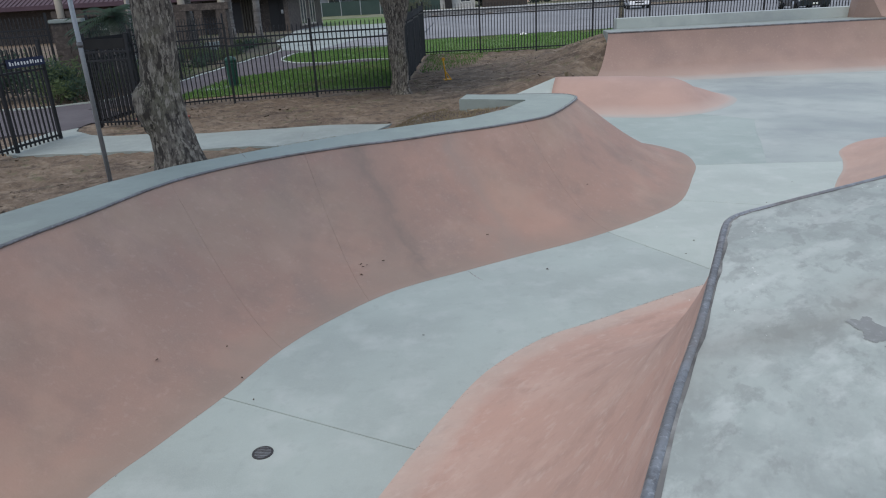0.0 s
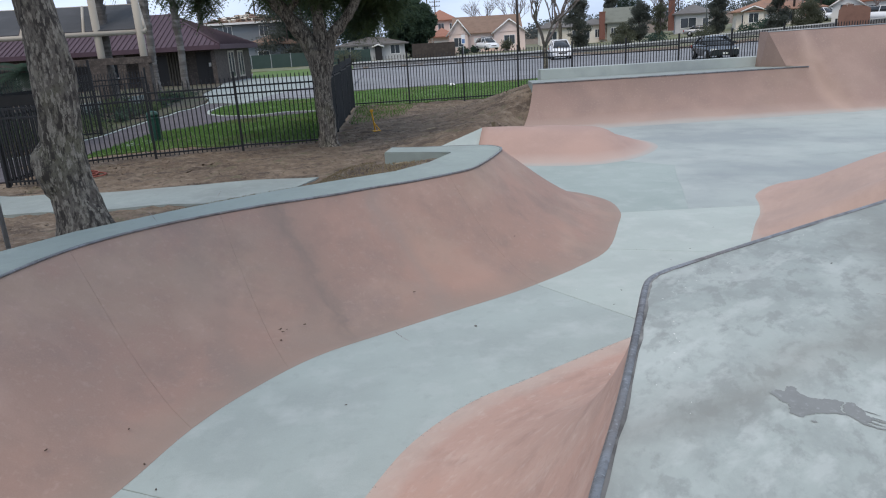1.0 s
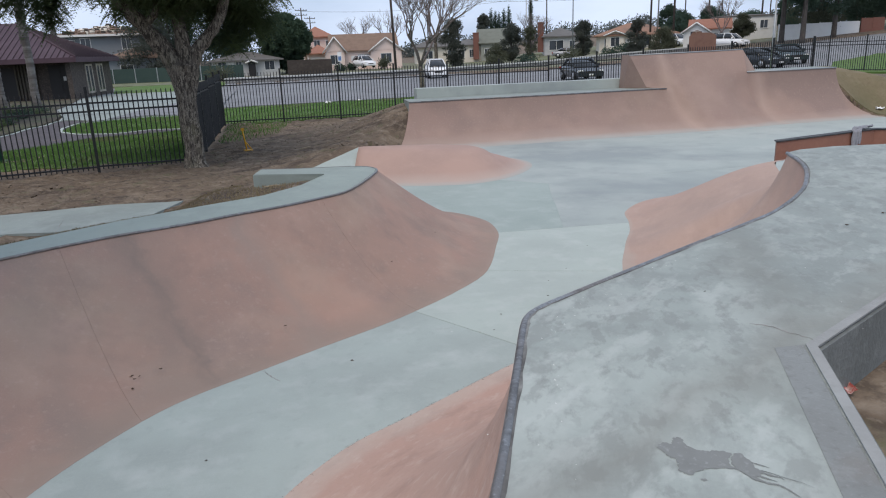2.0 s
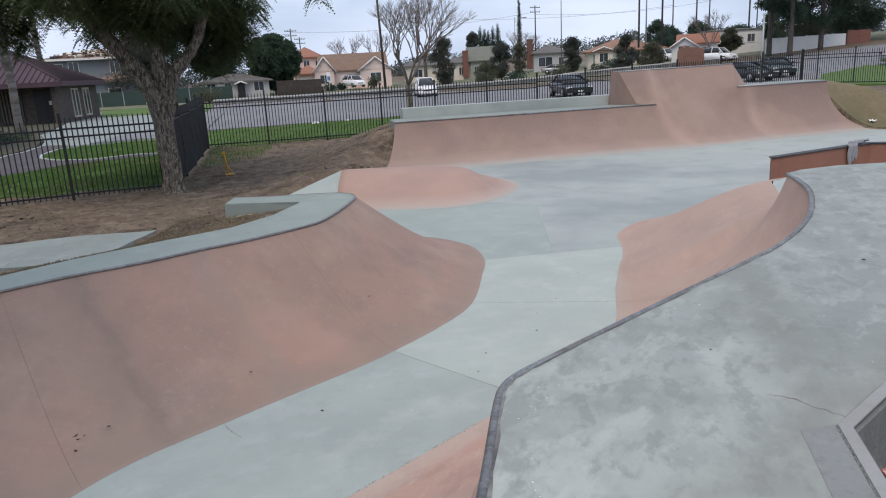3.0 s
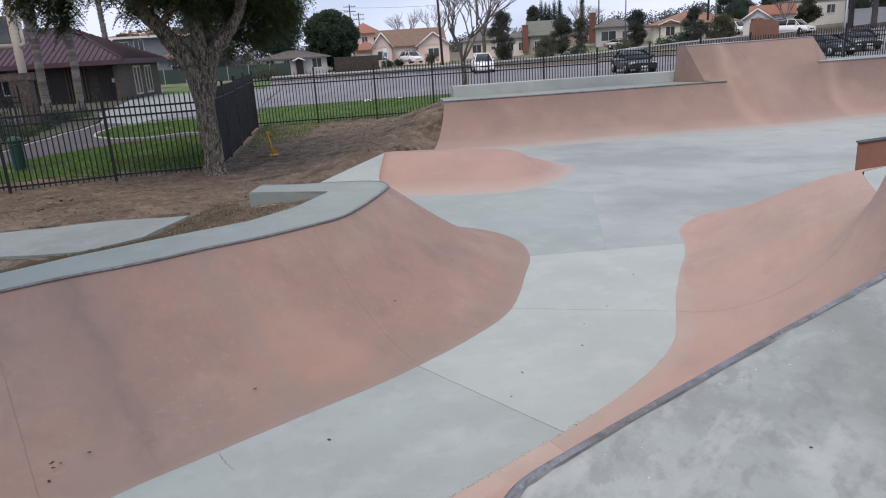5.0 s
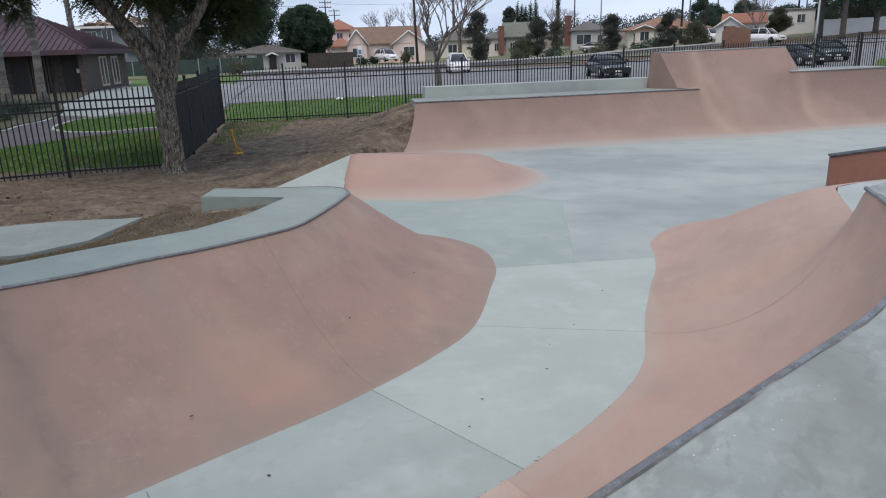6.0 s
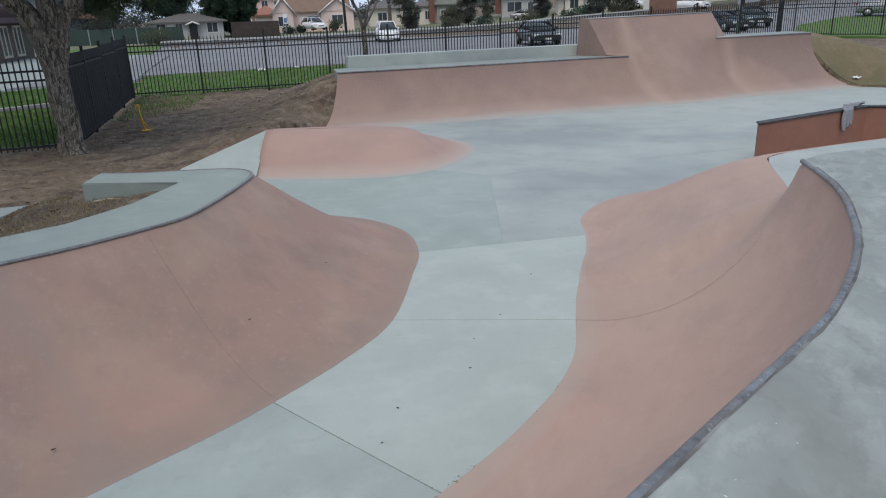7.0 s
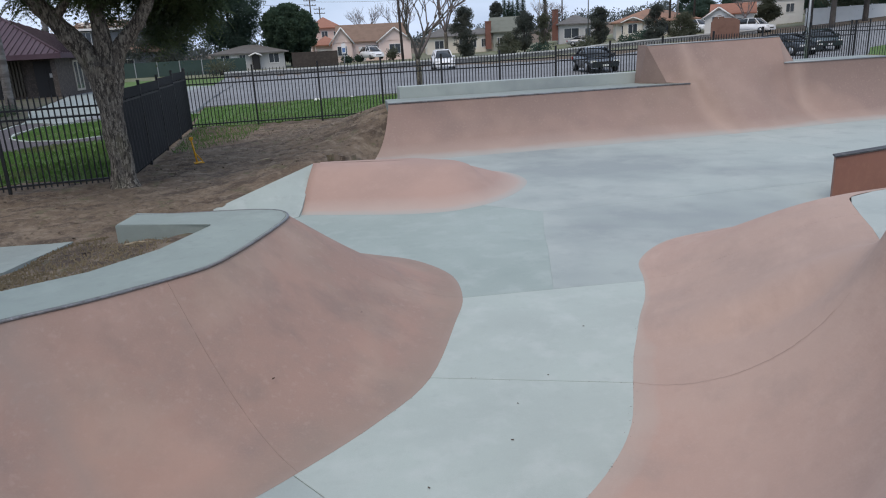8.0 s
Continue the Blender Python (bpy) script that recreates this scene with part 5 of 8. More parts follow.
# ---- trees ----
def leaf_mesh(name, centres, count, size, mat, seed, droop=0.5, spread=0.6, aspect=0.32, fill=2.2):
    """Many small bent leaf blades scattered about the centres, given as (x, y, z, radius)."""
    rng = np.random.RandomState(seed)
    c = np.array(centres, float)
    weight = c[:, 3] ** 2
    pick = rng.choice(len(c), count, p=weight / weight.sum())
    d = rng.normal(size=(count, 3))
    d /= np.linalg.norm(d, axis=1)[:, None]
    r = rng.rand(count, 1) ** (1 / fill)
    p = c[pick, :3] + d * r * c[pick, 3:4] * np.array((1, 1, 0.8))
    aim = d * spread + rng.normal(size=(count, 3)) * 0.7
    aim[:, 2] -= droop
    aim /= np.linalg.norm(aim, axis=1)[:, None]
    side = np.cross(aim, rng.normal(size=(count, 3)))
    side /= np.linalg.norm(side, axis=1)[:, None] + 1e-9
    s = size * (0.6 + 0.8 * rng.rand(count, 1))
    mid = p + aim * s * 0.55
    tip = p + aim * s
    tip[:, 2] -= s[:, 0] * 0.25 * droop
    w = side * s * aspect * 0.5
    verts = np.stack([p, mid + w, tip, mid - w], 1).reshape(-1, 3)
    i = np.arange(count)[:, None] * 4
    faces = np.concatenate([i + np.array((0, 1, 3)), i + np.array((1, 2, 3))], 0)
    return mesh_of(name, verts, faces.tolist(), mat)


def frond_mesh(name, centres, count, length, mat, seed, pairs=7):
    """Feathery leaves: drooping stalks with pairs of fine leaflets, hung about the centres (x, y, z, radius)."""
    rng = np.random.RandomState(seed)
    c = np.array(centres, float)
    weight = c[:, 3] ** 2.2
    pick = rng.choice(len(c), count, p=weight / weight.sum())
    d = rng.normal(size=(count, 3))
    d /= np.linalg.norm(d, axis=1)[:, None]
    p = c[pick, :3] + d * rng.rand(count, 1) ** 0.45 * c[pick, 3:4]
    a = rng.rand(count) * 2 * math.pi
    out = np.stack([np.cos(a), np.sin(a), 0 * a], -1)
    side = np.stack([-np.sin(a), np.cos(a), 0.3 * rng.normal(size=count)], -1)
    ln = (length * (0.6 + 0.7 * rng.rand(count)))[:, None]
    lift = rng.uniform(-0.5, 0.5, (count, 1))
    verts, faces = [], []
    for k in range(pairs):
        u = (k + 0.5) / pairs
        q = p + out * ln * u * 0.8 + np.array((0, 0, 1.0)) * ln * (lift * u - 0.9 * u * u)
        w = ln * 0.26 * (1 - 0.55 * abs(2 * u - 0.8))
        for sg in (-1, 1):
            tip = q + side * sg * w + out * w * 0.4 - np.array((0, 0, 1.0)) * w * (0.25 + 0.5 * rng.rand(count, 1))
            wide = out * ln * 0.055
            verts.append(np.stack([q - wide, q + wide, tip], 1))
    verts = np.concatenate(verts, 0).reshape(-1, 3)
    n = len(verts) // 3
    return mesh_of(name, verts, (np.arange(n)[:, None] * 3 + np.array((0, 1, 2))).tolist(), mat)


def join_tubes(name, tubes, mat, sides=6):
    """Several tapering tubes in one mesh: each (points, radius at start, radius at end)."""
    verts, faces = [], []
    for pts, r0, r1 in tubes:
        line = smooth_line(pts, 4) if len(pts) > 2 else np.array(pts, float)
        me = tube_mesh("t", line, np.linspace(r0, r1, len(line)), mat, sides)
        k = len(verts)
        verts += [tuple(v.co) for v in me.vertices]
        faces += [tuple(k + j for j in f.vertices) for f in me.polygons]
        bpy.data.meshes.remove(me)
    return mesh_of(name, verts, faces, mat, True)


def rough_trunk(name, line, radii, mat, seed, sides=18, lumps=(), fine=1.0):
    """A trunk with furrows and burrs; lumps are (x, y, z, radius, push)."""
    me = tube_mesh(name, line, radii, mat, sides)
    rng = random.Random(seed)
    off = rng.random() * 50
    for v in me.vertices:
        p = Vector(v.co)
        k = noise.noise(Vector((p.x * 6 + off, p.y * 6, p.z * 1.6))) * 0.045 + noise.noise(Vector((p.x * 16, p.y * 16 + off, p.z * 5))) * 0.02 * fine
        # loose plates of bark
        k += fine * (0.016 * (0.5 - abs(noise.noise(Vector((p.x * 21 + off, p.y * 21, p.z * 9))))) + 0.007 * noise.noise(Vector((p.x * 48, p.y * 48, p.z * 22 + off))))
        c = min(line, key=lambda q: abs(q[2] - p.z))
        out = Vector((p.x - c[0], p.y - c[1], 0))
        if out.length > 1e-4:
            p += out.normalized() * k
        for x, y, z, r, push in lumps:
            d = (p - Vector((x, y, z))).length
            if d < r:
                p += out.normalized() * push * (1 - d / r) ** 0.7
        v.co = p
    return me


def jacaranda():
    x, y = -1.15, 20.75
    z = float(land(x, y))
    t = empty("park_tree", pose(0, 0, 0), "large old tree with forked grey trunk and drooping feathery leaves", "tree", "park trees")
    line = smooth_line([(x - 0.02, y, z - 0.1), (x - 0.03, y, z + 0.25), (x - 0.03, y, z + 0.8), (x - 0.05, y, z + 1.5), (x - 0.02, y, z + 2.05), (x, y, z + 2.5)], 14)
    zz = line[:, 2] - z
    radii = 0.222 + 0.085 * np.exp(-np.clip(zz, 0, 9) / 0.2) + 0.10 * smoothstep(1.5, 2.5, zz)
    # two stems grown together leave a furrow down the front
    furrow = [(x + 0.05, y - 0.25 - 0.05 * k / 16, z + 0.15 + 0.14 * k, 0.15, -0.06) for k in range(17)]
    trunk = part("trunk", rough_trunk("trunk", line, radii, bark, 2, 44, furrow), None, t)
    limbs = [([(x - 0.10, y, z + 2.05), (x - 0.34, y, z + 2.75), (x - 0.75, y - 0.1, z + 3.35), (x - 1.2, y - 0.2, z + 4.0), (x - 1.7, y - 0.3, z + 4.8), (x - 2.6, y - 0.5, z + 5.6)], 0.235, 0.09),
             ([(x + 0.03, y, z + 2.2), (x + 0.04, y, z + 3.0), (x - 0.04, y + 0.1, z + 3.8), (x - 0.06, y + 0.2, z + 4.7), (x - 0.2, y + 0.3, z + 6.2)], 0.19, 0.09),
             ([(x + 0.12, y, z + 2.4), (x + 0.36, y - 0.05, z + 2.85), (x + 0.74, y - 0.1, z + 3.25), (x + 1.08, y - 0.2, z + 3.8), (x + 1.5, y - 0.3, z + 4.9)], 0.18, 0.08),
             ([(x - 0.75, y - 0.1, z + 3.4), (x - 0.45, y - 0.2, z + 3.8), (x - 0.4, y - 0.4, z + 4.6), (x - 0.7, y - 0.8, z + 5.8)], 0.08, 0.04),
             ([(x - 1.0, y - 0.2, z + 3.9), (x - 1.9, y + 0.1, z + 4.3), (x - 2.9, y + 0.3, z + 4.9)], 0.07, 0.03),
             ([(x + 0.0, y + 0.1, z + 3.6), (x + 0.9, y + 0.8, z + 4.4), (x + 2.0, y + 1.5, z + 5.2)], 0.1, 0.04)]
    for pts, a, b in limbs:
        part("limb", rough_trunk("limb", smooth_line(pts, 9), np.linspace(a, b, (len(pts) - 1) * 9 + 1), bark, 4, 16), None, t)
    rng = random.Random(11)
    clumps = []
    for k in range(95):
        a, r = rng.random() * 2 * math.pi, 3.45 * math.sqrt(rng.random())
        if r * math.cos(a) > 2.2:
            continue
        top = 6.9 - 0.16 * r * r + 0.4 * rng.random()
        # the left side of the crown starts higher
        zc = z + rng.uniform(4.1 + 1.1 * float(smoothstep(1.9, 2.7, np.array(0.45 - r * math.cos(a)))), max(5.4, top))
        clumps.append((x - 0.45 + r * math.cos(a), y + 0.2 + 0.9 * r * math.sin(a), zc, rng.uniform(0.35, 0.75)))
    for k in range(34):
        clumps.append((x + rng.uniform(-1.3, 1.9), y + rng.uniform(-0.5, 1.3), z + rng.uniform(3.75, 5.3), rng.uniform(0.32, 0.55)))
    for dx, dy, dz, r in ((-2.8, -0.1, 4.35, 0.5), (-2.82, 0.0, 3.9, 0.4), (-2.75, 0.1, 3.55, 0.26), (-2.9, 0.0, 4.8, 0.55), (-2.85, 0.1, 4.15, 0.45), (-2.3, 0.2, 5.0, 0.45), (-3.3, 0.1, 4.5, 0.5), (-3.6, 0.0, 4.1, 0.42), (-3.2, 0.3, 3.75, 0.34), (-3.9, 0.2, 4.9, 0.6), (-2.1, 0.4, 4.4, 0.36), (3.75, -0.1, 4.9, 0.34), (3.9, 0, 4.5, 0.22),
                          (2.2, 0.2, 4.6, 0.5), (2.4, 0.1, 4.25, 0.3), (1.6, 0.9, 4.1, 0.6), (1.2, 1.2, 3.9, 0.5), (2.0, 1.3, 4.2, 0.5), (-1.2, -0.2, 4.6, 0.4), (0.9, 1.4, 3.7, 0.4), (1.8, 1.6, 3.7, 0.4), (1.3, 1.2, 3.3, 0.4), (1.7, 1.0, 3.4, 0.4), (0.8, 1.1, 3.2, 0.35), (2.1, 1.2, 3.6, 0.4), (1.1, 0.8, 3.0, 0.3), (1.5, 0.7, 3.8, 0.4)):
        clumps.append((x + dx, y + dy, z + dz, r))
    tagged(part("crown", frond_mesh("crown", clumps, 28000, 0.34, leaf_mat, 3, 8), None, t, "drooping feathery green leaves"))


def near_tree():
    x, y = -2.66, 9.5
    z = float(land(x, y))
    t = empty("park_tree", pose(0, 0, 0), "old tree with burred grey trunk beside the raised walk", "tree", "park trees")
    line = smooth_line([(x, y, z - 0.35), (x - 0.02, y, z + 0.1), (x - 0.08, y, z + 0.45), (x - 0.09, y, z + 0.9), (x - 0.04, y, z + 1.4), (x - 0.03, y, z + 2.0), (x - 0.14, y, z + 3.4)], 30)
    zz = line[:, 2] - z
    radii = 0.20 + 0.13 * np.exp(-np.clip(zz + 0.1, 0, 9) / 0.3) - 0.02 * smoothstep(1.2, 2.4, zz)
    part("trunk", rough_trunk("trunk", line, radii, bark, 7, 64, [(x - 0.34, y - 0.08, z + 0.70, 0.30, 0.15), (x - 0.32, y - 0.1, z + 0.88, 0.16, 0.05), (x + 0.2, y - 0.12, z + 0.75, 0.18, 0.05)]), None, t)
    for pts, a, b in (([(x, y, z + 3.2), (x - 0.6, y + 0.2, z + 4.0), (x - 1.8, y + 0.6, z + 5.4)], 0.17, 0.06), ([(x, y, z + 3.2), (x + 0.5, y + 0.3, z + 4.2), (x + 1.0, y + 1.2, z + 5.6)], 0.16, 0.06), ([(x, y, z + 3.3), (x - 0.1, y + 0.6, z + 4.6), (x - 0.4, y + 1.4, z + 6.0)], 0.14, 0.05)):
        part("limb", rough_trunk("limb", smooth_line(pts, 5), np.linspace(a, b, 11), bark, 9, 10), None, t)
    # unseen crown above the view, shifted off its trunk to shade the left wall
    rng = random.Random(21)
    clumps = [(x - 0.8 + rng.uniform(-2.6, 1.8), y - 2.4 + rng.uniform(-3.2, 3.0), z + rng.uniform(5.0, 7.0), rng.uniform(0.4, 0.8)) for _ in range(48)]
    part("crown", frond_mesh("crown", clumps, 7000, 0.36, leaf_mat, 5), None, t, "drooping feathery green leaves")


jacaranda()
near_tree()


def leafy_tree(x, y, height, width, mat, label, seed, trunk_h=0.3, leaves=3500, size=0.5, lean=0.0, name="leafy_tree", clumps=46, rise=0.0):
    z = float(land(x, y)) + rise
    t = empty(name, pose(0, 0, 0), label, "tree", "street trees")
    top = z + height
    r = max(0.12, height * 0.022)
    line = smooth_line([(x, y, z - 0.3), (x + lean * 0.3, y, z + height * 0.25), (x + lean, y, z + height * 0.6), (x + lean, y, z + height * 0.85)], 4)
    part("trunk", tube_mesh("trunk", line, np.linspace(r, r * 0.3, len(line)), dark_bark, 8), None, t)
    rng = random.Random(seed)
    cl = []
    for k in range(clumps):
        u = rng.random()
        zz = z + height * (trunk_h + (1 - trunk_h) * u)
        rr = width / 2 * math.sin(math.pi * min(0.97, 0.12 + 0.85 * u)) ** 0.7
        a, d = rng.random() * 2 * math.pi, rr * math.sqrt(rng.random()) * 0.85
        cl.append((x + lean + d * math.cos(a), y + d * math.sin(a), zz, width * rng.uniform(0.07, 0.21)))
    if name == "cypress":
        cl = [(x, y, z + height * (0.06 + 0.9 * k / clumps), max(0.10, width * 0.5 * math.sin(math.pi * min(1.0, 0.12 + 0.88 * (k + 0.5) / clumps)) ** 0.6)) for k in range(clumps)]
    tubes = []
    for k in range(7):
        c = cl[(k * 3) % len(cl)]
        tubes.append(([(x + lean * 0.5, y, z + height * (trunk_h * 0.8 + 0.05 * k)), ((x + c[0]) / 2, (y + c[1]) / 2, (z + height * 0.4 + c[2]) / 2), c[:3]], r * 0.4, r * 0.1))
    part("limb_frame", join_tubes("limb_frame", tubes, dark_bark, 5), None, t)
    part("crown", leaf_mesh("crown", cl, leaves * 4, size * 0.45, mat, seed, 0.3, 0.6, 0.5, 1.5), None, t)
    return t


def round_tree(x, y, height, width, label, seed):
    """A dense clipped crown that reaches almost to the ground."""
    z = float(land(x, y))
    t = empty("leafy_tree", pose(0, 0, 0), label, "tree", "street trees")
    part("trunk", tube_mesh("trunk", [(x, y, z - 0.3), (x, y, z + 1.2), (x, y, z + height * 0.7)], [0.26, 0.22, 0.10], bark, 8), None, t)
    rng = random.Random(seed)
    cl = []
    for k in range(260):
        a, c = rng.random() * 2 * math.pi, rng.uniform(-0.95, 1.0)
        r = rng.uniform(0.74, 1.04)
        ring = math.sqrt(max(0.0, 1 - abs(c) ** 2.6))
        cl.append((x + width / 2 * r * ring * math.cos(a), y + width / 2 * r * ring * math.sin(a), z + height * (0.585 + 0.375 * c), rng.uniform(0.3, 0.62)))
    part("crown", leaf_mesh("crown", cl, 30000, 0.30, hedge_leaf, seed, 0.1, 0.7, 0.6), None, t)
    part("inner_crown", leaf_mesh("inner_crown", [(x, y, z + height * u, width * 0.30) for u in (0.35, 0.5, 0.65)], 5000, 0.8, dark_leaf, seed + 1, 0.2, 0.6, 0.8), None, t)


def bare_tree(x, y, height, width, seed, label, rise=0.0, mat=None, twigs=5):
    z = float(land(x, y)) + rise
    t = empty("bare_tree", pose(0, 0, 0), label, "tree", "bare trees")
    rng = random.Random(seed)
    tubes = []

    def grow(p, d, length, r, depth):
        q = p + d * length
        mid = (p + q) / 2 + Vector((rng.uniform(-1, 1), rng.uniform(-1, 1), 0)) * length * 0.07
        tubes.append(([tuple(p), tuple(mid), tuple(q)], r, r * 0.6))
        if depth == 0:
            return
        for k in range(3 if depth > 1 else 4):
            e = d + Vector((rng.uniform(-1, 1), rng.uniform(-1, 1), rng.uniform(-0.15, 0.55))) * (0.75 * width / height + 0.25)
            grow(p + d * length * rng.uniform(0.6, 1.0), e.normalized(), length * rng.uniform(0.6, 0.8), r * 0.55, depth - 1)
    trunk_h = height * 0.25
    line = [(x, y, z - 0.2), (x + 0.05, y, z + trunk_h * 0.5), (x, y, z + trunk_h)]
    r = height * 0.018
    part("trunk", tube_mesh("trunk", smooth_line(line, 4), np.linspace(r * 1.2, r, 9), bark, 8), None, t)
    for k in range(4):
        a = k * math.pi / 2 + rng.random()
        d = Vector((math.cos(a) * width / height, math.sin(a) * width / height, 1.0)).normalized()
        grow(Vector((x, y, z + trunk_h)), d, height * 0.28, r * 0.6, twigs - 2)
    part("bare_crown", join_tubes("bare_crown", tubes, mat or twig_mat, 4), None, t)
    return t


def frond_blades(x, y, z, reach, count, rng, droop=1.0):
    """Arching fronds set about a point: stalks with pairs of narrow leaflets."""
    verts, faces = [], []
    for k in range(count):
        a, up = rng.random() * 2 * math.pi, rng.uniform(-0.5, 0.9)
        d = np.array((math.cos(a), math.sin(a), up))
        d /= np.linalg.norm(d)
        s = np.array((-math.sin(a), math.cos(a), 0))
        for i in range(20):
            u = i / 20
            p = np.array((x, y, z)) + d * reach * u - np.array((0, 0, 0.55 * droop * reach * u * u))
            for sg in (-1, 1):
                q = p + (s * sg * 0.26 * (1 - 0.5 * u) + d * 0.13 - np.array((0, 0, 0.13 * droop))) * reach
                b = len(verts)
                verts += [p, p + d * 0.03 * reach, q]
                faces.append((b, b + 1, b + 2))
    return verts, faces


def palm_bush(x, y, height, seed):
    z = float(land(x, y))
    t = empty("palm_bush", pose(0, 0, 0), "low spreading palm bush with dark green arching fronds", "palm bush")
    line = [(x, y, z - 0.1), (x + 0.03, y, z + height * 0.5), (x, y, z + height)]
    part("stem", tube_mesh("stem", smooth_line(line, 4), np.linspace(0.2, 0.13, 9), palm_bark, 10), None, t)
    verts, faces = frond_blades(x, y, z + height, 1.35, 30, random.Random(seed), 0.8)
    part("frond_crown", mesh_of("frond_crown", verts, faces, dark_leaf), None, t, "dark green arching fronds")


def palm(x, y, height, seed, crown=True):
    z = float(land(x, y))
    t = empty("palm_tree", pose(0, 0, 0), "slender grey palm trunk ringed with old leaf scars", "palm tree", "palms")
    n = int(height * 8)
    line = [(x + 0.03 * math.sin(k * 0.2 + seed), y, z - 0.2 + (height + 0.2) * k / n) for k in range(n + 1)]
    radii = [0.20 + 0.09 * math.exp(-max(0, p[2] - z) / 0.6) + 0.03 * (k % 2) for k, p in enumerate(line)]
    part("trunk", tube_mesh("trunk", line, radii, palm_bark, 12), None, t)
    rng = random.Random(seed)
    # the sheath of old leaf bases below the crown
    verts, faces = [], []
    for k in range(int(30 * (height - 3.8))):
        a, zz = rng.random() * 2 * math.pi, z + 3.8 + (height - 3.9) * rng.random()
        d, s = np.array((math.cos(a), math.sin(a), 0)), np.array((-math.sin(a), math.cos(a), 0))
        p = np.array((x, y, zz)) + d * 0.17
        q = p + d * rng.uniform(0.08, 0.17) + np.array((0, 0, rng.uniform(0.16, 0.34)))
        b = len(verts)
        verts += [p - s * 0.09, p + s * 0.09, q + s * 0.05, q - s * 0.05, p + d * 0.05 - np.array((0, 0, 0.05))]
        faces += [(b, b + 1, b + 2, b + 3), (b, b + 4, b + 1), (b, b + 3, b + 4), (b + 1, b + 4, b + 2), (b + 3, b + 2, b + 4)]
    part("leaf_sheath", mesh_of("leaf_sheath", verts, faces, palm_bark), None, t, "jagged grey stubs of old leaf bases")
    verts, faces = frond_blades(x, y, z + height, 2.0, 26, rng)
    part("frond_crown", mesh_of("frond_crown", verts, faces, dark_leaf), None, t, "dull green arching fronds")


palm_bush(-10.4, 24.0, 2.35, 4)
palm(-13.0, 37.0, 7.0, 1)
palm(-13.65, 45.0, 12.0, 2)
palm(-12.75, 47.6, 11.0, 3)
palm(-18.9, 76.0, 17.0, 6)

round_tree(2.25, 104, 7.9, 6.7, "dense round dark green tree across the street", 31)
leafy_tree(-5.6, 106.5, 14.0, 9.5, dark_leaf, "broad dark conifer across the street", 32, 0.24, 11000, 0.6, clumps=110)
leafy_tree(-12.5, 103.0, 13.0, 9.5, dark_leaf, "broad dark conifer across the street", 42, 0.22, 7000, 0.6, clumps=70)
leafy_tree(59.6, 77.4, 15.0, 7.0, dark_leaf, "tall dark pine at the street corner", 33, 0.36, 6500, 0.6, clumps=44)
leafy_tree(58.4, 72.4, 14.5, 7.0, dark_leaf, "tall dark pine at the street corner", 34, 0.28, 6500, 0.6, clumps=40)
leafy_tree(66.0, 76.5, 14.5, 10.0, dark_leaf, "tall dark spreading tree at the street corner", 35, 0.22, 7000, 0.6, clumps=40)
leafy_tree(59.3, 84.4, 3.6, 3.0, olive_leaf, "olive-green small street tree before a white building", 36, 0.25, 2600, 0.4)
leafy_tree(32.7, 97.5, 5.4, 3.4, far_leaf, "grey-green garden tree before a house", 37, 0.14, 3600, 0.36, clumps=60)
leafy_tree(30.2, 97.0, 2.6, 3.2, olive_leaf, "grey-green garden bush before a house", 43, 0.06, 2000, 0.34, clumps=40)
leafy_tree(34.9, 96.0, 4.8, 2.4, olive_leaf, "thin grey-green garden tree before a house", 38, 0.2, 1300, 0.34, clumps=40)
leafy_tree(41.5, 93.5, 4.8, 3.0, far_leaf, "dark green garden tree by a lamp post", 39, 0.10, 3600, 0.36, clumps=60)
leafy_tree(45.4, 86.0, 4.3, 3.0, far_leaf, "grey-green leafy street tree by the poles", 40, 0.08, 3000, 0.36, clumps=60)
leafy_tree(48.6, 85.0, 2.9, 4.2, olive_leaf, "low olive-green street tree by the poles", 44, 0.08, 2600, 0.36, clumps=60)
leafy_tree(26.0, 104.0, 6.6, 4.0, far_leaf, "dark green garden tree behind bare branches", 41, 0.04, 3600, 0.45, clumps=60)
for k, (cx, cy, h) in enumerate(((44.4, 146.0, 9.6), (45.3, 146.0, 9.0), (46.1, 146.0, 8.6), (46.8, 145.0, 9.2), (47.9, 145.0, 9.8))):
    leafy_tree(cx, cy, h, 1.5, dark_leaf, "slim dark cypress behind the houses", 50 + k, 0.03, 1200, 0.4, name="cypress", clumps=44)
leafy_tree(47.9, 132.0, 14.5, 0.9, dark_leaf, "very tall narrow dark cypress behind the houses", 55, 0.03, 1000, 0.4, name="cypress", clumps=60)
for k, (cx, cy, h, w) in enumerate(((66.0, 112.0, 3.6, 5.0), (71.0, 110.0, 4.6, 4.2), (76.0, 107.0, 2.8, 5.0), (81.0, 104.0, 5.0, 5.0), (-14.0, 98.5, 8.0, 8.0), (80, 88, 8, 7), (37.6, 128.0, 7.6, 3.2), (84.0, 140.0, 4.2, 6.0), (90.0, 138.0, 4.2, 6.0), (96.0, 134.0, 2.6, 7.0), (74.0, 128.0, 5.5, 5.0))):
    leafy_tree(cx, cy, h, w, far_leaf if cx < 60 else dark_leaf, "dark green tree behind the houses", 60 + k, 0.04, 2400, 0.6)

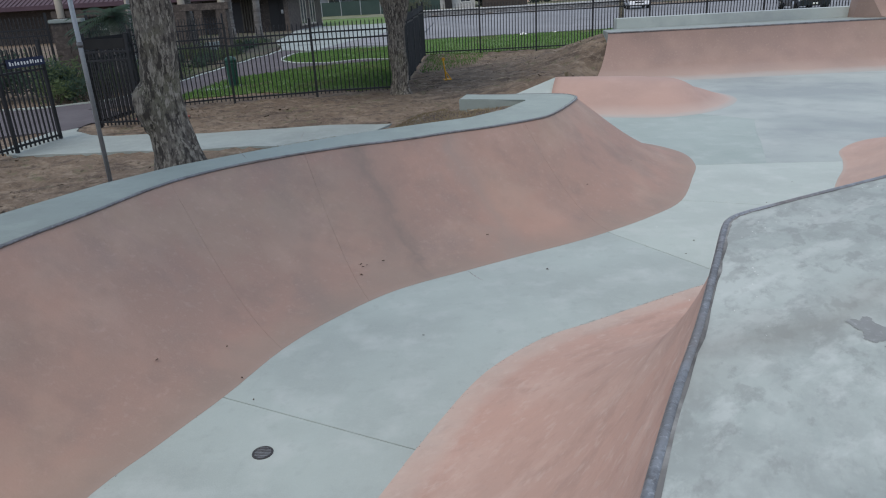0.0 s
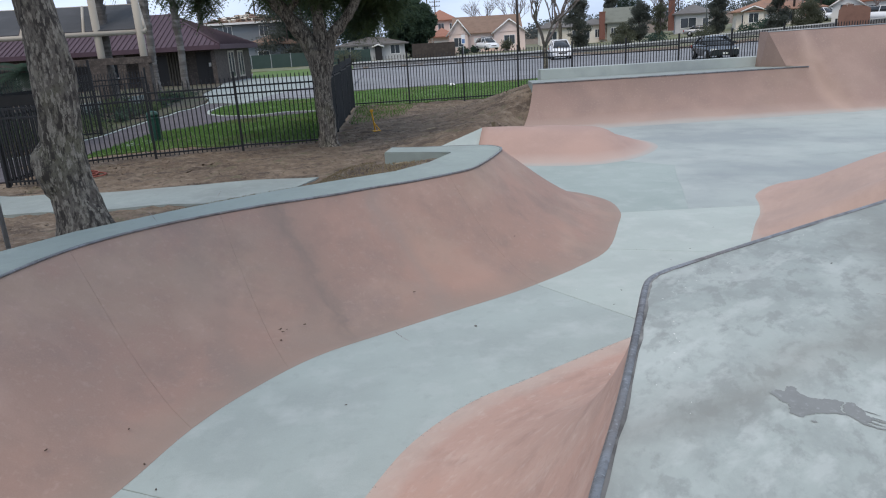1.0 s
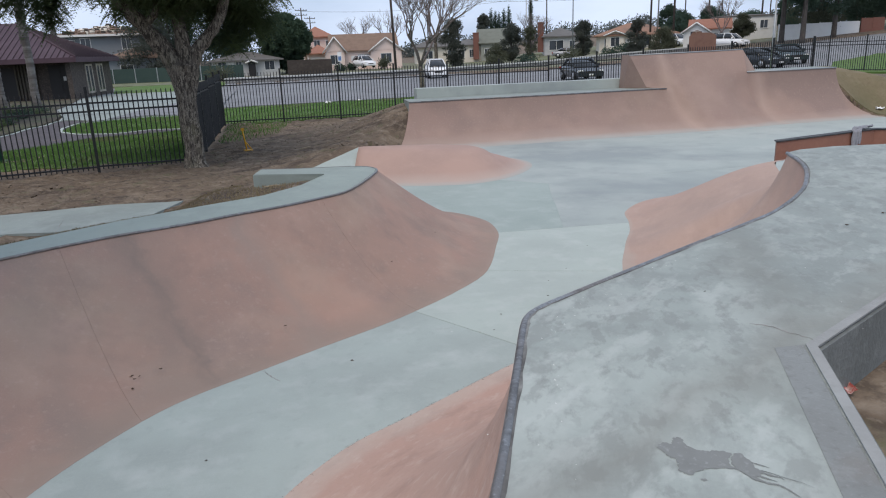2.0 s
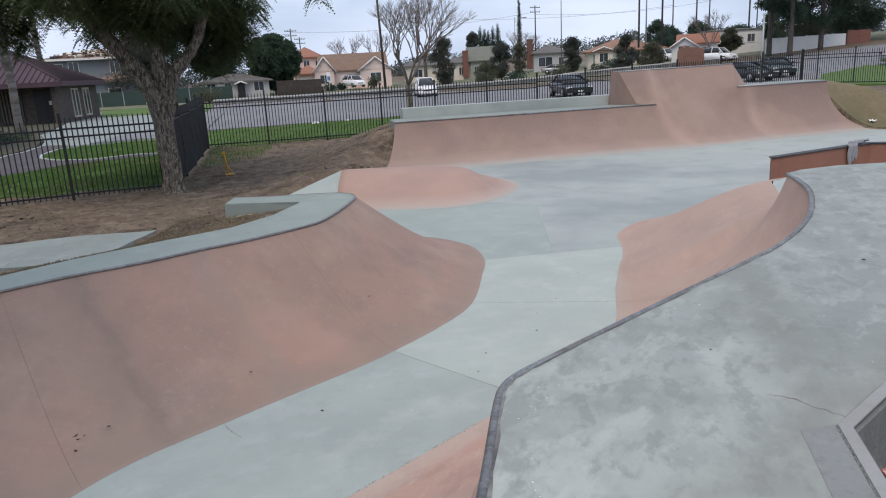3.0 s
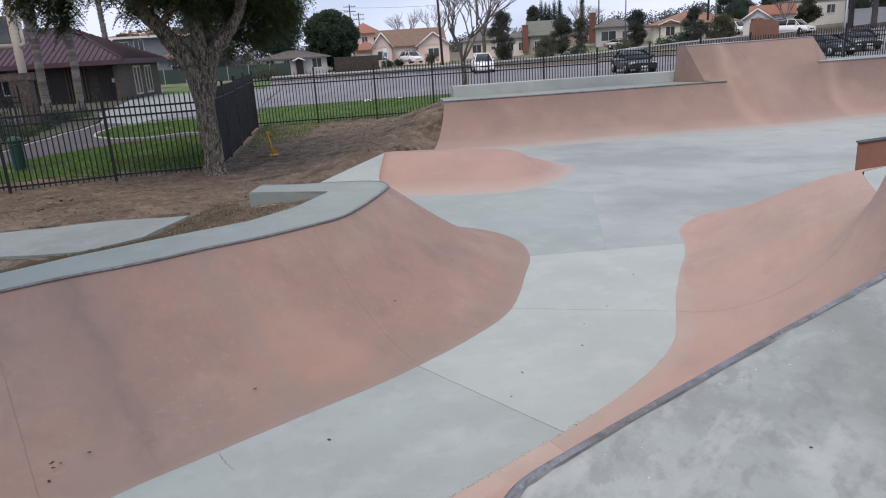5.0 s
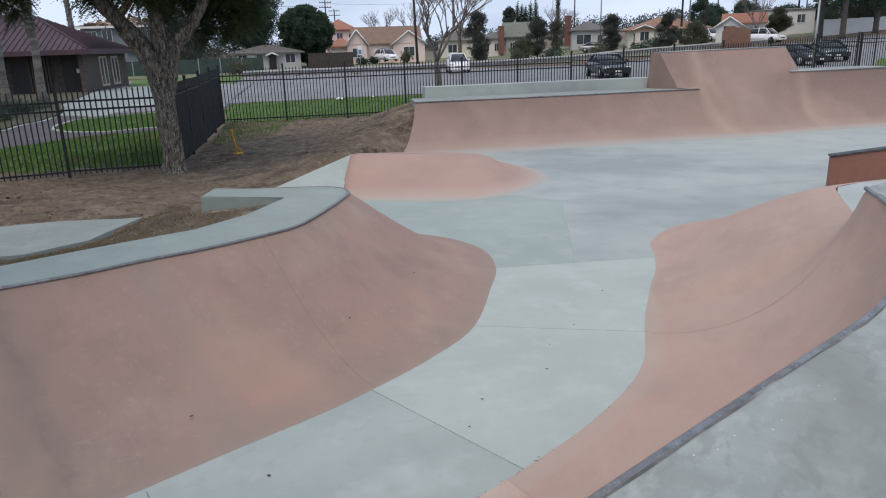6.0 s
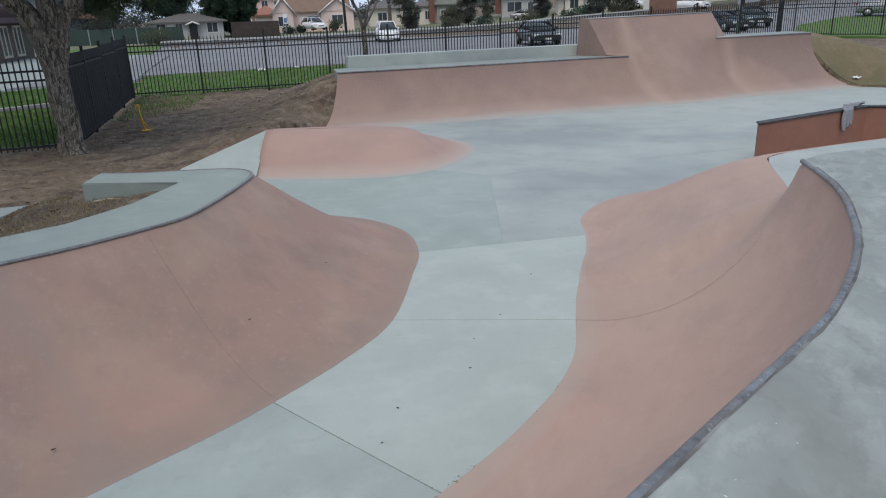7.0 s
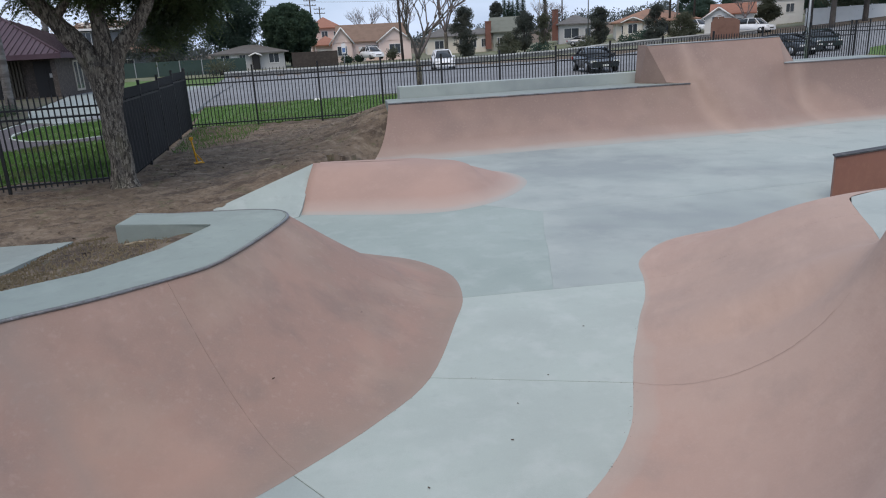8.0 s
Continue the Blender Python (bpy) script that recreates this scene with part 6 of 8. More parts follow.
for k, (cx, cy, h, w) in enumerate(((70.0, 84.0, 15.0, 10.0), (77.0, 82.0, 16.0, 11.0), (93.0, 84.0, 15.0, 10.0), (86.0, 80.0, 16.0, 12.0))):
    leafy_tree(cx, cy, h, w, dark_leaf, "tall dark spreading pine behind the garden wall", 170 + k, 0.14, 6000, 0.65, clumps=60)
bare_tree(8.5, 40.0, 7.0, 4.4, 71, "small leafless street tree with fine branches", twigs=7)
bare_tree(23.6, 105.0, 13.5, 4.6, 72, "tall leafless tree with dense grey-brown twigs", twigs=7)
bare_tree(13.9, 121.0, 9.0, 4.4, 73, "leafless tree behind the peach house", twigs=6)
bare_tree(41.0, 112.0, 7.6, 5.6, 74, "leafless reddish tree behind the houses", twigs=7)
bare_tree(54.6, 82.0, 7.0, 4.0, 75, "leafless street tree by the white house", twigs=6)
bare_tree(18.6, 116.0, 9.0, 5.0, 76, "leafless garden tree beside a pole", twigs=6)


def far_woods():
    """Low woods along the horizon, too far to count, with haze in their leaf colour."""
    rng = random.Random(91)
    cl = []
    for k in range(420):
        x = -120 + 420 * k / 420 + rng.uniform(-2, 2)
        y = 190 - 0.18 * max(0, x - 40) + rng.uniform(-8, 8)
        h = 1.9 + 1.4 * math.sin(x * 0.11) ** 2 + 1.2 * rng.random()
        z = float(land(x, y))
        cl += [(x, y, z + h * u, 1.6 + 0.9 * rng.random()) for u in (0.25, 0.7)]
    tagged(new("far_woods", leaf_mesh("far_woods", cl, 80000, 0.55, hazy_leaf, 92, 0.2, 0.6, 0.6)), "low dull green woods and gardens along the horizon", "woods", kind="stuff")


far_woods()


def shrub(x, y, w, h, mat, label, seed, n=500, size=0.14):
    z = float(land(x, y))
    t = empty("shrub", pose(0, 0, 0), label, "shrub", "shrubs")
    rng = random.Random(seed)
    cl = [(x + rng.uniform(-w, w) * 0.35, y + rng.uniform(-w, w) * 0.35, z + h * rng.uniform(0.3, 0.75), w * rng.uniform(0.18, 0.3)) for _ in range(9)]
    tubes = [([(x, y, z - 0.05), ((x + c[0]) / 2, (y + c[1]) / 2, z + h * 0.3), c[:3]], 0.02 * w + 0.008, 0.006) for c in cl[:6]]
    part("stem_clump", join_tubes("stem_clump", tubes, bark, 5), None, t)
    part("foliage", leaf_mesh("foliage", cl, n, size, mat, seed, 0.0, 0.8, 0.35), None, t)


for k, (sx, sy, w, h) in enumerate(((-10.7, 22.3, 1.3, 0.7), (-11.5, 22.0, 1.4, 0.8), (-11.5, 22.6, 1.8, 1.5), (-11.6, 30.6, 1.2, 0.7), (-10.4, 33.4, 1.1, 0.6), (-12.4, 35.0, 1.4, 0.7), (-11.2, 37.4, 1.2, 0.6), (-13.6, 38.6, 1.4, 0.8), (-12.0, 40.8, 1.2, 0.6), (-13.0, 28.6, 1.2, 0.7), (-10.6, 23.2, 1.9, 0.9), (-12.2, 23.2, 2.1, 1.0), (-14.2, 23.0, 2.4, 1.6), (-16.2, 22.2, 2.4, 1.7), (-18.5, 21.0, 2.4, 1.7))):
    shrub(sx, sy, w, h, leaf_mat if k % 3 and w < 2 else dark_leaf, "low green garden shrub by the path" if w < 2 else "dense dark green bush behind the gate", 80 + k, 500 if w < 2 else 2600)
rng = random.Random(77)
for k in range(22):
    u = rng.random()
    shrub(-9.9 - 1.6 * u - 2.4 * rng.random() * (1 - u), 27.0 + 17.0 * u, rng.uniform(0.8, 1.3), rng.uniform(0.3, 0.55), leaf_mat if k % 2 else dark_leaf, "low spreading green ground cover in the garden bed", 300 + k, 420, 0.12)
for k, (sx, sy, w, h) in enumerate(((9.6, 104.0, 1.4, 1.0), (15.9, 104.0, 1.7, 1.9), (11.6, 106.0, 1.4, 1.0), (29.0, 93.0, 3.0, 1.6), (33.0, 92.0, 3.0, 1.4), (38.0, 90.0, 3.0, 1.4), (43.0, 88.0, 2.6, 1.3), (-5.5, 88.0, 3.5, 1.6), (46.0, 90.5, 2.0, 1.6), (69.5, 83.5, 7.0, 4.6), (74.5, 82.0, 7.0, 4.8))):
    shrub(sx, sy, w, h, olive_leaf if k % 2 else dark_leaf, "clipped green shrub in a front garden" if w < 5 else "large dark overgrown hedge behind the garden wall", 100 + k, 700 if w < 5 else 5000, 0.3)


# ---- loose litter on the dirt and grass blades: too many to count ----
def chips(count, seed):
    rng = np.random.RandomState(seed)
    x, y = rng.uniform(-8, 4.6, count * 3), rng.uniform(9, 30, count * 3)
    ok = ~in_park(x, y) & (line_distance(x, y, LEFT_OUTER) > 0.5) & ~((y > 14.1) & (y < 16.2) & (x < -0.9)) & ~((y > 20.8) & (x < -1.0)) & ~((x > 1.0) & (y < 19.2) & (y > 14.8))
    x, y = x[ok][:count], y[ok][:count]
    z = land(x, y) + 0.012
    n = len(x)
    a = rng.rand(n) * 2 * math.pi
    s = 0.008 + 0.045 * rng.rand(n) ** 4
    p = np.stack([x, y, z], -1)
    u = np.stack([np.cos(a), np.sin(a), 0.25 * rng.normal(size=n)], -1) * s[:, None]
    v = np.stack([-np.sin(a), np.cos(a), 0.25 * rng.normal(size=n)], -1) * (s * (0.3 + 0.5 * rng.rand(n)))[:, None]
    up = np.stack([0 * s, 0 * s, 0.35 * s], -1)
    verts = np.stack([p - u, p - v, p + u, p + v, p + up], 1).reshape(-1, 3)
    i = np.arange(n)[:, None] * 5
    faces = np.concatenate([i + np.array(f) for f in ((0, 1, 4), (1, 2, 4), (2, 3, 4), (3, 0, 4))], 0)
    return verts, faces.tolist()


blade_mat = material("grass_blade", (0.095, 0.195, 0.045), 0.9, spots=[(0.6, 4, 0.45, 0.65, (0.125, 0.225, 0.065), 0.8), (0.35, 6, 0.56, 0.68, (0.19, 0.165, 0.095), 0.7)])
chip_mat = material("dirt_clod", (0.15, 0.118, 0.087), 0.95, spots=[(4, 3, 0.45, 0.6, (0.13, 0.10, 0.073), 0.9), (7, 3, 0.55, 0.65, (0.22, 0.18, 0.135), 0.8)])
v, f = chips(13000, 4)
tagged(new("dirt_crumbs", mesh_of("dirt_crumbs", v, f, chip_mat)), "small clods and dry leaf scraps on the dirt", "dirt clods", kind="stuff")


def blades(outline, count, seed, h=0.07):
    rng = np.random.RandomState(seed)
    px, py = np.array([q[0] for q in outline]), np.array([q[1] for q in outline])
    x, y = rng.uniform(px.min(), px.max(), count), rng.uniform(py.min(), py.max(), count)
    inside = np.zeros(count, bool)
    j = len(px) - 1
    for i in range(len(px)):
        cross = ((py[i] > y) != (py[j] > y)) & (x < (px[j] - px[i]) * (y - py[i]) / (py[j] - py[i] + 1e-12) + px[i])
        inside ^= cross
        j = i
    x, y = x[inside], y[inside]
    n = len(x)
    z = land(x, y) + 0.03
    a = rng.rand(n) * 2 * math.pi
    d = np.stack([np.cos(a), np.sin(a), 0 * a], -1)
    p = np.stack([x, y, z], -1)
    hh = (h * (0.5 + rng.rand(n)))[:, None]
    tip = p + np.array((0, 0, 1.0)) * hh + d * hh * rng.normal(size=(n, 1)) * 0.5
    verts = np.stack([p - d * 0.012, p + d * 0.012, tip], 1).reshape(-1, 3)
    return verts, (np.arange(n)[:, None] * 3 + np.array((0, 1, 2))).tolist()


v, f = blades([(-8.05, 21.3), (-7.2, 21.9), (-6.2, 22.0), (-5.4, 22.5), (-4.4, 22.1), (-3.3, 22.3), (-2.4, 21.9), (-1.3, 22.0), (-1.3, 30.0), (-3.2, 29.6), (-4.5, 29.1), (-5.4, 28.7), (-6.1, 27.9), (-6.9, 27.3), (-7.5, 26.5), (-7.8, 25.0), (-7.95, 23.5)], 26000, 5)
tagged(new("lawn_blades", mesh_of("lawn_blades", v, f, blade_mat)), "short mown grass blades of the lawn", "grass", kind="stuff")
v, f = blades([(-7.25, 31.6), (-5.8, 30.2), (-1.5, 30.6), (-1.6, 37.2), (-6.3, 36.7), (-7.6, 35.3)], 14000, 9)
tagged(new("oval_blades", mesh_of("oval_blades", v, f, blade_mat)), "short mown grass blades of the oval lawn", "grass", kind="stuff")
v, f = blades([(-1.1, 31.2), (9, 31.7), (9, 41.9), (-1.9, 40.6)], 16000, 6)
tagged(new("verge_blades", mesh_of("verge_blades", v, f, blade_mat)), "short mown grass blades of the verge", "grass", kind="stuff")
v, f = blades([(-1.0, 25.0), (0.8, 26.5), (1.4, 30.6), (-1.0, 30.7)], 1500, 7, 0.09)
tagged(new("weed_blades", mesh_of("weed_blades", v, f, blade_mat)), "thin green weeds in the fence corner", "grass", kind="stuff")

straw_mat = material("dry_straw", (0.27, 0.215, 0.135), 0.95, spots=[(0.9, 5, 0.45, 0.62, (0.19, 0.15, 0.09), 0.8)])
v, f = blades([(-2.9, 10.2), (-0.9, 10.45), (0.9, 11.5), (1.25, 12.3), (0.45, 12.75), (0.3, 13.5), (-0.6, 13.9), (-1.5, 13.5), (-2.3, 12.2)], 9000, 8, 0.028)
tagged(new("straw_blades", mesh_of("straw_blades", v, f, straw_mat)), "short dry straw on the mound beside the bench", "grass", kind="stuff")

# ---- buildings ----
def roof_mesh(w, d, h, rise, over, style, mat, thick=0.16):
    """A hip or gable roof over a plan w by d (origin at the front left corner), ridge along x."""
    x0, x1, y0, y1 = -over, w + over, -over, d + over
    k = (y1 - y0) / 2 if style == "hip" else 0.0
    k = min(k, (x1 - x0) / 2 - 0.05)
    eave = [(x0, y0, h), (x1, y0, h), (x1, y1, h), (x0, y1, h)]
    ym = (y0 + y1) / 2
    ridge = [(x0 + k, ym, h + rise), (x1 - k, ym, h + rise)]
    v = eave + ridge + [(x, y, z - thick) for x, y, z in eave]
    f = [(0, 1, 5, 4), (2, 3, 4, 5), (1, 2, 5), (3, 0, 4), (0, 6, 7, 1), (1, 7, 8, 2), (2, 8, 9, 3), (3, 9, 6, 0), (9, 8, 7, 6)]
    return mesh_of("roof", v, f, mat), eave, ridge


def add_window(house, x, z, w, h, frame_mat=None, y=0.0):
    fr = part("window", box_bm((x - w / 2 - 0.07, y - 0.05, z - 0.07, x - w / 2, y + 0.02, z + h + 0.07), (x + w / 2, y - 0.05, z - 0.07, x + w / 2 + 0.07, y + 0.02, z + h + 0.07),
              (x - w / 2, y - 0.05, z + h, x + w / 2, y + 0.02, z + h + 0.07), (x - w / 2, y - 0.07, z - 0.09, x + w / 2, y + 0.02, z), (x - 0.025, y - 0.04, z, x + 0.025, y + 0.02, z + h)), frame_mat or white_paint, house)
    part("pane", box_bm((x - w / 2, y - 0.02, z, x + w / 2, y + 0.01, z + h)), window_glass, fr, "dark reflecting glass")


def house(x, y, yaw, w, d, h, rise, wall_mat, roof_mat, style, label, windows=(), doors=(), chimney=None, over=0.5, rise_by=0.0, upper=None, *wings):
    z = float(land(x, y)) + rise_by
    t = empty("house", pose(x, y, z, 0, 0, yaw), label, "house", "houses across the street")
    part("wall", box_bm((0, 0, -0.6, w, d, h)), wall_mat, t)
    me, eave, ridge = roof_mesh(w, d, h, rise, over, style, roof_mat)
    part("roof", me, None, t)
    if style == "gable":
        for xx in (0.0, w):
            part("gable", mesh_of("gable", [(xx - 0.05, 0, h), (xx - 0.05, d, h), (xx - 0.05, d / 2, h + rise * 0.93), (xx + 0.05, 0, h), (xx + 0.05, d, h), (xx + 0.05, d / 2, h + rise * 0.93)], [(0, 1, 2), (5, 4, 3), (0, 3, 4, 1), (1, 4, 5, 2), (2, 5, 3, 0)], wall_mat), None, t)
    for wx, wz, ww, wh in windows:
        add_window(t, wx, wz, ww, wh)
    for dx, dw, dh in doors:
        part("door", box_bm((dx - dw / 2, -0.06, 0.0, dx + dw / 2, 0.02, dh), bevel=0.01), white_paint, t, "pale panelled door")
    if chimney:
        part("chimney", box_bm((chimney[0] - 0.45, chimney[1] - 0.4, h - 2.4, chimney[0] + 0.45, chimney[1] + 0.4, h + rise + 0.7), (chimney[0] - 0.5, chimney[1] - 0.45, h + rise + 0.7, chimney[0] + 0.5, chimney[1] + 0.45, h + rise + 0.85)), brick_red, t, "red brick chimney")
    for wx, ww, wd, wh, wr, wm, rm in wings:
        # a front wing whose gable faces the street
        part("wing_wall", box_bm((wx, -wd, -0.6, wx + ww, 0.0, wh)), wm, t)
        g = [(wx - 0.35, -wd - 0.35, wh - 0.1), (wx + ww + 0.35, -wd - 0.35, wh - 0.1), (wx + ww / 2, -wd - 0.35, wh + wr)]
        b = [(p[0], d * 0.5, p[2]) for p in g]
        lo = [(p[0], p[1], p[2] - 0.16) for p in g]
        lob = [(p[0], p[1], p[2] - 0.16) for p in b]
        part("wing_roof", mesh_of("wing_roof", g + b + lo + lob, [(0, 2, 5, 3), (2, 1, 4, 5), (6, 9, 11, 8), (8, 11, 10, 7), (0, 6, 8, 2), (2, 8, 7, 1), (0, 3, 9, 6), (1, 7, 10, 4)], rm), None, t)
        part("wing_gable", mesh_of("wing_gable", [(wx, -wd, wh - 0.12), (wx + ww, -wd, wh - 0.12), (wx + ww / 2, -wd, wh + wr - 0.15), (wx, -wd + 0.1, wh - 0.12), (wx + ww, -wd + 0.1, wh - 0.12), (wx + ww / 2, -wd + 0.1, wh + wr - 0.15)], [(0, 1, 2), (5, 4, 3), (1, 4, 5, 2), (2, 5, 3, 0)], wm), None, t)
        e = [(wx - 0.37, -wd - 0.39, wh - 0.28), (wx + ww / 2, -wd - 0.39, wh + wr - 0.18), (wx + ww + 0.37, -wd - 0.39, wh - 0.28)]
        part("bargeboard", join_tubes("bargeboard", [(e[:2], 0.1, 0.1), (e[1:], 0.1, 0.1)], white_paint, 4), None, t, "white bargeboard")
        if ww > 2.0:
            add_window(t, wx + ww / 2, 0.95, min(1.5, ww * 0.45), 1.2, None, -wd)
    return t


def clubhouse():
    # its long front looks towards the park; the short end beside the forecourt has two tall windows
    a, b = np.array((-13.85, 60.0)), np.array((-49.8, 62.1))
    yaw = math.degrees(math.atan2(a[1] - b[1], a[0] - b[0]))
    L, D, H, over = float(np.linalg.norm(a - b)), 10.0, 3.0, 0.7
    z = float(land(-14, 60)) + 0.05
    t = empty("clubhouse", pose(b[0], b[1], z, 0, 0, yaw), "low stone clubhouse with a maroon standing-seam metal roof", "building")
    part("wall", box_bm((0, 1.5, -0.3, L - 0.35, D, H), (L - 0.348, 0, -0.3, L, D, H)), stone, t)
    me, eave, ridge = roof_mesh(L, D, H, 2.75, over, "hip", maroon, 0.34)
    part("roof", me, None, t)
    # standing seams, one by one, down the front slope and the end slope
    e0, e1 = np.array(eave[0]), np.array(eave[1])
    r0, r1 = np.array(ridge[0]), np.array(ridge[1])
    n = 88
    for k in range(1, n):
        p = e0 + (e1 - e0) * k / n
        run = r0[1] - e0[1]
        inside = min(p[0] - e0[0], e1[0] - p[0], run)
        q = p + np.array((0, inside, (r0[2] - e0[2]) * inside / run))
        part("seam", tube_mesh("seam", [p + np.array((0, 0, 0.02)), q + np.array((0, 0, 0.02))], 0.035, dark_seam, 4), None, t)
    e2 = np.array(eave[2])
    for k in range(1, 28):
        p = e1 + (e2 - e1) * k / 28
        inside = min(p[1] - e1[1], e2[1] - p[1])
        q = p + np.array((-inside, 0, (r1[2] - e1[2]) * inside / (r1[1] - e1[1])))
        part("seam", tube_mesh("seam", [p + np.array((0, 0, 0.02)), q + np.array((0, 0, 0.02))], 0.035, dark_seam, 4), None, t)
    part("hip_ridge", tube_mesh("hip_ridge", [e1 + np.array((0, 0, 0.03)), r1 + np.array((0, 0, 0.03))], 0.07, maroon, 6), None, t)
    door = part("door", box_bm((L - 2.05, 1.42, 0, L - 0.4, 1.52, 2.5), (L - 1.25, 1.40, 0.02, L - 1.2, 1.43, 2.48), bevel=0.01), dark_door, t, "dark double door")
    part("notice", box_bm((L - 1.05, 1.385, 1.35, L - 0.85, 1.40, 1.65)), white_paint, door, "small pale notice")
    for x, w in ((L - 5.0, 1.3), (L - 11.4, 1.2), (L - 15.2, 1.6)):
        part("door", box_bm((x - w / 2, 1.42, 0, x + w / 2, 1.52, 2.4), bevel=0.01), dark_door, t, "dark double door")
    for k in range(7):
        part("slat", box_bm((L - 4.4 + 0.23 * k, 1.34, 0.1, L - 4.28 + 0.23 * k, 1.5, 2.6)), dull_beige, t)
    for x in (L - 7.4, L - 9.6, L - 13.2, L - 17.6):
        part("stone_pier", box_bm((x - 0.35, -0.35, -0.2, x + 0.35, 0.0, 2.65), bevel=0.03), stone, t)
    for x in (L - 8.5, L - 16.4):
        add_window(t, x, 0.9, 1.1, 1.3, None, 1.5)
    for y in (4.1, 6.9):
        fr = part("window", box_bm((L - 0.02, y - 0.85, 0.25, L + 0.06, y - 0.72, 2.5), (L - 0.02, y + 0.72, 0.25, L + 0.06, y + 0.85, 2.5), (L - 0.02, y - 0.72, 2.36, L + 0.06, y + 0.72, 2.5), (L - 0.02, y - 0.72, 0.25, L + 0.06, y + 0.72, 0.4), (L - 0.02, y - 0.1, 0.4, L + 0.05, y + 0.1, 2.36)), beige, t)
        part("pane", box_bm((L - 0.01, y - 0.72, 0.4, L + 0.02, y + 0.72, 2.36)), window_glass, fr, "dark reflecting glass")
    flue = part("flue", tube_mesh("flue", [(L - 7.9, 5.0, H + 2.0), (L - 7.9, 5.0, H + 3.9)], 0.3, galvanised, 12), None, t, "grey metal roof flue")
    part("flue_cap", tube_mesh("flue_cap", [(L - 7.9, 5.0, H + 3.6), (L - 7.9, 5.0, H + 4.5)], 0.46, galvanised, 12), None, flue, "grey metal flue cap")
    part("roof_vent", box_bm((L - 8.2, 2.0, H + 1.15, L - 7.4, 2.7, H + 1.6), bevel=0.05), dark_door, t, "dark low roof vent")


clubhouse()


def shade_shelter():
    t = empty("shade_shelter", pose(0, 0, 0), "beige steel shelter with dark shade cloth panels", "shelter")
    a, b = np.array((-27.0, 35.0)), np.array((-10.72, 36.0))
    for x in (-18.65, -15.3, -12.9, -10.98):
        z = float(land(x, 36.0))
        y = 36.0 if x > -15 else 35.7
        part("column", tube_mesh("column", [(x, y, z - 0.1), (x, y, 6.4)], 0.165, beige, 12), None, t)
        part("column_base", box_bm((x - 0.25, y - 0.25, z - 0.1, x + 0.25, y + 0.25, 2.5), bevel=0.02), stone, t, "stone clad column base")
    part("lintel", box_bm((-19.2, 35.8, 2.5, -10.6, 36.2, 2.82), bevel=0.02), stone, t, "dark brown timber lintel")
    off = np.array((-1.6, 4.2))
    for o, zz in ((0.0, 3.9), (1.0, 5.3)):
        p, q = a + off * o, b + off * o
        part("beam", tube_mesh("beam", [(p[0], p[1], zz), (q[0], q[1], zz)], 0.11, beige, 8), None, t)
    n = 6
    for k in range(n + 1):
        p = a + (b - a) * k / n
        q = p + off
        part("rafter", tube_mesh("rafter", [(p[0], p[1], 3.95), (q[0], q[1], 5.35)], 0.08, beige, 8), None, t)
    for k in range(n):
        p, q = a + (b - a) * (k + 0.03) / n, a + (b - a) * (k + 0.97) / n
        v = [(p[0], p[1], 4.05), (q[0], q[1], 4.05), (q[0] + off[0], q[1] + off[1], 5.4), (p[0] + off[0], p[1] + off[1], 5.4)]
        v += [(x, y, z - 0.03) for x, y, z in v]
        part("shade_panel", mesh_of("shade_panel", v, [(0, 1, 2, 3), (7, 6, 5, 4), (0, 4, 5, 1), (1, 5, 6, 2), (2, 6, 7, 3), (3, 7, 4, 0)], shade_cloth), None, t, "dark shade cloth panel")


shade_shelter()


def reroofed_house():
    t = house(-26.0, 104.0, 2, 10.6, 10, 6.0, 1.25, grey_siding, brown_roof, "hip", "grey two-storey house with a half-stripped roof", [(1.3, 4.1, 1.0, 1.2), (3.1, 4.1, 1.1, 1.4), (8.0, 4.1, 1.1, 1.3), (9.2, 0.9, 1.2, 1.2), (4, 0.9, 1.5, 1.2)], [], None, 0.7)
    rng = random.Random(8)
    for k in range(150):
        x, y = 0.3 + 10.0 * rng.random(), -0.5 + 5.6 * rng.random()
        if x < y + 0.2 or x > 10.4 - y:
            continue
        z = 6.0 + 1.25 * (y + 0.7) / 5.7
        part("roof_tile", STACKS[k % 3], None, t, at=pose(x, y, z - 0.02, 18, 0, rng.uniform(0, 90)))
    part("trim", box_bm((-0.7, -0.76, 5.72, 11.3, -0.64, 5.98)), white_paint, t, "white eaves board")
    return t


STACKS = [bm_mesh("roof_tile", box_bm((-0.3, -0.2, 0, 0.3, 0.2, 0.28), bevel=0.02), m) for m in (brown_roof, stone, cream_wall)]
reroofed_house()
house(-19.4, 98.0, 2, 6.4, 6, 3.0, 1.2, grey_siding, brown_roof, "hip", "low grey house with white trim beside the two-storey house", [(2.2, 0.9, 1.4, 1.2), (6.0, 0.9, 1.4, 1.2)], [], None, 0.5)
house(-7.3, 100.0, 0, 8.6, 7, 2.15, 0.95, weathered_white, grey_roof, "hip", "small white house with a grey hip roof and dark porch", [(1.3, 0.8, 1.0, 1.1), (3.4, 0.8, 0.7, 1.1), (7.3, 0.8, 1.2, 1.1)], [(2.4, 0.8, 1.9)], None, 0.6, 0.0, None, (4.6, 0.9, 0.6, 2.0, 0.25, dark_door, grey_roof))
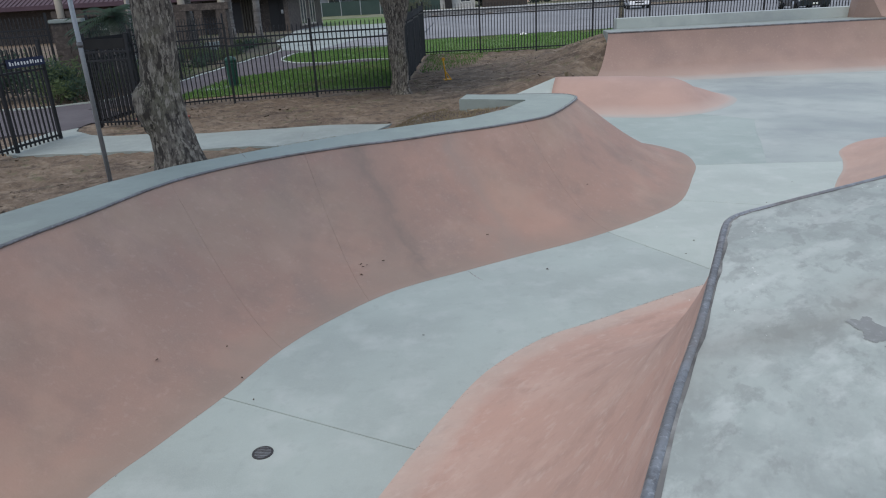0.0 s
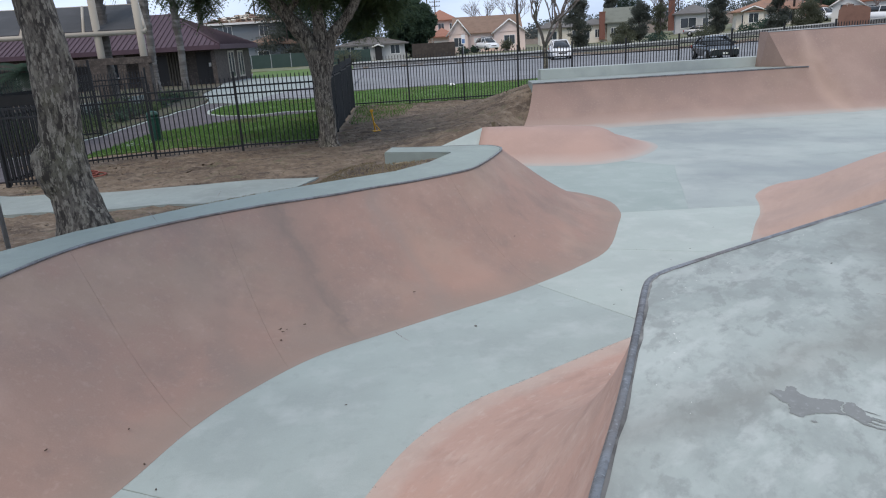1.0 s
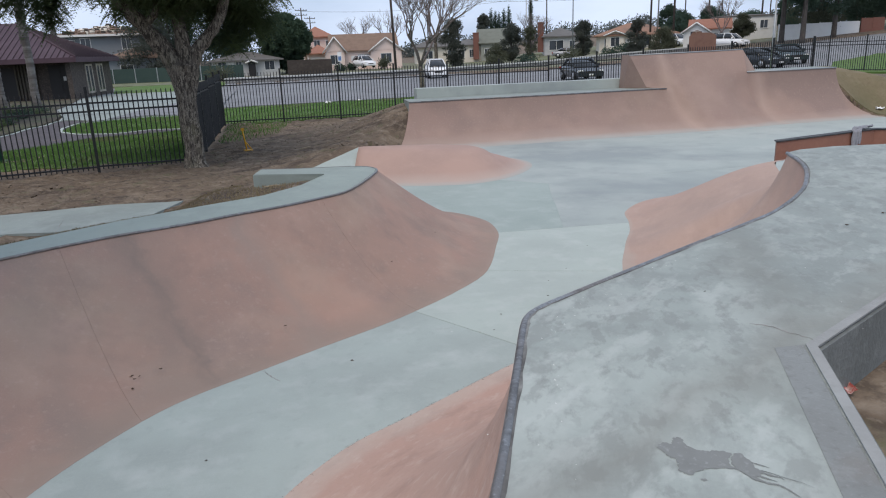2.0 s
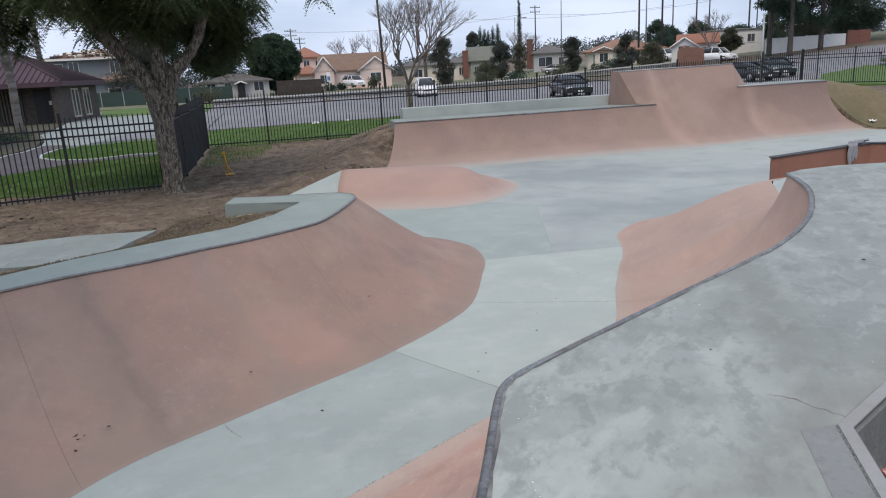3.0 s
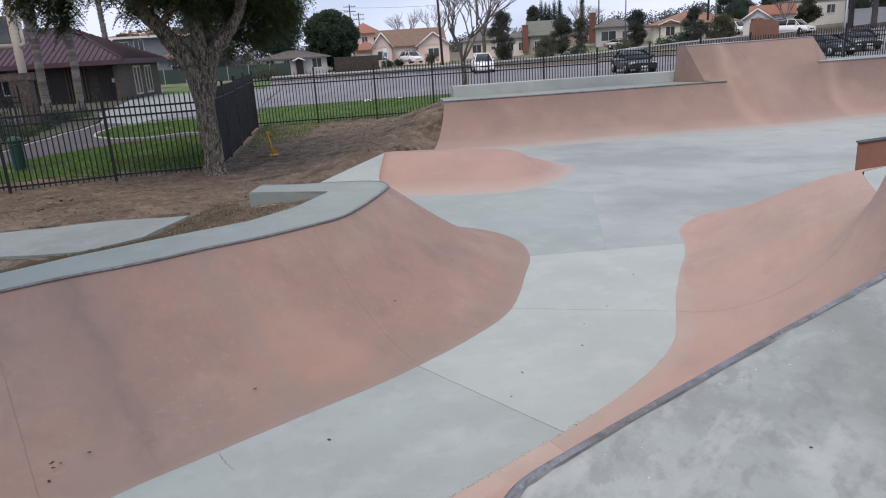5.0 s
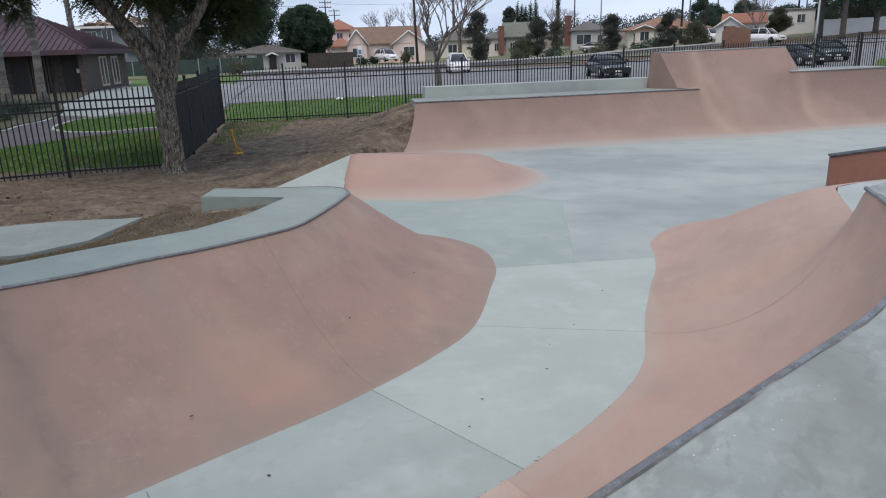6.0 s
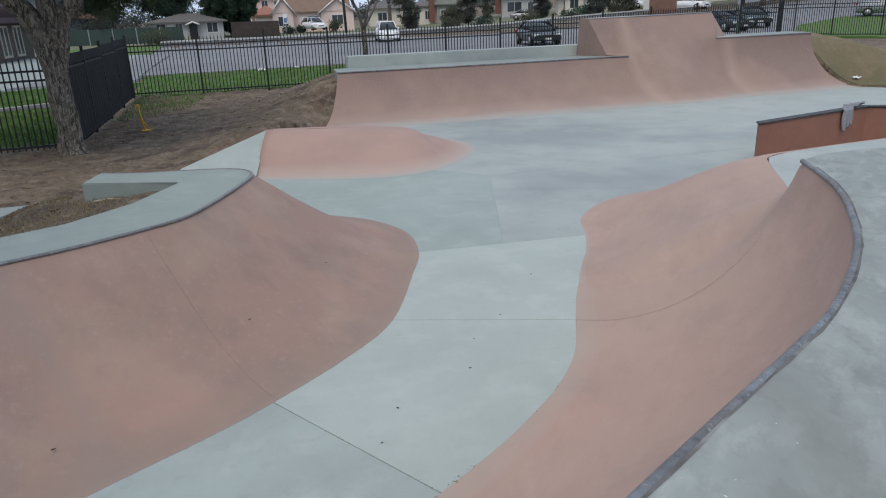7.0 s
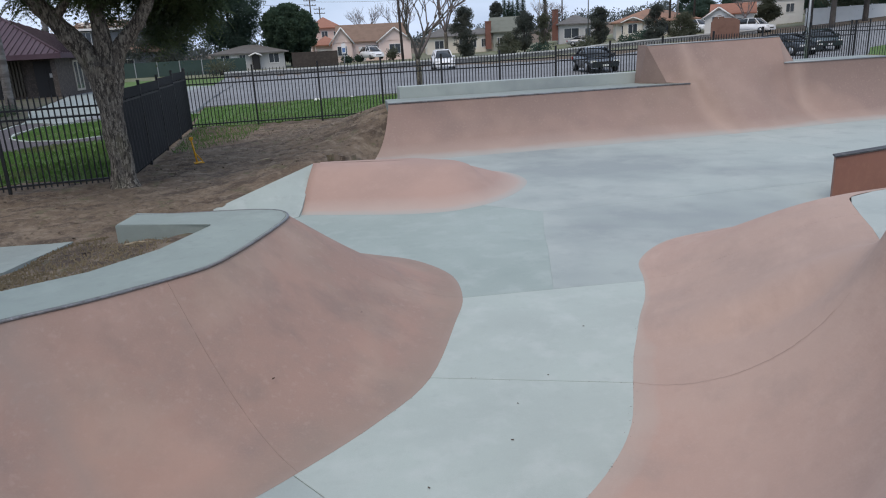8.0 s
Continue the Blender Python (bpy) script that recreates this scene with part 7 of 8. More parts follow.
house(5.5, 124, 0, 4.6, 8, 5.1, 1.75, peach_wall, terracotta, "hip", "peach two-storey house with an orange tile roof", [(2.2, 3.2, 0.9, 1.3), (4.0, 3.4, 0.6, 1.0)], [], None, 0.5)
house(5.9, 117.5, 0, 3.4, 6, 2.5, 1.35, peach_wall, terracotta, "hip", "peach garage front with an orange tile roof", [], [(1.5, 2.6, 1.9)], None, 0.5)
house(9.0, 110, -4, 9.6, 8, 2.75, 2.45, peach_wall, brown_roof, "gable", "peach bungalow with a brown roof and two white-trimmed gables", [(4.6, 0.9, 1.6, 1.2)], [(3.2, 0.9, 2.0)], None, 0.4, 0.0, None, (-1.0, 2.8, 1.6, 2.7, 2.2, peach_wall, brown_roof), (5.6, 4.6, 1.2, 2.7, 1.9, peach_wall, brown_roof))
house(24.0, 122, -8, 9, 8, 2.8, 2.0, cream_wall, grey_roof, "hip", "cream house with a grey roof behind trees", [(2, 0.9, 1.4, 1.2), (6, 0.9, 1.4, 1.2)], [], None, 0.5)
house(30.0, 118.5, -10, 4.6, 8, 2.9, 1.0, cream_wall, grey_roof, "hip", "cream house with a red brick chimney", [(0.9, 0.9, 0.9, 1.2), (2.6, 0.9, 0.7, 1.2)], [], (3.3, -0.3), 0.4)
house(33.9, 117.2, -12, 5.6, 8, 3.0, 2.3, mossy_wall, mossy_roof, "gable", "grey-green gabled house beside the brick chimney", [(1.0, 0.9, 0.7, 1.2), (2.6, 0.9, 0.7, 1.2)], [], None, 0.4)
house(43.2, 112.5, -18, 5.4, 8, 3.0, 1.4, weathered_white, grey_roof, "hip", "white house with a grey roof, dark window and red chimney", [(1.9, 0.9, 2.2, 1.4), (4.4, 0.9, 0.8, 1.3)], [], (-0.6, 0.5), 0.5)
house(47.6, 101.5, -22, 10.5, 9, 2.5, 1.75, cream_wall, orange_roof, "hip", "cream bungalow with a mottled orange roof and small front gable", [(1.2, 0.9, 0.9, 1.1), (6.6, 0.9, 1.2, 1.1)], [(4.8, 2.2, 1.9)], None, 0.8, 0.0, None, (0.9, 2.6, 0.5, 2.7, 0.55, cream_wall, orange_roof))
house(60.4, 92.5, -30, 8, 8, 3.5, 0.25, white_paint, grey_roof, "hip", "white flat-roofed stucco building behind foliage", [(2.0, 1.8, 0.9, 1.0), (4.2, 1.8, 0.9, 1.0), (6.4, 1.8, 0.9, 1.0)], [(5.2, 1.0, 2.0)], None, 0.15)


def white_gable_house():
    x, y = 50.6, 84.0
    t = house(x + 2.4, y + 2.2, -33, 4.6, 5.2, 2.5, 1.2, white_paint, terracotta, "gable", "white stucco house with a red tile roof and arched gable", [(3.4, 0.9, 1.1, 1.0)], [], None, 0.35, 0.0, None, (-0.8, 3.0, 1.2, 2.2, 1.2, white_paint, terracotta))
    # the dark arch over its entrance
    arch = bmesh.new()
    pts = [(0.05 + 0.75, 0.0)] + [(0.8 + 0.75 * math.cos(a), 1.55 + 0.75 * math.sin(a)) for a in np.linspace(0, math.pi, 12)] + [(0.05, 0.0)]
    vs = [arch.verts.new((px, -1.24, pz)) for px, pz in pts[1:-1] + [(0.05, 0.0), (1.55, 0.0)]]
    arch.faces.new(vs)
    r = bmesh.ops.extrude_face_region(arch, geom=arch.faces[:])
    bmesh.ops.translate(arch, vec=(0, 0.03, 0), verts=[v for v in r["geom"] if isinstance(v, bmesh.types.BMVert)])
    part("arched_entry", arch, gate_wood, t, "dark reddish arched entry")
    return t


white_gable_house()


def yard_screen(name, a, b, h, mat, label, category, post=None, rise=0.0):
    t = empty(name, pose(0, 0, 0), label, category)
    n = max(2, int(math.hypot(b[0] - a[0], b[1] - a[1]) / 2.4))
    level = float(land(*((np.array(a) + np.array(b)) / 2)))
    yaw = math.degrees(math.atan2(b[1] - a[1], b[0] - a[0]))
    for k in range(n):
        p, q = (np.array(a) + (np.array(b) - np.array(a)) * u for u in (k / n, (k + 1) / n))
        z = float(land(*p)) * 0.25 + level * 0.75 + rise
        L = float(np.linalg.norm(q - p))
        part("panel", box_bm((0.03, -0.03, -0.4, L - 0.03, 0.03, h), bevel=0.008), mat, t, at=pose(p[0], p[1], z, 0, 0, yaw))
        part("post", box_bm((-0.05, -0.05, -0.2, 0.05, 0.05, h + 0.06)), post or mat, t, at=pose(p[0], p[1], z, 0, 0, yaw))
    return t


yard_screen("screened_fence", (-33.0, 95.0), (-3.0, 92.0), 1.7, green_mesh, "long fence hung with dark green privacy mesh", "fence", galvanised)
yard_screen("board_fence", (2.3, 98.0), (8.0, 97.5), 1.9, pole_wood, "dark weathered board fence between houses", "fence")
yard_screen("garden_wall", (61.6, 80.6), (72.4, 79.6), 1.75, white_paint, "long white-painted garden wall at the corner", "wall")
yard_screen("brick_wall", (72.5, 79.5), (75.5, 79.0), 1.7, brick_red, "red brick garden wall at the corner", "wall")


def retaining_wall():
    """A low speckled stone wall with a pale cap along the far side of the street."""
    t = empty("retaining_wall", pose(0, 0, 0), "low speckled stone retaining wall with a pale concrete cap", "wall", kind="structure")
    line = smooth_line([(-4.5, 80.0), (5.5, 80.0), (14, 81.0), (23, 84.6), (32, 87.2), (40, 87.0), (47, 83.6), (54, 78.6)], 6)
    for p, q in zip(line[:-1], line[1:]):
        L = float(np.linalg.norm(q - p))
        za, zb = float(land(*p)), float(land(*q))
        m = pose(p[0], p[1], za, 0, -math.degrees(math.atan2(zb - za, L)), math.degrees(math.atan2(q[1] - p[1], q[0] - p[0])))
        part("course", box_bm((0, -0.15, -0.3, L + 0.01, 0.15, 0.46)), speckled_stone, t, at=m)
        part("cap", box_bm((0, -0.22, 0.46, L + 0.01, 0.9, 0.60), bevel=0.01), pale_cap, t, at=m)


retaining_wall()


def arched_gate():
    x, y = 49.8, 78.4
    z = float(land(x, y)) + 0.12
    t = empty("arched_gate", pose(x, y, z, 0, 0, -32), "rust-brown wooden arched driveway gate", "gate")
    bm = bmesh.new()
    pts = [(-1.5, 0), (1.5, 0), (1.5, 1.7)] + [(1.5 * math.cos(a), 1.7 + 0.45 * math.sin(a)) for a in np.linspace(0.2, math.pi - 0.2, 9)] + [(-1.5, 1.7)]
    bm.faces.new([bm.verts.new((px, 0, pz)) for px, pz in pts])
    r = bmesh.ops.extrude_face_region(bm, geom=bm.faces[:])
    bmesh.ops.translate(bm, vec=(0, 0.15, 0), verts=[v for v in r["geom"] if isinstance(v, bmesh.types.BMVert)])
    part("leaf", bm, gate_wood, t)
    for k in range(9):
        part("board", box_bm((-1.42 + 0.32 * k, -0.03, 0.05, -1.13 + 0.32 * k, 0.0, 1.68)), gate_wood, t)


arched_gate()


# ---- vehicles ----
def loft(sections, mat, name):
    """A closed skin through cross-sections of equal point count."""
    n, m = len(sections), len(sections[0])
    verts = [p for s in sections for p in s]
    faces = [(i * m + j, i * m + (j + 1) % m, (i + 1) * m + (j + 1) % m, (i + 1) * m + j) for i in range(n - 1) for j in range(m)]
    faces += [tuple(range(m))[::-1], tuple((n - 1) * m + j for j in range(m))]
    me = mesh_of(name, verts, faces, mat, False)
    # the skin is rounded, the end caps are flat
    me.polygons.foreach_set("use_smooth", [len(f) == 4 for f in faces])
    return me


def car(x, y, yaw, paint, label, kind="sedan", rise=0.05, category="car"):
    """A parked car, its nose towards +x before it is turned."""
    z = float(land(x, y)) + rise
    t = empty(kind, pose(x, y, z, 0, 0, yaw), label, category, "parked cars")
    L, W, H, belt = {"sedan": (4.7, 1.8, 1.40, 0.90), "suv": (4.6, 1.85, 1.7, 1.05), "pickup": (5.5, 1.95, 1.85, 1.1)}[kind]
    # lower body
    prof = [(-L / 2, 0.55, 0.78), (-L / 2 + 0.12, 0.30, belt - 0.05), (-L / 2 + 0.7, 0.24, belt + 0.02), (-0.3, 0.22, belt + 0.02), (L / 2 - 1.3, 0.24, belt - 0.02), (L / 2 - 0.45, 0.26, belt - 0.14), (L / 2 - 0.08, 0.32, belt - 0.28), (L / 2, 0.45, 0.62)]
    sec = []
    for px, lo, hi in prof:
        k = 0.5 * W * (1 - 0.10 * (abs(px) / (L / 2)) ** 4)
        mid = (lo + hi) / 2
        sec.append([(px, -k * 0.94, lo), (px, -k, mid), (px, -k * 0.96, hi - 0.06), (px, -k * 0.86, hi), (px, k * 0.86, hi), (px, k * 0.96, hi - 0.06), (px, k, mid), (px, k * 0.94, lo)])
    body = part("body", loft(sec, paint, "body"), None, t)
    # cabin
    if kind == "sedan":
        cab = [(-L / 2 + 0.5, belt, 0.06), (-L / 2 + 1.35, H - 0.06, 0.0), (-0.3, H, 0.0), (0.25, H - 0.05, 0.0), (1.3, belt, 0.06)]
    elif kind == "suv":
        cab = [(-L / 2 + 0.08, belt, 0.02), (-L / 2 + 0.4, H - 0.05, 0.0), (-0.4, H, 0.0), (0.5, H - 0.05, 0.0), (1.25, belt, 0.06)]
    else:
        cab = [(-0.75, belt, 0.02), (-0.6, H - 0.05, 0.0), (0.2, H, 0.0), (0.8, H - 0.06, 0.0), (1.5, belt, 0.05)]
    cs = []
    for px, hi, _ in cab:
        k = W * 0.43
        top = W * (0.43 - 0.19 * (hi - belt))
        cs.append([(px, -k, belt - 0.03), (px, -top, max(hi - 0.02, belt - 0.02)), (px, top, max(hi - 0.02, belt - 0.02)), (px, k, belt - 0.03)])
    part("glasshouse", loft(cs, car_glass, "glasshouse"), None, t, "dark tinted windows")
    xs = [c for c in cab[1:-1]]
    top = W * 0.43 - W * 0.19 * (H - belt)
    part("roof", mesh_of("roof", [(c[0], s * (top + 0.01), c[1] + 0.005) for c in xs for s in (-1, 1)] + [(c[0], s * (top + 0.01), c[1] - 0.06) for c in xs for s in (-1, 1)],
         [(0, 1, 3, 2), (2, 3, 5, 4), (0, 2, 8, 6), (2, 4, 10, 8), (1, 7, 9, 3), (3, 9, 11, 5), (0, 6, 7, 1), (4, 5, 11, 10)], paint), None, t)
    for px, qx in ((cab[0], cab[1]), (cab[-1], cab[-2])):
        for s in (-1, 1):
            part("pillar", tube_mesh("pillar", [(px[0], s * W * 0.43, belt - 0.02), (qx[0], s * (top + 0.0), qx[1])], 0.045, paint, 6), None, t)
    for s in (-1, 1):
        part("pillar", tube_mesh("pillar", [(-0.3, s * W * 0.435, belt - 0.02), (-0.3, s * (top + 0.01), H - 0.03)], 0.045, paint, 6), None, t)
        part("mirror", box_bm((0.85, s * W * 0.5 - 0.09, belt, 1.02, s * W * 0.5 + 0.09, belt + 0.15), bevel=0.03), paint, t)
    for px in (-L / 2 + 0.85, L / 2 - 0.9):
        for s in (-1, 1):
            wheel = part("wheel", tube_mesh("wheel", [(px, s * (W / 2 - 0.22), 0.33), (px, s * (W / 2 + 0.005), 0.33)], 0.33, rubber, 20), None, t)
            part("rim", tube_mesh("rim", [(px, s * (W / 2 - 0.02), 0.33), (px, s * (W / 2 + 0.02), 0.33)], 0.21, rim_metal, 14), None, wheel)
    for s in (-1, 1):
        part("headlight", box_bm((L / 2 - 0.28, s * W * 0.36 - 0.17, belt - 0.36, L / 2 - 0.02, s * W * 0.36 + 0.17, belt - 0.22), bevel=0.03), lamp_white, t, "clear headlight")
        part("taillight", box_bm((-L / 2 - 0.02, s * W * 0.4 - 0.12, belt - 0.25, -L / 2 + 0.12, s * W * 0.4 + 0.1, belt - 0.06), bevel=0.02), lamp_red, t, "red tail light")
    part("bumper", box_bm((L / 2 - 0.14, -W * 0.44, 0.3, L / 2 + 0.05, W * 0.44, 0.5), bevel=0.04), paint, t)
    part("bumper", box_bm((-L / 2 - 0.06, -W * 0.44, 0.32, -L / 2 + 0.12, W * 0.44, 0.54), bevel=0.04), paint, t)
    part("grille", box_bm((L / 2 - 0.03, -0.38, 0.5, L / 2 + 0.015, 0.38, 0.62)), dark_door, t, "black grille")
    part("number_plate", box_bm((L / 2 + 0.04, -0.17, 0.36, L / 2 + 0.065, 0.17, 0.46)), white_paint, t, "plain pale plate")
    return t


car(20.3, 45.9, -98, car_dark, "dark blue-black sedan parked beyond the fence")
car(15.35, 67.5, -96, car_white, "white hatchback parked in the street, nose towards the park", "suv")
car(13.0, 104.5, -72, car_white, "white car parked on a driveway", "suv", 0.35)
car(38.6, 49.6, -112, car_green, "dark green sedan parked by the gate, nose to the park")
car(34.5, 47.6, -84, car_dark, "black car parked behind the gate fence")
car(54.8, 80.6, -66, car_white, "white van-like car parked side-on at the corner", "suv")
car(56.2, 95.0, -78, car_white, "white car parked by the gate", "suv")
car(41.8, 99.0, -30, car_silver, "silver-grey car parked before houses")
car(50.6, 48.3, -48, car_silver, "silver-grey pickup parked beyond the side fence", "pickup", category="pickup truck")


# ---- poles, lamps and wires ----
def utility_pole(x, y, h, arms=2, label="tall dark wooden utility pole with cross-arms", yaw=0.0, r=0.16, lean=0.0):
    z = float(land(x, y))
    t = empty("utility_pole", pose(x, y, z, 0, math.degrees(lean), yaw), label, "utility pole", "poles")
    part("shaft", tube_mesh("shaft", [(0, 0, -0.3), (0.02, 0, h * 0.5), (0, 0, h)], [r, r * 0.85, r * 0.7], pole_wood, 8), None, t)
    for k in range(arms):
        a = part("cross_arm", box_bm((-1.2, -0.07, h - 0.5 - 0.9 * k, 1.2, 0.05, h - 0.38 - 0.9 * k)), pole_wood, t)
        for px in (-1.1, -0.5, 0.5, 1.1):
            part("insulator", tube_mesh("insulator", [(px, 0, h - 0.38 - 0.9 * k), (px, 0, h - 0.2 - 0.9 * k)], 0.05, stone, 6), None, a)
    return t


utility_pole(14.58, 86.0, 13.5, 2, lean=-0.028)
for ux, uy, uh in ((6.5, 150, 11.0), (8.8, 165, 10.0), (58.0, 150.0, 12.0), (34.0, 160.0, 13.0), (100.0, 150.0, 13.0), (92.0, 152.0, 12.5), (76.0, 118.0, 11.0), (83.0, 113.0, 11.0), (-22.0, 120.0, 12.0), (-40, 118, 13.0), (120.0, 160.0, 12.0)):
    utility_pole(ux, uy, uh, 2, "distant wooden utility pole with cross-arms", 12.0)
utility_pole(54.2, 98.7, 15.0, 0, "tall dark pole behind the street")
utility_pole(57.2, 97.5, 15.5, 0, "tall dark pole behind the street")


def lamp_post(x, y, h, arms, label, r=0.09, reach=1.8):
    z = float(land(x, y))
    t = empty("street_lamp", pose(x, y, z, 0, 0, 20), label, "street lamp", "street lamps")
    part("shaft", tube_mesh("shaft", [(0, 0, -0.2), (0, 0, h)], [r, r * 0.6], galvanised if arms != 2 else pole_wood, 8), None, t)
    for s in ((1,) if arms == 1 else (-1, 1) if arms == 2 else ()):
        part("arm", tube_mesh("arm", smooth_line([(0, 0, h - 0.7), (s * reach * 0.5, 0, h - 0.15), (s * reach, 0, h - 0.1)], 5), 0.035, galvanised, 6), None, t)
        part("head", box_bm((s * reach - 0.3, -0.12, h - 0.18, s * reach + 0.3, 0.12, h - 0.05), bevel=0.03), galvanised, t, "flat grey lamp head")
    return t


lamp_post(40.3, 94.3, 14.0, 1, "tall pale grey street lamp post")
lamp_post(55.2, 98.4, 15.0, 0, "slim grey street lamp pole", 0.12)
lamp_post(25.7, 34.4, 3.95, 0, "plain grey steel post beside the gate", 0.07)
lamp_post(35.0, 98.0, 8.5, 1, "grey street lamp post before houses")


def light_pole():
    """The stout tapered pole beside the garden bed, with its meter box."""
    x, y = -12.2, 29.4
    z = float(land(x, y))
    t = empty("light_pole", pose(x, y, z, 0, 0, 15), "stout pale grey tapered light pole with a meter box", "light pole")
    part("footing", tube_mesh("footing", [(0, 0, -0.1), (0, 0, 0.12)], 0.36, walk_grey, 14), None, t, "round concrete footing")
    part("shaft", tube_mesh("shaft", [(0, 0, 0.1), (0, 0, 4.5), (0, 0, 9.0)], [0.21, 0.17, 0.12], pole_grey, 12), None, t)
    box = part("meter_box", box_bm((0.17, -0.16, 2.5, 0.40, 0.16, 3.35), bevel=0.02), pole_grey, t, "grey metal meter box")
    part("bracket", box_bm((0.05, -0.08, 2.65, 0.17, 0.08, 2.75), (0.05, -0.08, 3.1, 0.17, 0.08, 3.2)), dark_steel, box)
    part("strap", tube_mesh("strap", [(0, 0, 2.2), (0, 0, 2.3)], 0.21, dark_steel, 12), None, t, "dark steel strap")


light_pole()


def seat_wall():
    """The low pale wall behind the garden bed."""
    t = empty("seat_wall", pose(0, 0, 0), "low pale concrete wall behind the garden bed", "wall")
    line = smooth_line([(-14.0, 31.6), (-14.1, 33.2), (-14.3, 35.5), (-14.0, 37.5), (-13.7, 39.3), (-13.1, 41.4)], 2)
    for p, q in zip(line[:-1], line[1:]):
        L = float(np.linalg.norm(q - p))
        part("block", box_bm((0.005, -0.14, -0.1, L - 0.005, 0.14, 0.42), bevel=0.015), walk_grey, t, at=pose(p[0], p[1], float(land(*p)) + 0.08, 0, 0, math.degrees(math.atan2(q[1] - p[1], q[0] - p[0]))))


seat_wall()


def sign_post():
    x, y = -3.82, 9.95
    z = float(land(x, y))
    t = empty("metal_post", pose(x, y, z, 0, 0, 0), "slim grey galvanised post beside the tree", "post")
    part("shaft", tube_mesh("shaft", [(0, 0, -0.25), (0.0, 0, 3.6)], 0.028, galvanised, 10), None, t)
    part("clamp", tube_mesh("clamp", [(0, 0, 1.75), (0, 0, 1.81)], 0.036, steel, 10), None, t, "steel clamp band")
    part("sign_plate", box_bm((-0.22, -0.04, 3.0, 0.22, -0.03, 3.55), bevel=0.004), white_paint, t, "plain pale sign plate")


sign_post()


def blue_sign(x, y):
    z = float(land(x, y))
    t = empty("street_sign", pose(x, y, z, 0, 0, -5), "small blue and white sign on a thin post", "sign")
    part("shaft", tube_mesh("shaft", [(0, 0, -0.2), (0, 0, 2.9)], 0.04, galvanised, 6), None, t)
    part("plate", box_bm((-0.22, -0.06, 1.75, 0.22, -0.03, 2.75), bevel=0.004), white_paint, t)
    blue = material("sign_blue", (0.10, 0.19, 0.36), 0.5)
    part("face", box_bm((-0.16, -0.068, 1.85, 0.16, -0.06, 2.3)), blue, t, "blue sign face")


blue_sign(7.7, 81.5)


def wire(a, b, sag, name="overhead_wire"):
    pts = [tuple(np.array(a) + (np.array(b) - np.array(a)) * u - np.array((0, 0, sag * 4 * u * (1 - u)))) for u in np.linspace(0, 1, 17)]
    tagged(new(name, tube_mesh(name, pts, 0.022, wire_mat, 4)), "thin black sagging overhead cable between utility poles", "cable", "overhead wires")


for a, b, s in (((14.2, 86, 13.0), (100, 84, 13.5), 1.2), ((14.2, 86, 12.1), (100, 84, 12.4), 1.4), ((14.2, 86, 13.0), (-60, 72, 13.0), 1.0), ((14.2, 86, 12.1), (-60, 72, 12.0), 1.1), ((6.5, 150, 11.4), (58, 150, 13.5), 1.2),
                ((58, 150, 13.0), (100, 150, 14.5), 1.0), ((6.5, 150, 11.0), (-40, 118, 12.8), 1.0), ((76, 118, 12.2), (83, 113, 12.3), 0.3), ((34, 160, 14.0), (92, 152, 14.0), 1.4), ((83, 113, 12.0), (130, 80, 12.0), 1.0)):
    wire(a, b, s)


# ---- small things in the park ----
def litter_bin():
    x, y = -6.85, 24.0
    z = float(land(x, y)) + 0.03
    t = empty("litter_bin", pose(x, y, z), "dark green plastic litter bin on the lawn edge", "litter bin")
    line = [(0, 0, 0.0), (0, 0, 0.05), (0, 0, 0.75), (0, 0, 0.78)]
    part("barrel", tube_mesh("barrel", line, [0.15, 0.155, 0.175, 0.175], green_bin, 18), None, t)
    part("lid", tube_mesh("lid", [(0, 0, 0.78), (0, 0, 0.83), (0, 0, 0.9), (0, 0, 0.94)], [0.188, 0.188, 0.155, 0.07], green_bin, 18), None, t)
    part("rim_band", tube_mesh("rim_band", [(0, 0, 0.70), (0, 0, 0.74)], 0.182, green_bin, 18), None, t)


litter_bin()


def yellow_stand():
    x, y = -0.02, 23.3
    z = float(land(x, y))
    t = empty("yellow_stand", pose(x, y, z, 0, 0, 15), "small yellow metal stand upright on the dirt", "stand")
    part("upright", tube_mesh("upright", [(-0.02, 0, 0.03), (-0.05, 0, 0.3), (-0.09, 0, 0.60)], 0.022, yellow_paint, 8), None, t)
    part("foot", box_bm((-0.10, -0.12, 0.0, 0.14, 0.12, 0.025), bevel=0.008), yellow_paint, t)
    part("brace", tube_mesh("brace", [(0.12, 0, 0.03), (-0.05, 0, 0.28)], 0.016, yellow_paint, 6), None, t)
    part("head", box_bm((-0.13, -0.035, 0.58, -0.04, 0.035, 0.66), bevel=0.01), yellow_paint, t)


yellow_stand()


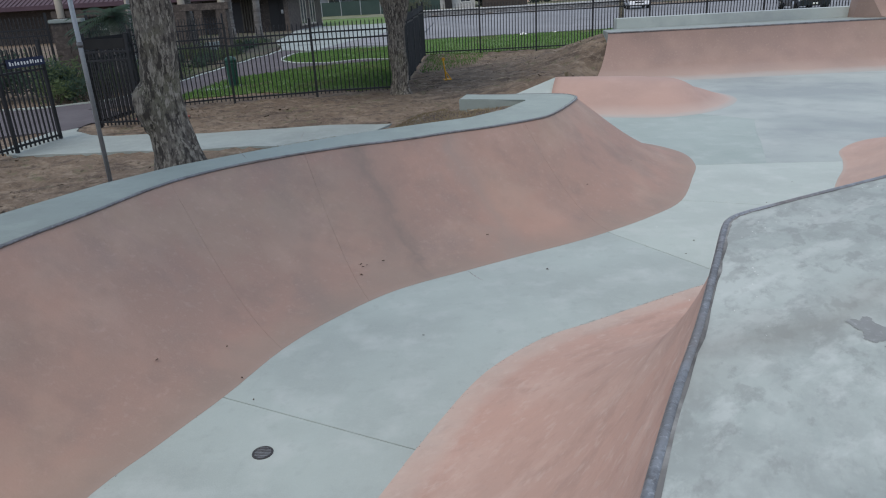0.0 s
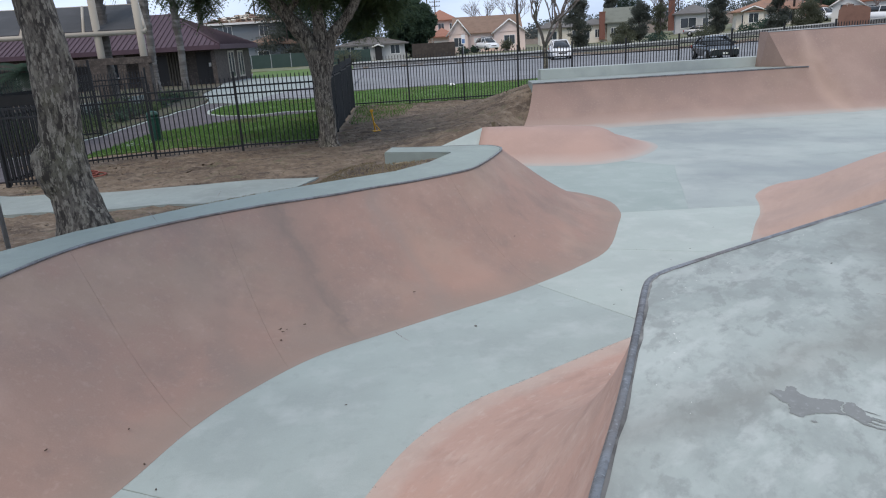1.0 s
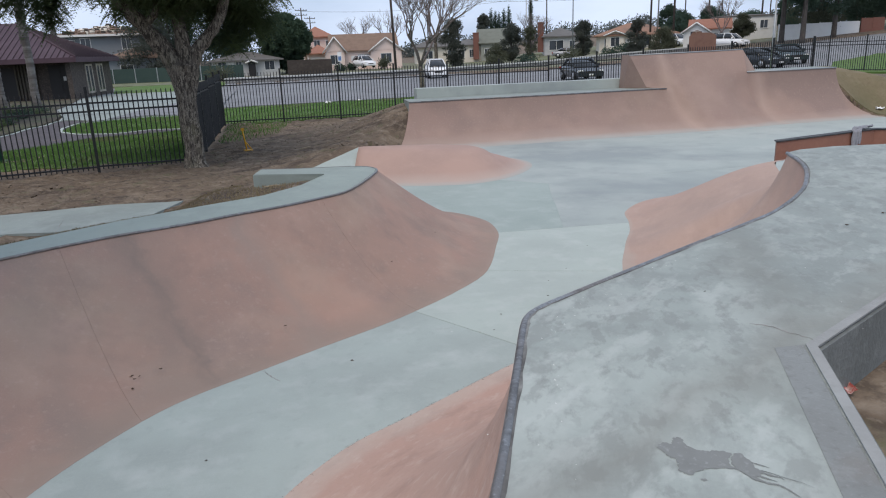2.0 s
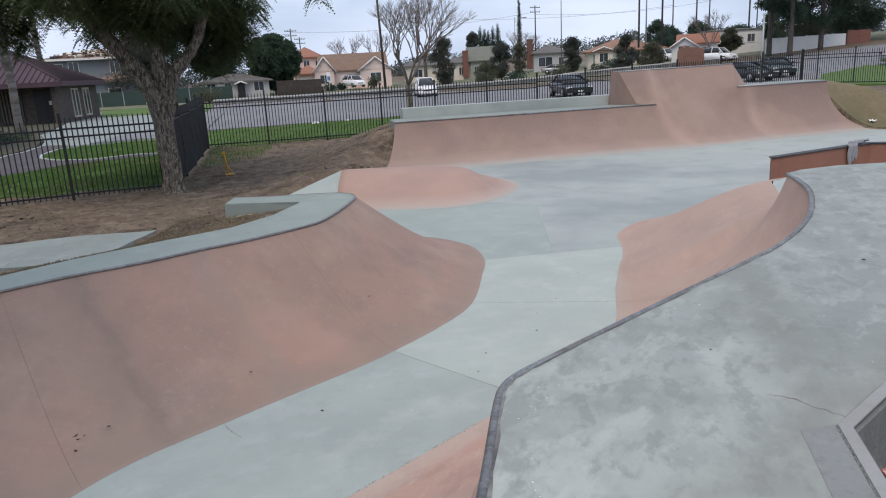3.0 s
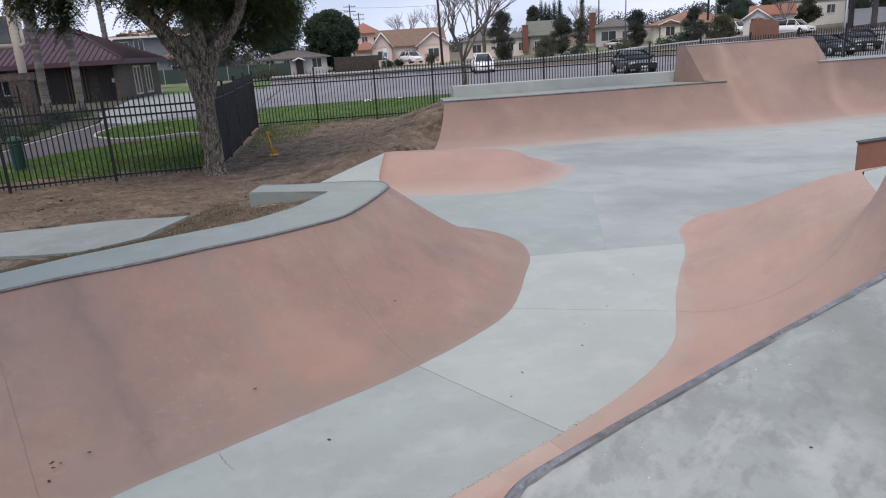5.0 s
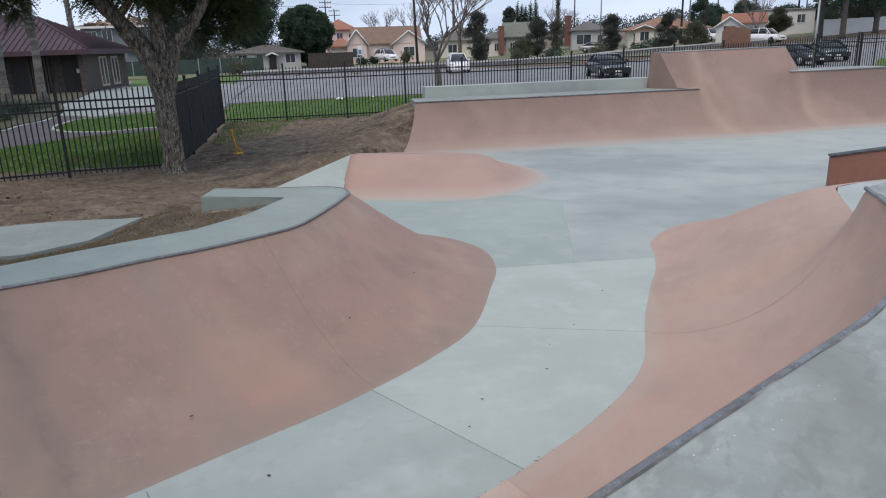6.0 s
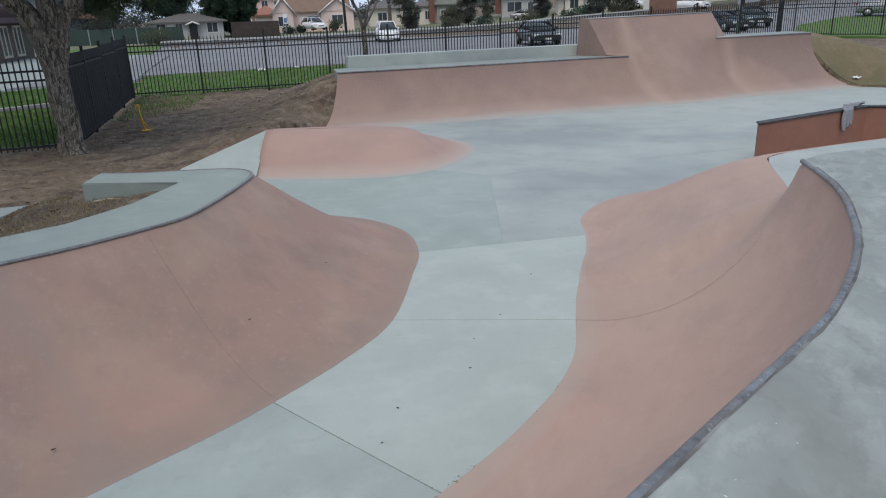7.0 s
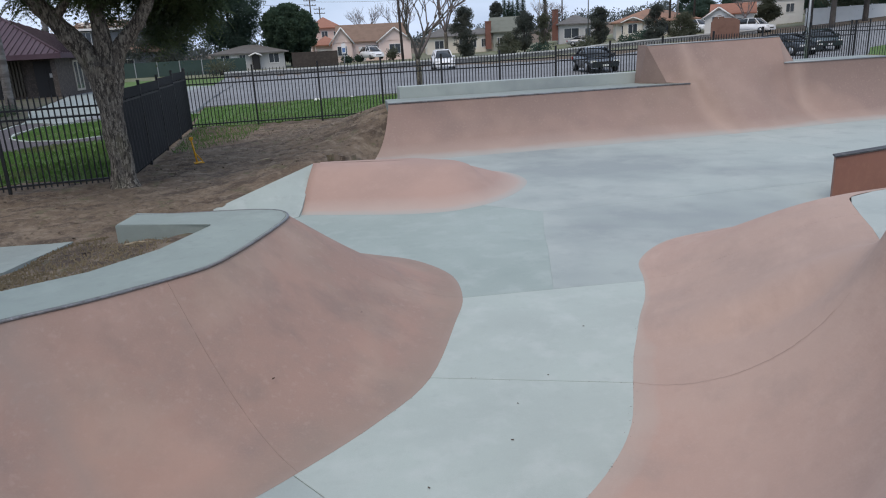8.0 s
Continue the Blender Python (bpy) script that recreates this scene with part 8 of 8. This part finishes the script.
def floor_drain():
    t = empty("floor_drain", pose(-0.65, 5.31, 0.0), "round dark iron floor drain grate in the slab", "drain")
    ring = bmesh.new()
    n = 28
    v = [[ring.verts.new((r * math.cos(2 * math.pi * k / n), r * math.sin(2 * math.pi * k / n), z)) for k in range(n)] for r, z in ((0.070, 0.001), (0.068, 0.006), (0.056, 0.006), (0.054, 0.001))]
    for i in range(3):
        for k in range(n):
            ring.faces.new((v[i][k], v[i][(k + 1) % n], v[i + 1][(k + 1) % n], v[i + 1][k]))
    part("ring", ring, dark_steel, t)
    part("well", tube_mesh("well", [(0, 0, 0.0005), (0, 0, 0.0015)], 0.055, dark_door, 20), None, t)
    for k in range(-3, 4):
        w = math.sqrt(max(0, 0.054 ** 2 - (k * 0.015) ** 2))
        part("slat", box_bm((-w, k * 0.016 - 0.004, 0.0015, w, k * 0.016 + 0.004, 0.005)), steel, t)


floor_drain()


def wet_patch(outlines, streaks, name, label, seed=1):
    """A drying stain: ragged pools and the thin runs that trail off from them, one skin on the deck."""
    rng = random.Random(seed)
    bm = bmesh.new()
    z = DECK_Z + 0.0016
    for points in outlines:
        pts, n = [], len(points)
        for i in range(n):
            p, q = np.array(points[i]), np.array(points[(i + 1) % n])
            d = q - p
            side = np.array((-d[1], d[0]))
            for k in range(6):
                pts.append(p + d * (k / 6) + side * (0 if k == 0 else rng.uniform(-0.11, 0.11)))
        f = bm.faces.new([bm.verts.new((p[0], p[1], z)) for p in pts])
        bm.normal_update()
        bmesh.ops.triangulate(bm, faces=[f], ngon_method="EAR_CLIP")
    for points, width in streaks:
        line = smooth_line(points, 8)
        n = len(line)
        prev = None
        for i, p in enumerate(line):
            d = line[min(i + 1, n - 1)] - line[max(i - 1, 0)]
            side = np.array((-d[1], d[0])) / (np.linalg.norm(d) + 1e-9)
            w = width * rng.uniform(0.45, 1.0) * (1.05 - 0.95 * i / (n - 1))
            pair = [bm.verts.new((*(p - side * w), z + 0.0003)), bm.verts.new((*(p + side * w), z + 0.0003))]
            if prev:
                bm.faces.new((prev[0], pair[0], pair[1], prev[1]))
            prev = pair
    bm.normal_update()
    for f in bm.faces:
        if f.normal.z < 0:
            f.normal_flip()
    me = bpy.data.meshes.new(name)
    bm.to_mesh(me)
    bm.free()
    me.materials.append(puddle_mat)
    tagged(new(name, me), label, "stain")


wet_patch([[(2.19, 4.01), (2.225, 4.03), (2.25, 4.013), (2.27, 4.045), (2.30, 4.04), (2.29, 4.005), (2.303, 3.962), (2.335, 3.943), (2.38, 3.93), (2.402, 3.908), (2.375, 3.885), (2.36, 3.86), (2.362, 3.825), (2.33, 3.842), (2.28, 3.852), (2.255, 3.85), (2.21, 3.838), (2.188, 3.868), (2.20, 3.89), (2.218, 3.93), (2.20, 3.942), (2.197, 3.98)],
           [(2.43, 3.90), (2.433, 3.86), (2.422, 3.82), (2.43, 3.79), (2.41, 3.772), (2.38, 3.765), (2.37, 3.80), (2.363, 3.825), (2.368, 3.862), (2.384, 3.884), (2.412, 3.905)],
           [(2.228, 3.812), (2.242, 3.81), (2.245, 3.80), (2.232, 3.797)]],
          [([(2.38, 3.775), (2.41, 3.735), (2.43, 3.722), (2.442, 3.70), (2.45, 3.66), (2.452, 3.645)], 0.008), ([(2.40, 3.785), (2.425, 3.752), (2.44, 3.735)], 0.006), ([(2.42, 3.80), (2.44, 3.77), (2.462, 3.75), (2.465, 3.735)], 0.008),
           ([(2.43, 3.80), (2.455, 3.772), (2.475, 3.745), (2.505, 3.71), (2.525, 3.675)], 0.003), ([(2.43, 3.845), (2.455, 3.815), (2.465, 3.80)], 0.004)],
          "wet_stain", "dark wet stain drying on the concrete deck")


def scrap(x, y, z, size, mat, name, label, category, seed, tilt=(0, 0)):
    """A small crumpled leaf, twig or scrap."""
    rng = random.Random(seed)
    bm = bmesh.new()
    n = 5
    grid = [[bm.verts.new(((i / n - 0.5) * size, (j / n - 0.5) * size * 0.6, size * 0.22 * rng.random() + 0.002)) for j in range(n + 1)] for i in range(n + 1)]
    for i in range(n):
        for j in range(n):
            if (i in (0, n - 1) and j in (0, n - 1)) or rng.random() < 0.08:
                continue
            bm.faces.new((grid[i][j], grid[i + 1][j], grid[i + 1][j + 1], grid[i][j + 1]))
    for v in [v for v in bm.verts if not v.link_faces]:
        bm.verts.remove(v)
    r = bmesh.ops.extrude_face_region(bm, geom=bm.faces[:])
    bmesh.ops.translate(bm, vec=(0, 0, size * 0.03), verts=[v for v in r["geom"] if isinstance(v, bmesh.types.BMVert)])
    ob = new(name, bm_mesh(name, bm, mat))
    ob.matrix_basis = pose(x, y, z, tilt[0], tilt[1], rng.uniform(0, 360))
    return tagged(ob, label, category)


def on_wall(grid, x, y):
    """Height and tilt of a curved wall under a plan point."""
    d = np.hypot(grid[..., 0] - x, grid[..., 1] - y)
    i, j = np.unravel_index(np.argmin(d), d.shape)
    return float(grid[i, j, 2])


scrap(3.55, 4.68, 1.175, 0.14, red_paper, "crumpled_wrapper", "crumpled red and white wrapper in the planter", "litter", 1)
for k, (lx, ly, s) in enumerate(((-1.08, 6.25, 0.025), (-0.43, 8.22, 0.04), (-0.39, 8.15, 0.03), (-0.40, 8.07, 0.03), (-0.36, 8.2, 0.022), (-1.3, 6.6, 0.025), (-0.2, 8.3, 0.035), (0.9, 9.0, 0.03), (2.2, 10.2, 0.03), (-1.7, 6.2, 0.03), (3.0, 11.4, 0.025))):
    scrap(lx, ly, on_wall(left_grid, lx, ly) + 0.012, s, dead_leaf, "dead_leaf", "small dry brown leaf on the concrete", "leaf", 10 + k)
for k, (lx, ly, s) in enumerate(((-0.9, 5.95, 0.018), (0.3, 6.9, 0.02), (1.5, 8.3, 0.03), (3.9, 9.4, 0.022), (4.5, 10.3, 0.02), (3.2, 9.0, 0.022), (4.1, 9.9, 0.016), (5.2, 11.2, 0.02), (3.0, 8.6, 0.018), (0.55, 5.0, 0.03))):
    scrap(lx, ly, 0.001, s, dead_leaf, "dead_leaf", "small dry brown leaf on the concrete", "leaf", 30 + k)
for k, (lx, ly, s) in enumerate(((5.4, 6.4, 0.03), (4.9, 6.2, 0.025), (3.2, 5.3, 0.012))):
    scrap(lx, ly, DECK_Z + 0.001, s, dead_leaf, "dead_leaf", "small dry brown leaf on the deck", "leaf", 50 + k)
scrap(3.5, 40.2, float(land(3.5, 40.2)) + 0.05, 0.55, litter_white, "plastic_bag", "white plastic bag on the grass verge", "litter", 60)
scrap(5.2, 41.0, float(land(5.2, 41.0)) + 0.05, 0.3, litter_white, "plastic_bag", "small white plastic scrap on the grass verge", "litter", 61)
scrap(21.9, 23.4, float(land(21.9, 23.4)) + 0.05, 0.35, litter_white, "paper_cup", "white crumpled paper by the dry bank", "litter", 62)


def coiled_hose():
    """A red-orange hose lying in loose flat loops."""
    rng = random.Random(63)
    pts = []
    for k in range(150):
        a = k * 2 * math.pi / 22
        w = 0.36 + 0.10 * math.sin(k * 0.09) + 0.02 * rng.random()
        px, py = -6.75 + w * 1.25 * math.cos(a) + 0.1 * math.sin(k * 0.05), 18.2 + w * 0.72 * math.sin(a)
        pts.append((px, py, float(land(px, py)) + 0.03 + 0.012 * (k // 22) + 0.008 * math.sin(k)))
    tagged(new("coiled_hose", tube_mesh("coiled_hose", pts, 0.017, hose_red, 6)), "red-orange hose coiled loosely on the dirt", "hose")


coiled_hose()



def stick(x0, y0, x1, y1, z, r, label):
    t = tube_mesh("stick", smooth_line([(x0, y0, z + 0.01), ((x0 + x1) / 2, (y0 + y1) / 2 + 0.01, z + 0.025), (x1, y1, z + 0.012)], 3), r, dull_stick, 6)
    tagged(new("stick", t), label, "stick")


stick(0.72, 12.46, 1.02, 12.44, float(land(0.85, 12.45)) + 0.01, 0.014, "pale broken stick lying in the dirt")
stick(1.5, 22.6, 1.9, 22.9, float(land(1.7, 22.7)), 0.012, "pale broken stick lying in the dirt")


def draped_cloth():
    """A sweatshirt flung over the ledge wall's cap: a short hanging end and a heap along the top."""
    a = np.array((13.33, 15.34))
    d = np.array((0.974, 0.229))
    out = np.array((d[1], -d[0]))
    bm = bmesh.new()
    n, m = 26, 22
    grid = []
    for i in range(n + 1):
        u = i / n
        row = []
        for j in range(m + 1):
            s = j / m * 0.80 - 0.36
            fold = 0.022 * math.sin(u * 15 + j * 0.3) + 0.014 * math.sin(u * 33 + 1 - j * 0.15)
            if s < 0:
                # the heap on the cap, pulled along the wall
                p = a + d * (0.32 * u + 0.62 * min(1, -s / 0.3) * (0.4 + 0.6 * u)) - out * (-s * 0.38)
                z = LEDGE_TOP + 0.012 + 0.055 * abs(math.sin(u * 8 + s * 16)) * min(1, -s / 0.1) + abs(fold) * 0.6
            else:
                narrow = 1 - 0.22 * min(1, s * 2.2)
                p = a + d * (0.15 + 0.30 * (u - 0.5) * narrow) + out * (0.05 + fold)
                z = LEDGE_TOP + 0.01 - s * (0.80 + 0.14 * math.sin(u * 5 + 1))
            row.append(bm.verts.new((p[0], p[1], z)))
        grid.append(row)
    for i in range(n):
        for j in range(m):
            bm.faces.new((grid[i][j], grid[i + 1][j], grid[i + 1][j + 1], grid[i][j + 1]))
    me = bm_mesh("draped_cloth", bm, cloth_grey, True)
    ob = tagged(new("draped_cloth", me), "grey sweatshirt draped over the ledge wall's cap", "clothing")
    mod = ob.modifiers.new("thick", "SOLIDIFY")
    mod.thickness = 0.006


draped_cloth()


# ---- grit along the joints and fine cracks in the concrete ----
def fleck_mesh(name, spots, seed, mat, low=0.003, high=0.013):
    """Tiny flat irregular flecks at the given places, too many to count."""
    rng = random.Random(seed)
    verts, faces = [], []
    for x, y, z in spots:
        r, a0 = rng.uniform(low, high) * rng.random() ** 0.5, rng.random() * 6.3
        st = rng.uniform(1.0, 2.6)
        b = len(verts)
        for k in range(5):
            a = a0 + k * 2 * math.pi / 5
            q = r * rng.uniform(0.6, 1.2)
            ux, uy = q * math.cos(a) * st, q * math.sin(a)
            verts.append((x + ux * math.cos(a0) - uy * math.sin(a0), y + ux * math.sin(a0) + uy * math.cos(a0), z + 0.001))
        verts.append((x, y, z + 0.002 + r * 0.3))
        faces += [(b + k, b + (k + 1) % 5, b + 5) for k in range(5)]
    return mesh_of(name, verts, faces, mat)


def along(points, count, spread, seed, z=0.0):
    rng = random.Random(seed)
    line = smooth_line(points, 8)
    out = []
    for _ in range(count):
        i = rng.randrange(len(line) - 1)
        p = line[i] + (line[i + 1] - line[i]) * rng.random()
        out.append((p[0] + rng.gauss(0, spread), p[1] + rng.gauss(0, spread), z))
    return out


right_foot = [(p[0], p[1]) for p in RIGHT_WALL[3:22]]
left_foot = [(p[0], p[1]) for p in LEFT_WALL[3:18]]
grit = along(right_foot, 320, 0.012, 1, 0.002) + along(right_foot[3:10], 260, 0.010, 5, 0.002) + along(left_foot, 200, 0.010, 2, 0.002) + along([J1[0], J1[1]], 90, 0.008, 3) + along([J2[0], J2[1]], 60, 0.01, 4)
tagged(new("joint_grit", fleck_mesh("joint_grit", grit, 5, joint_dark, 0.001, 0.0055)), "dark grit and leaf crumbs caught along the joints", "grit", kind="stuff")
rng = random.Random(17)
specks = [(x, y, DECK_Z) for x, y, _ in along([tuple(p + np.array((0.14, -0.11))) for p in right_lip[20:60:4]], 40, 0.06, 6)] + [(rng.uniform(1.6, 4.4), rng.uniform(3.4, 5.6), DECK_Z) for _ in range(12)]
specks = [q for q in specks if q[1] > 4.53 or q[0] < 2.4]
tagged(new("paint_specks", fleck_mesh("paint_specks", specks, 7, litter_white, 0.0015, 0.004)), "tiny white specks scattered on the deck", "specks", kind="stuff")


def crack(points, width, name, label, z=0.0012, seed=1):
    """A thin dark crack: a ragged tapering strip on the slab."""
    rng = random.Random(seed)
    line = smooth_line(points, 7)
    verts, faces = [], []
    n = len(line)
    for i, (x, y) in enumerate(line):
        d = line[min(i + 1, n - 1)] - line[max(i - 1, 0)]
        k = np.array((-d[1], d[0])) / (np.linalg.norm(d) + 1e-9)
        w = width * (0.25 + 0.9 * rng.random()) * math.sin(math.pi * (0.06 + 0.88 * i / (n - 1)))
        o = rng.uniform(-1, 1) * width
        verts += [(x + k[0] * (o - w), y + k[1] * (o - w), z), (x + k[0] * (o + w), y + k[1] * (o + w), z), (x + k[0] * o, y + k[1] * o, z + 0.0008)]
    faces = [f for i in range(n - 1) for f in ((3 * i, 3 * i + 3, 3 * i + 5, 3 * i + 2), (3 * i + 2, 3 * i + 5, 3 * i + 4, 3 * i + 1))]
    tagged(new(name, mesh_of(name, verts, faces, joint_dark)), label, "crack", "slab cracks")


crack([(0.68, 8.33), (0.74, 8.2), (0.79, 8.12), (0.83, 8.05)], 0.007, "slab_crack", "short dark crack in the grey slab", seed=2)
crack([(-1.44, 10.58), (-1.38, 10.2), (-1.34, 9.86)], 0.005, "walk_joint", "thin dark joint across the raised walk", LEFT_Z + 0.0012, 5)
crack([(-2.03, 9.63), (-1.88, 9.35), (-1.73, 9.05)], 0.005, "walk_joint", "thin dark joint across the raised walk", LEFT_Z + 0.0012, 6)
crack([(3.14, 4.84), (3.2, 4.8), (3.24, 4.7), (3.29, 4.6)], 0.006, "slab_crack", "fine curved crack running to the planter corner", DECK_Z + 0.0012, 9)
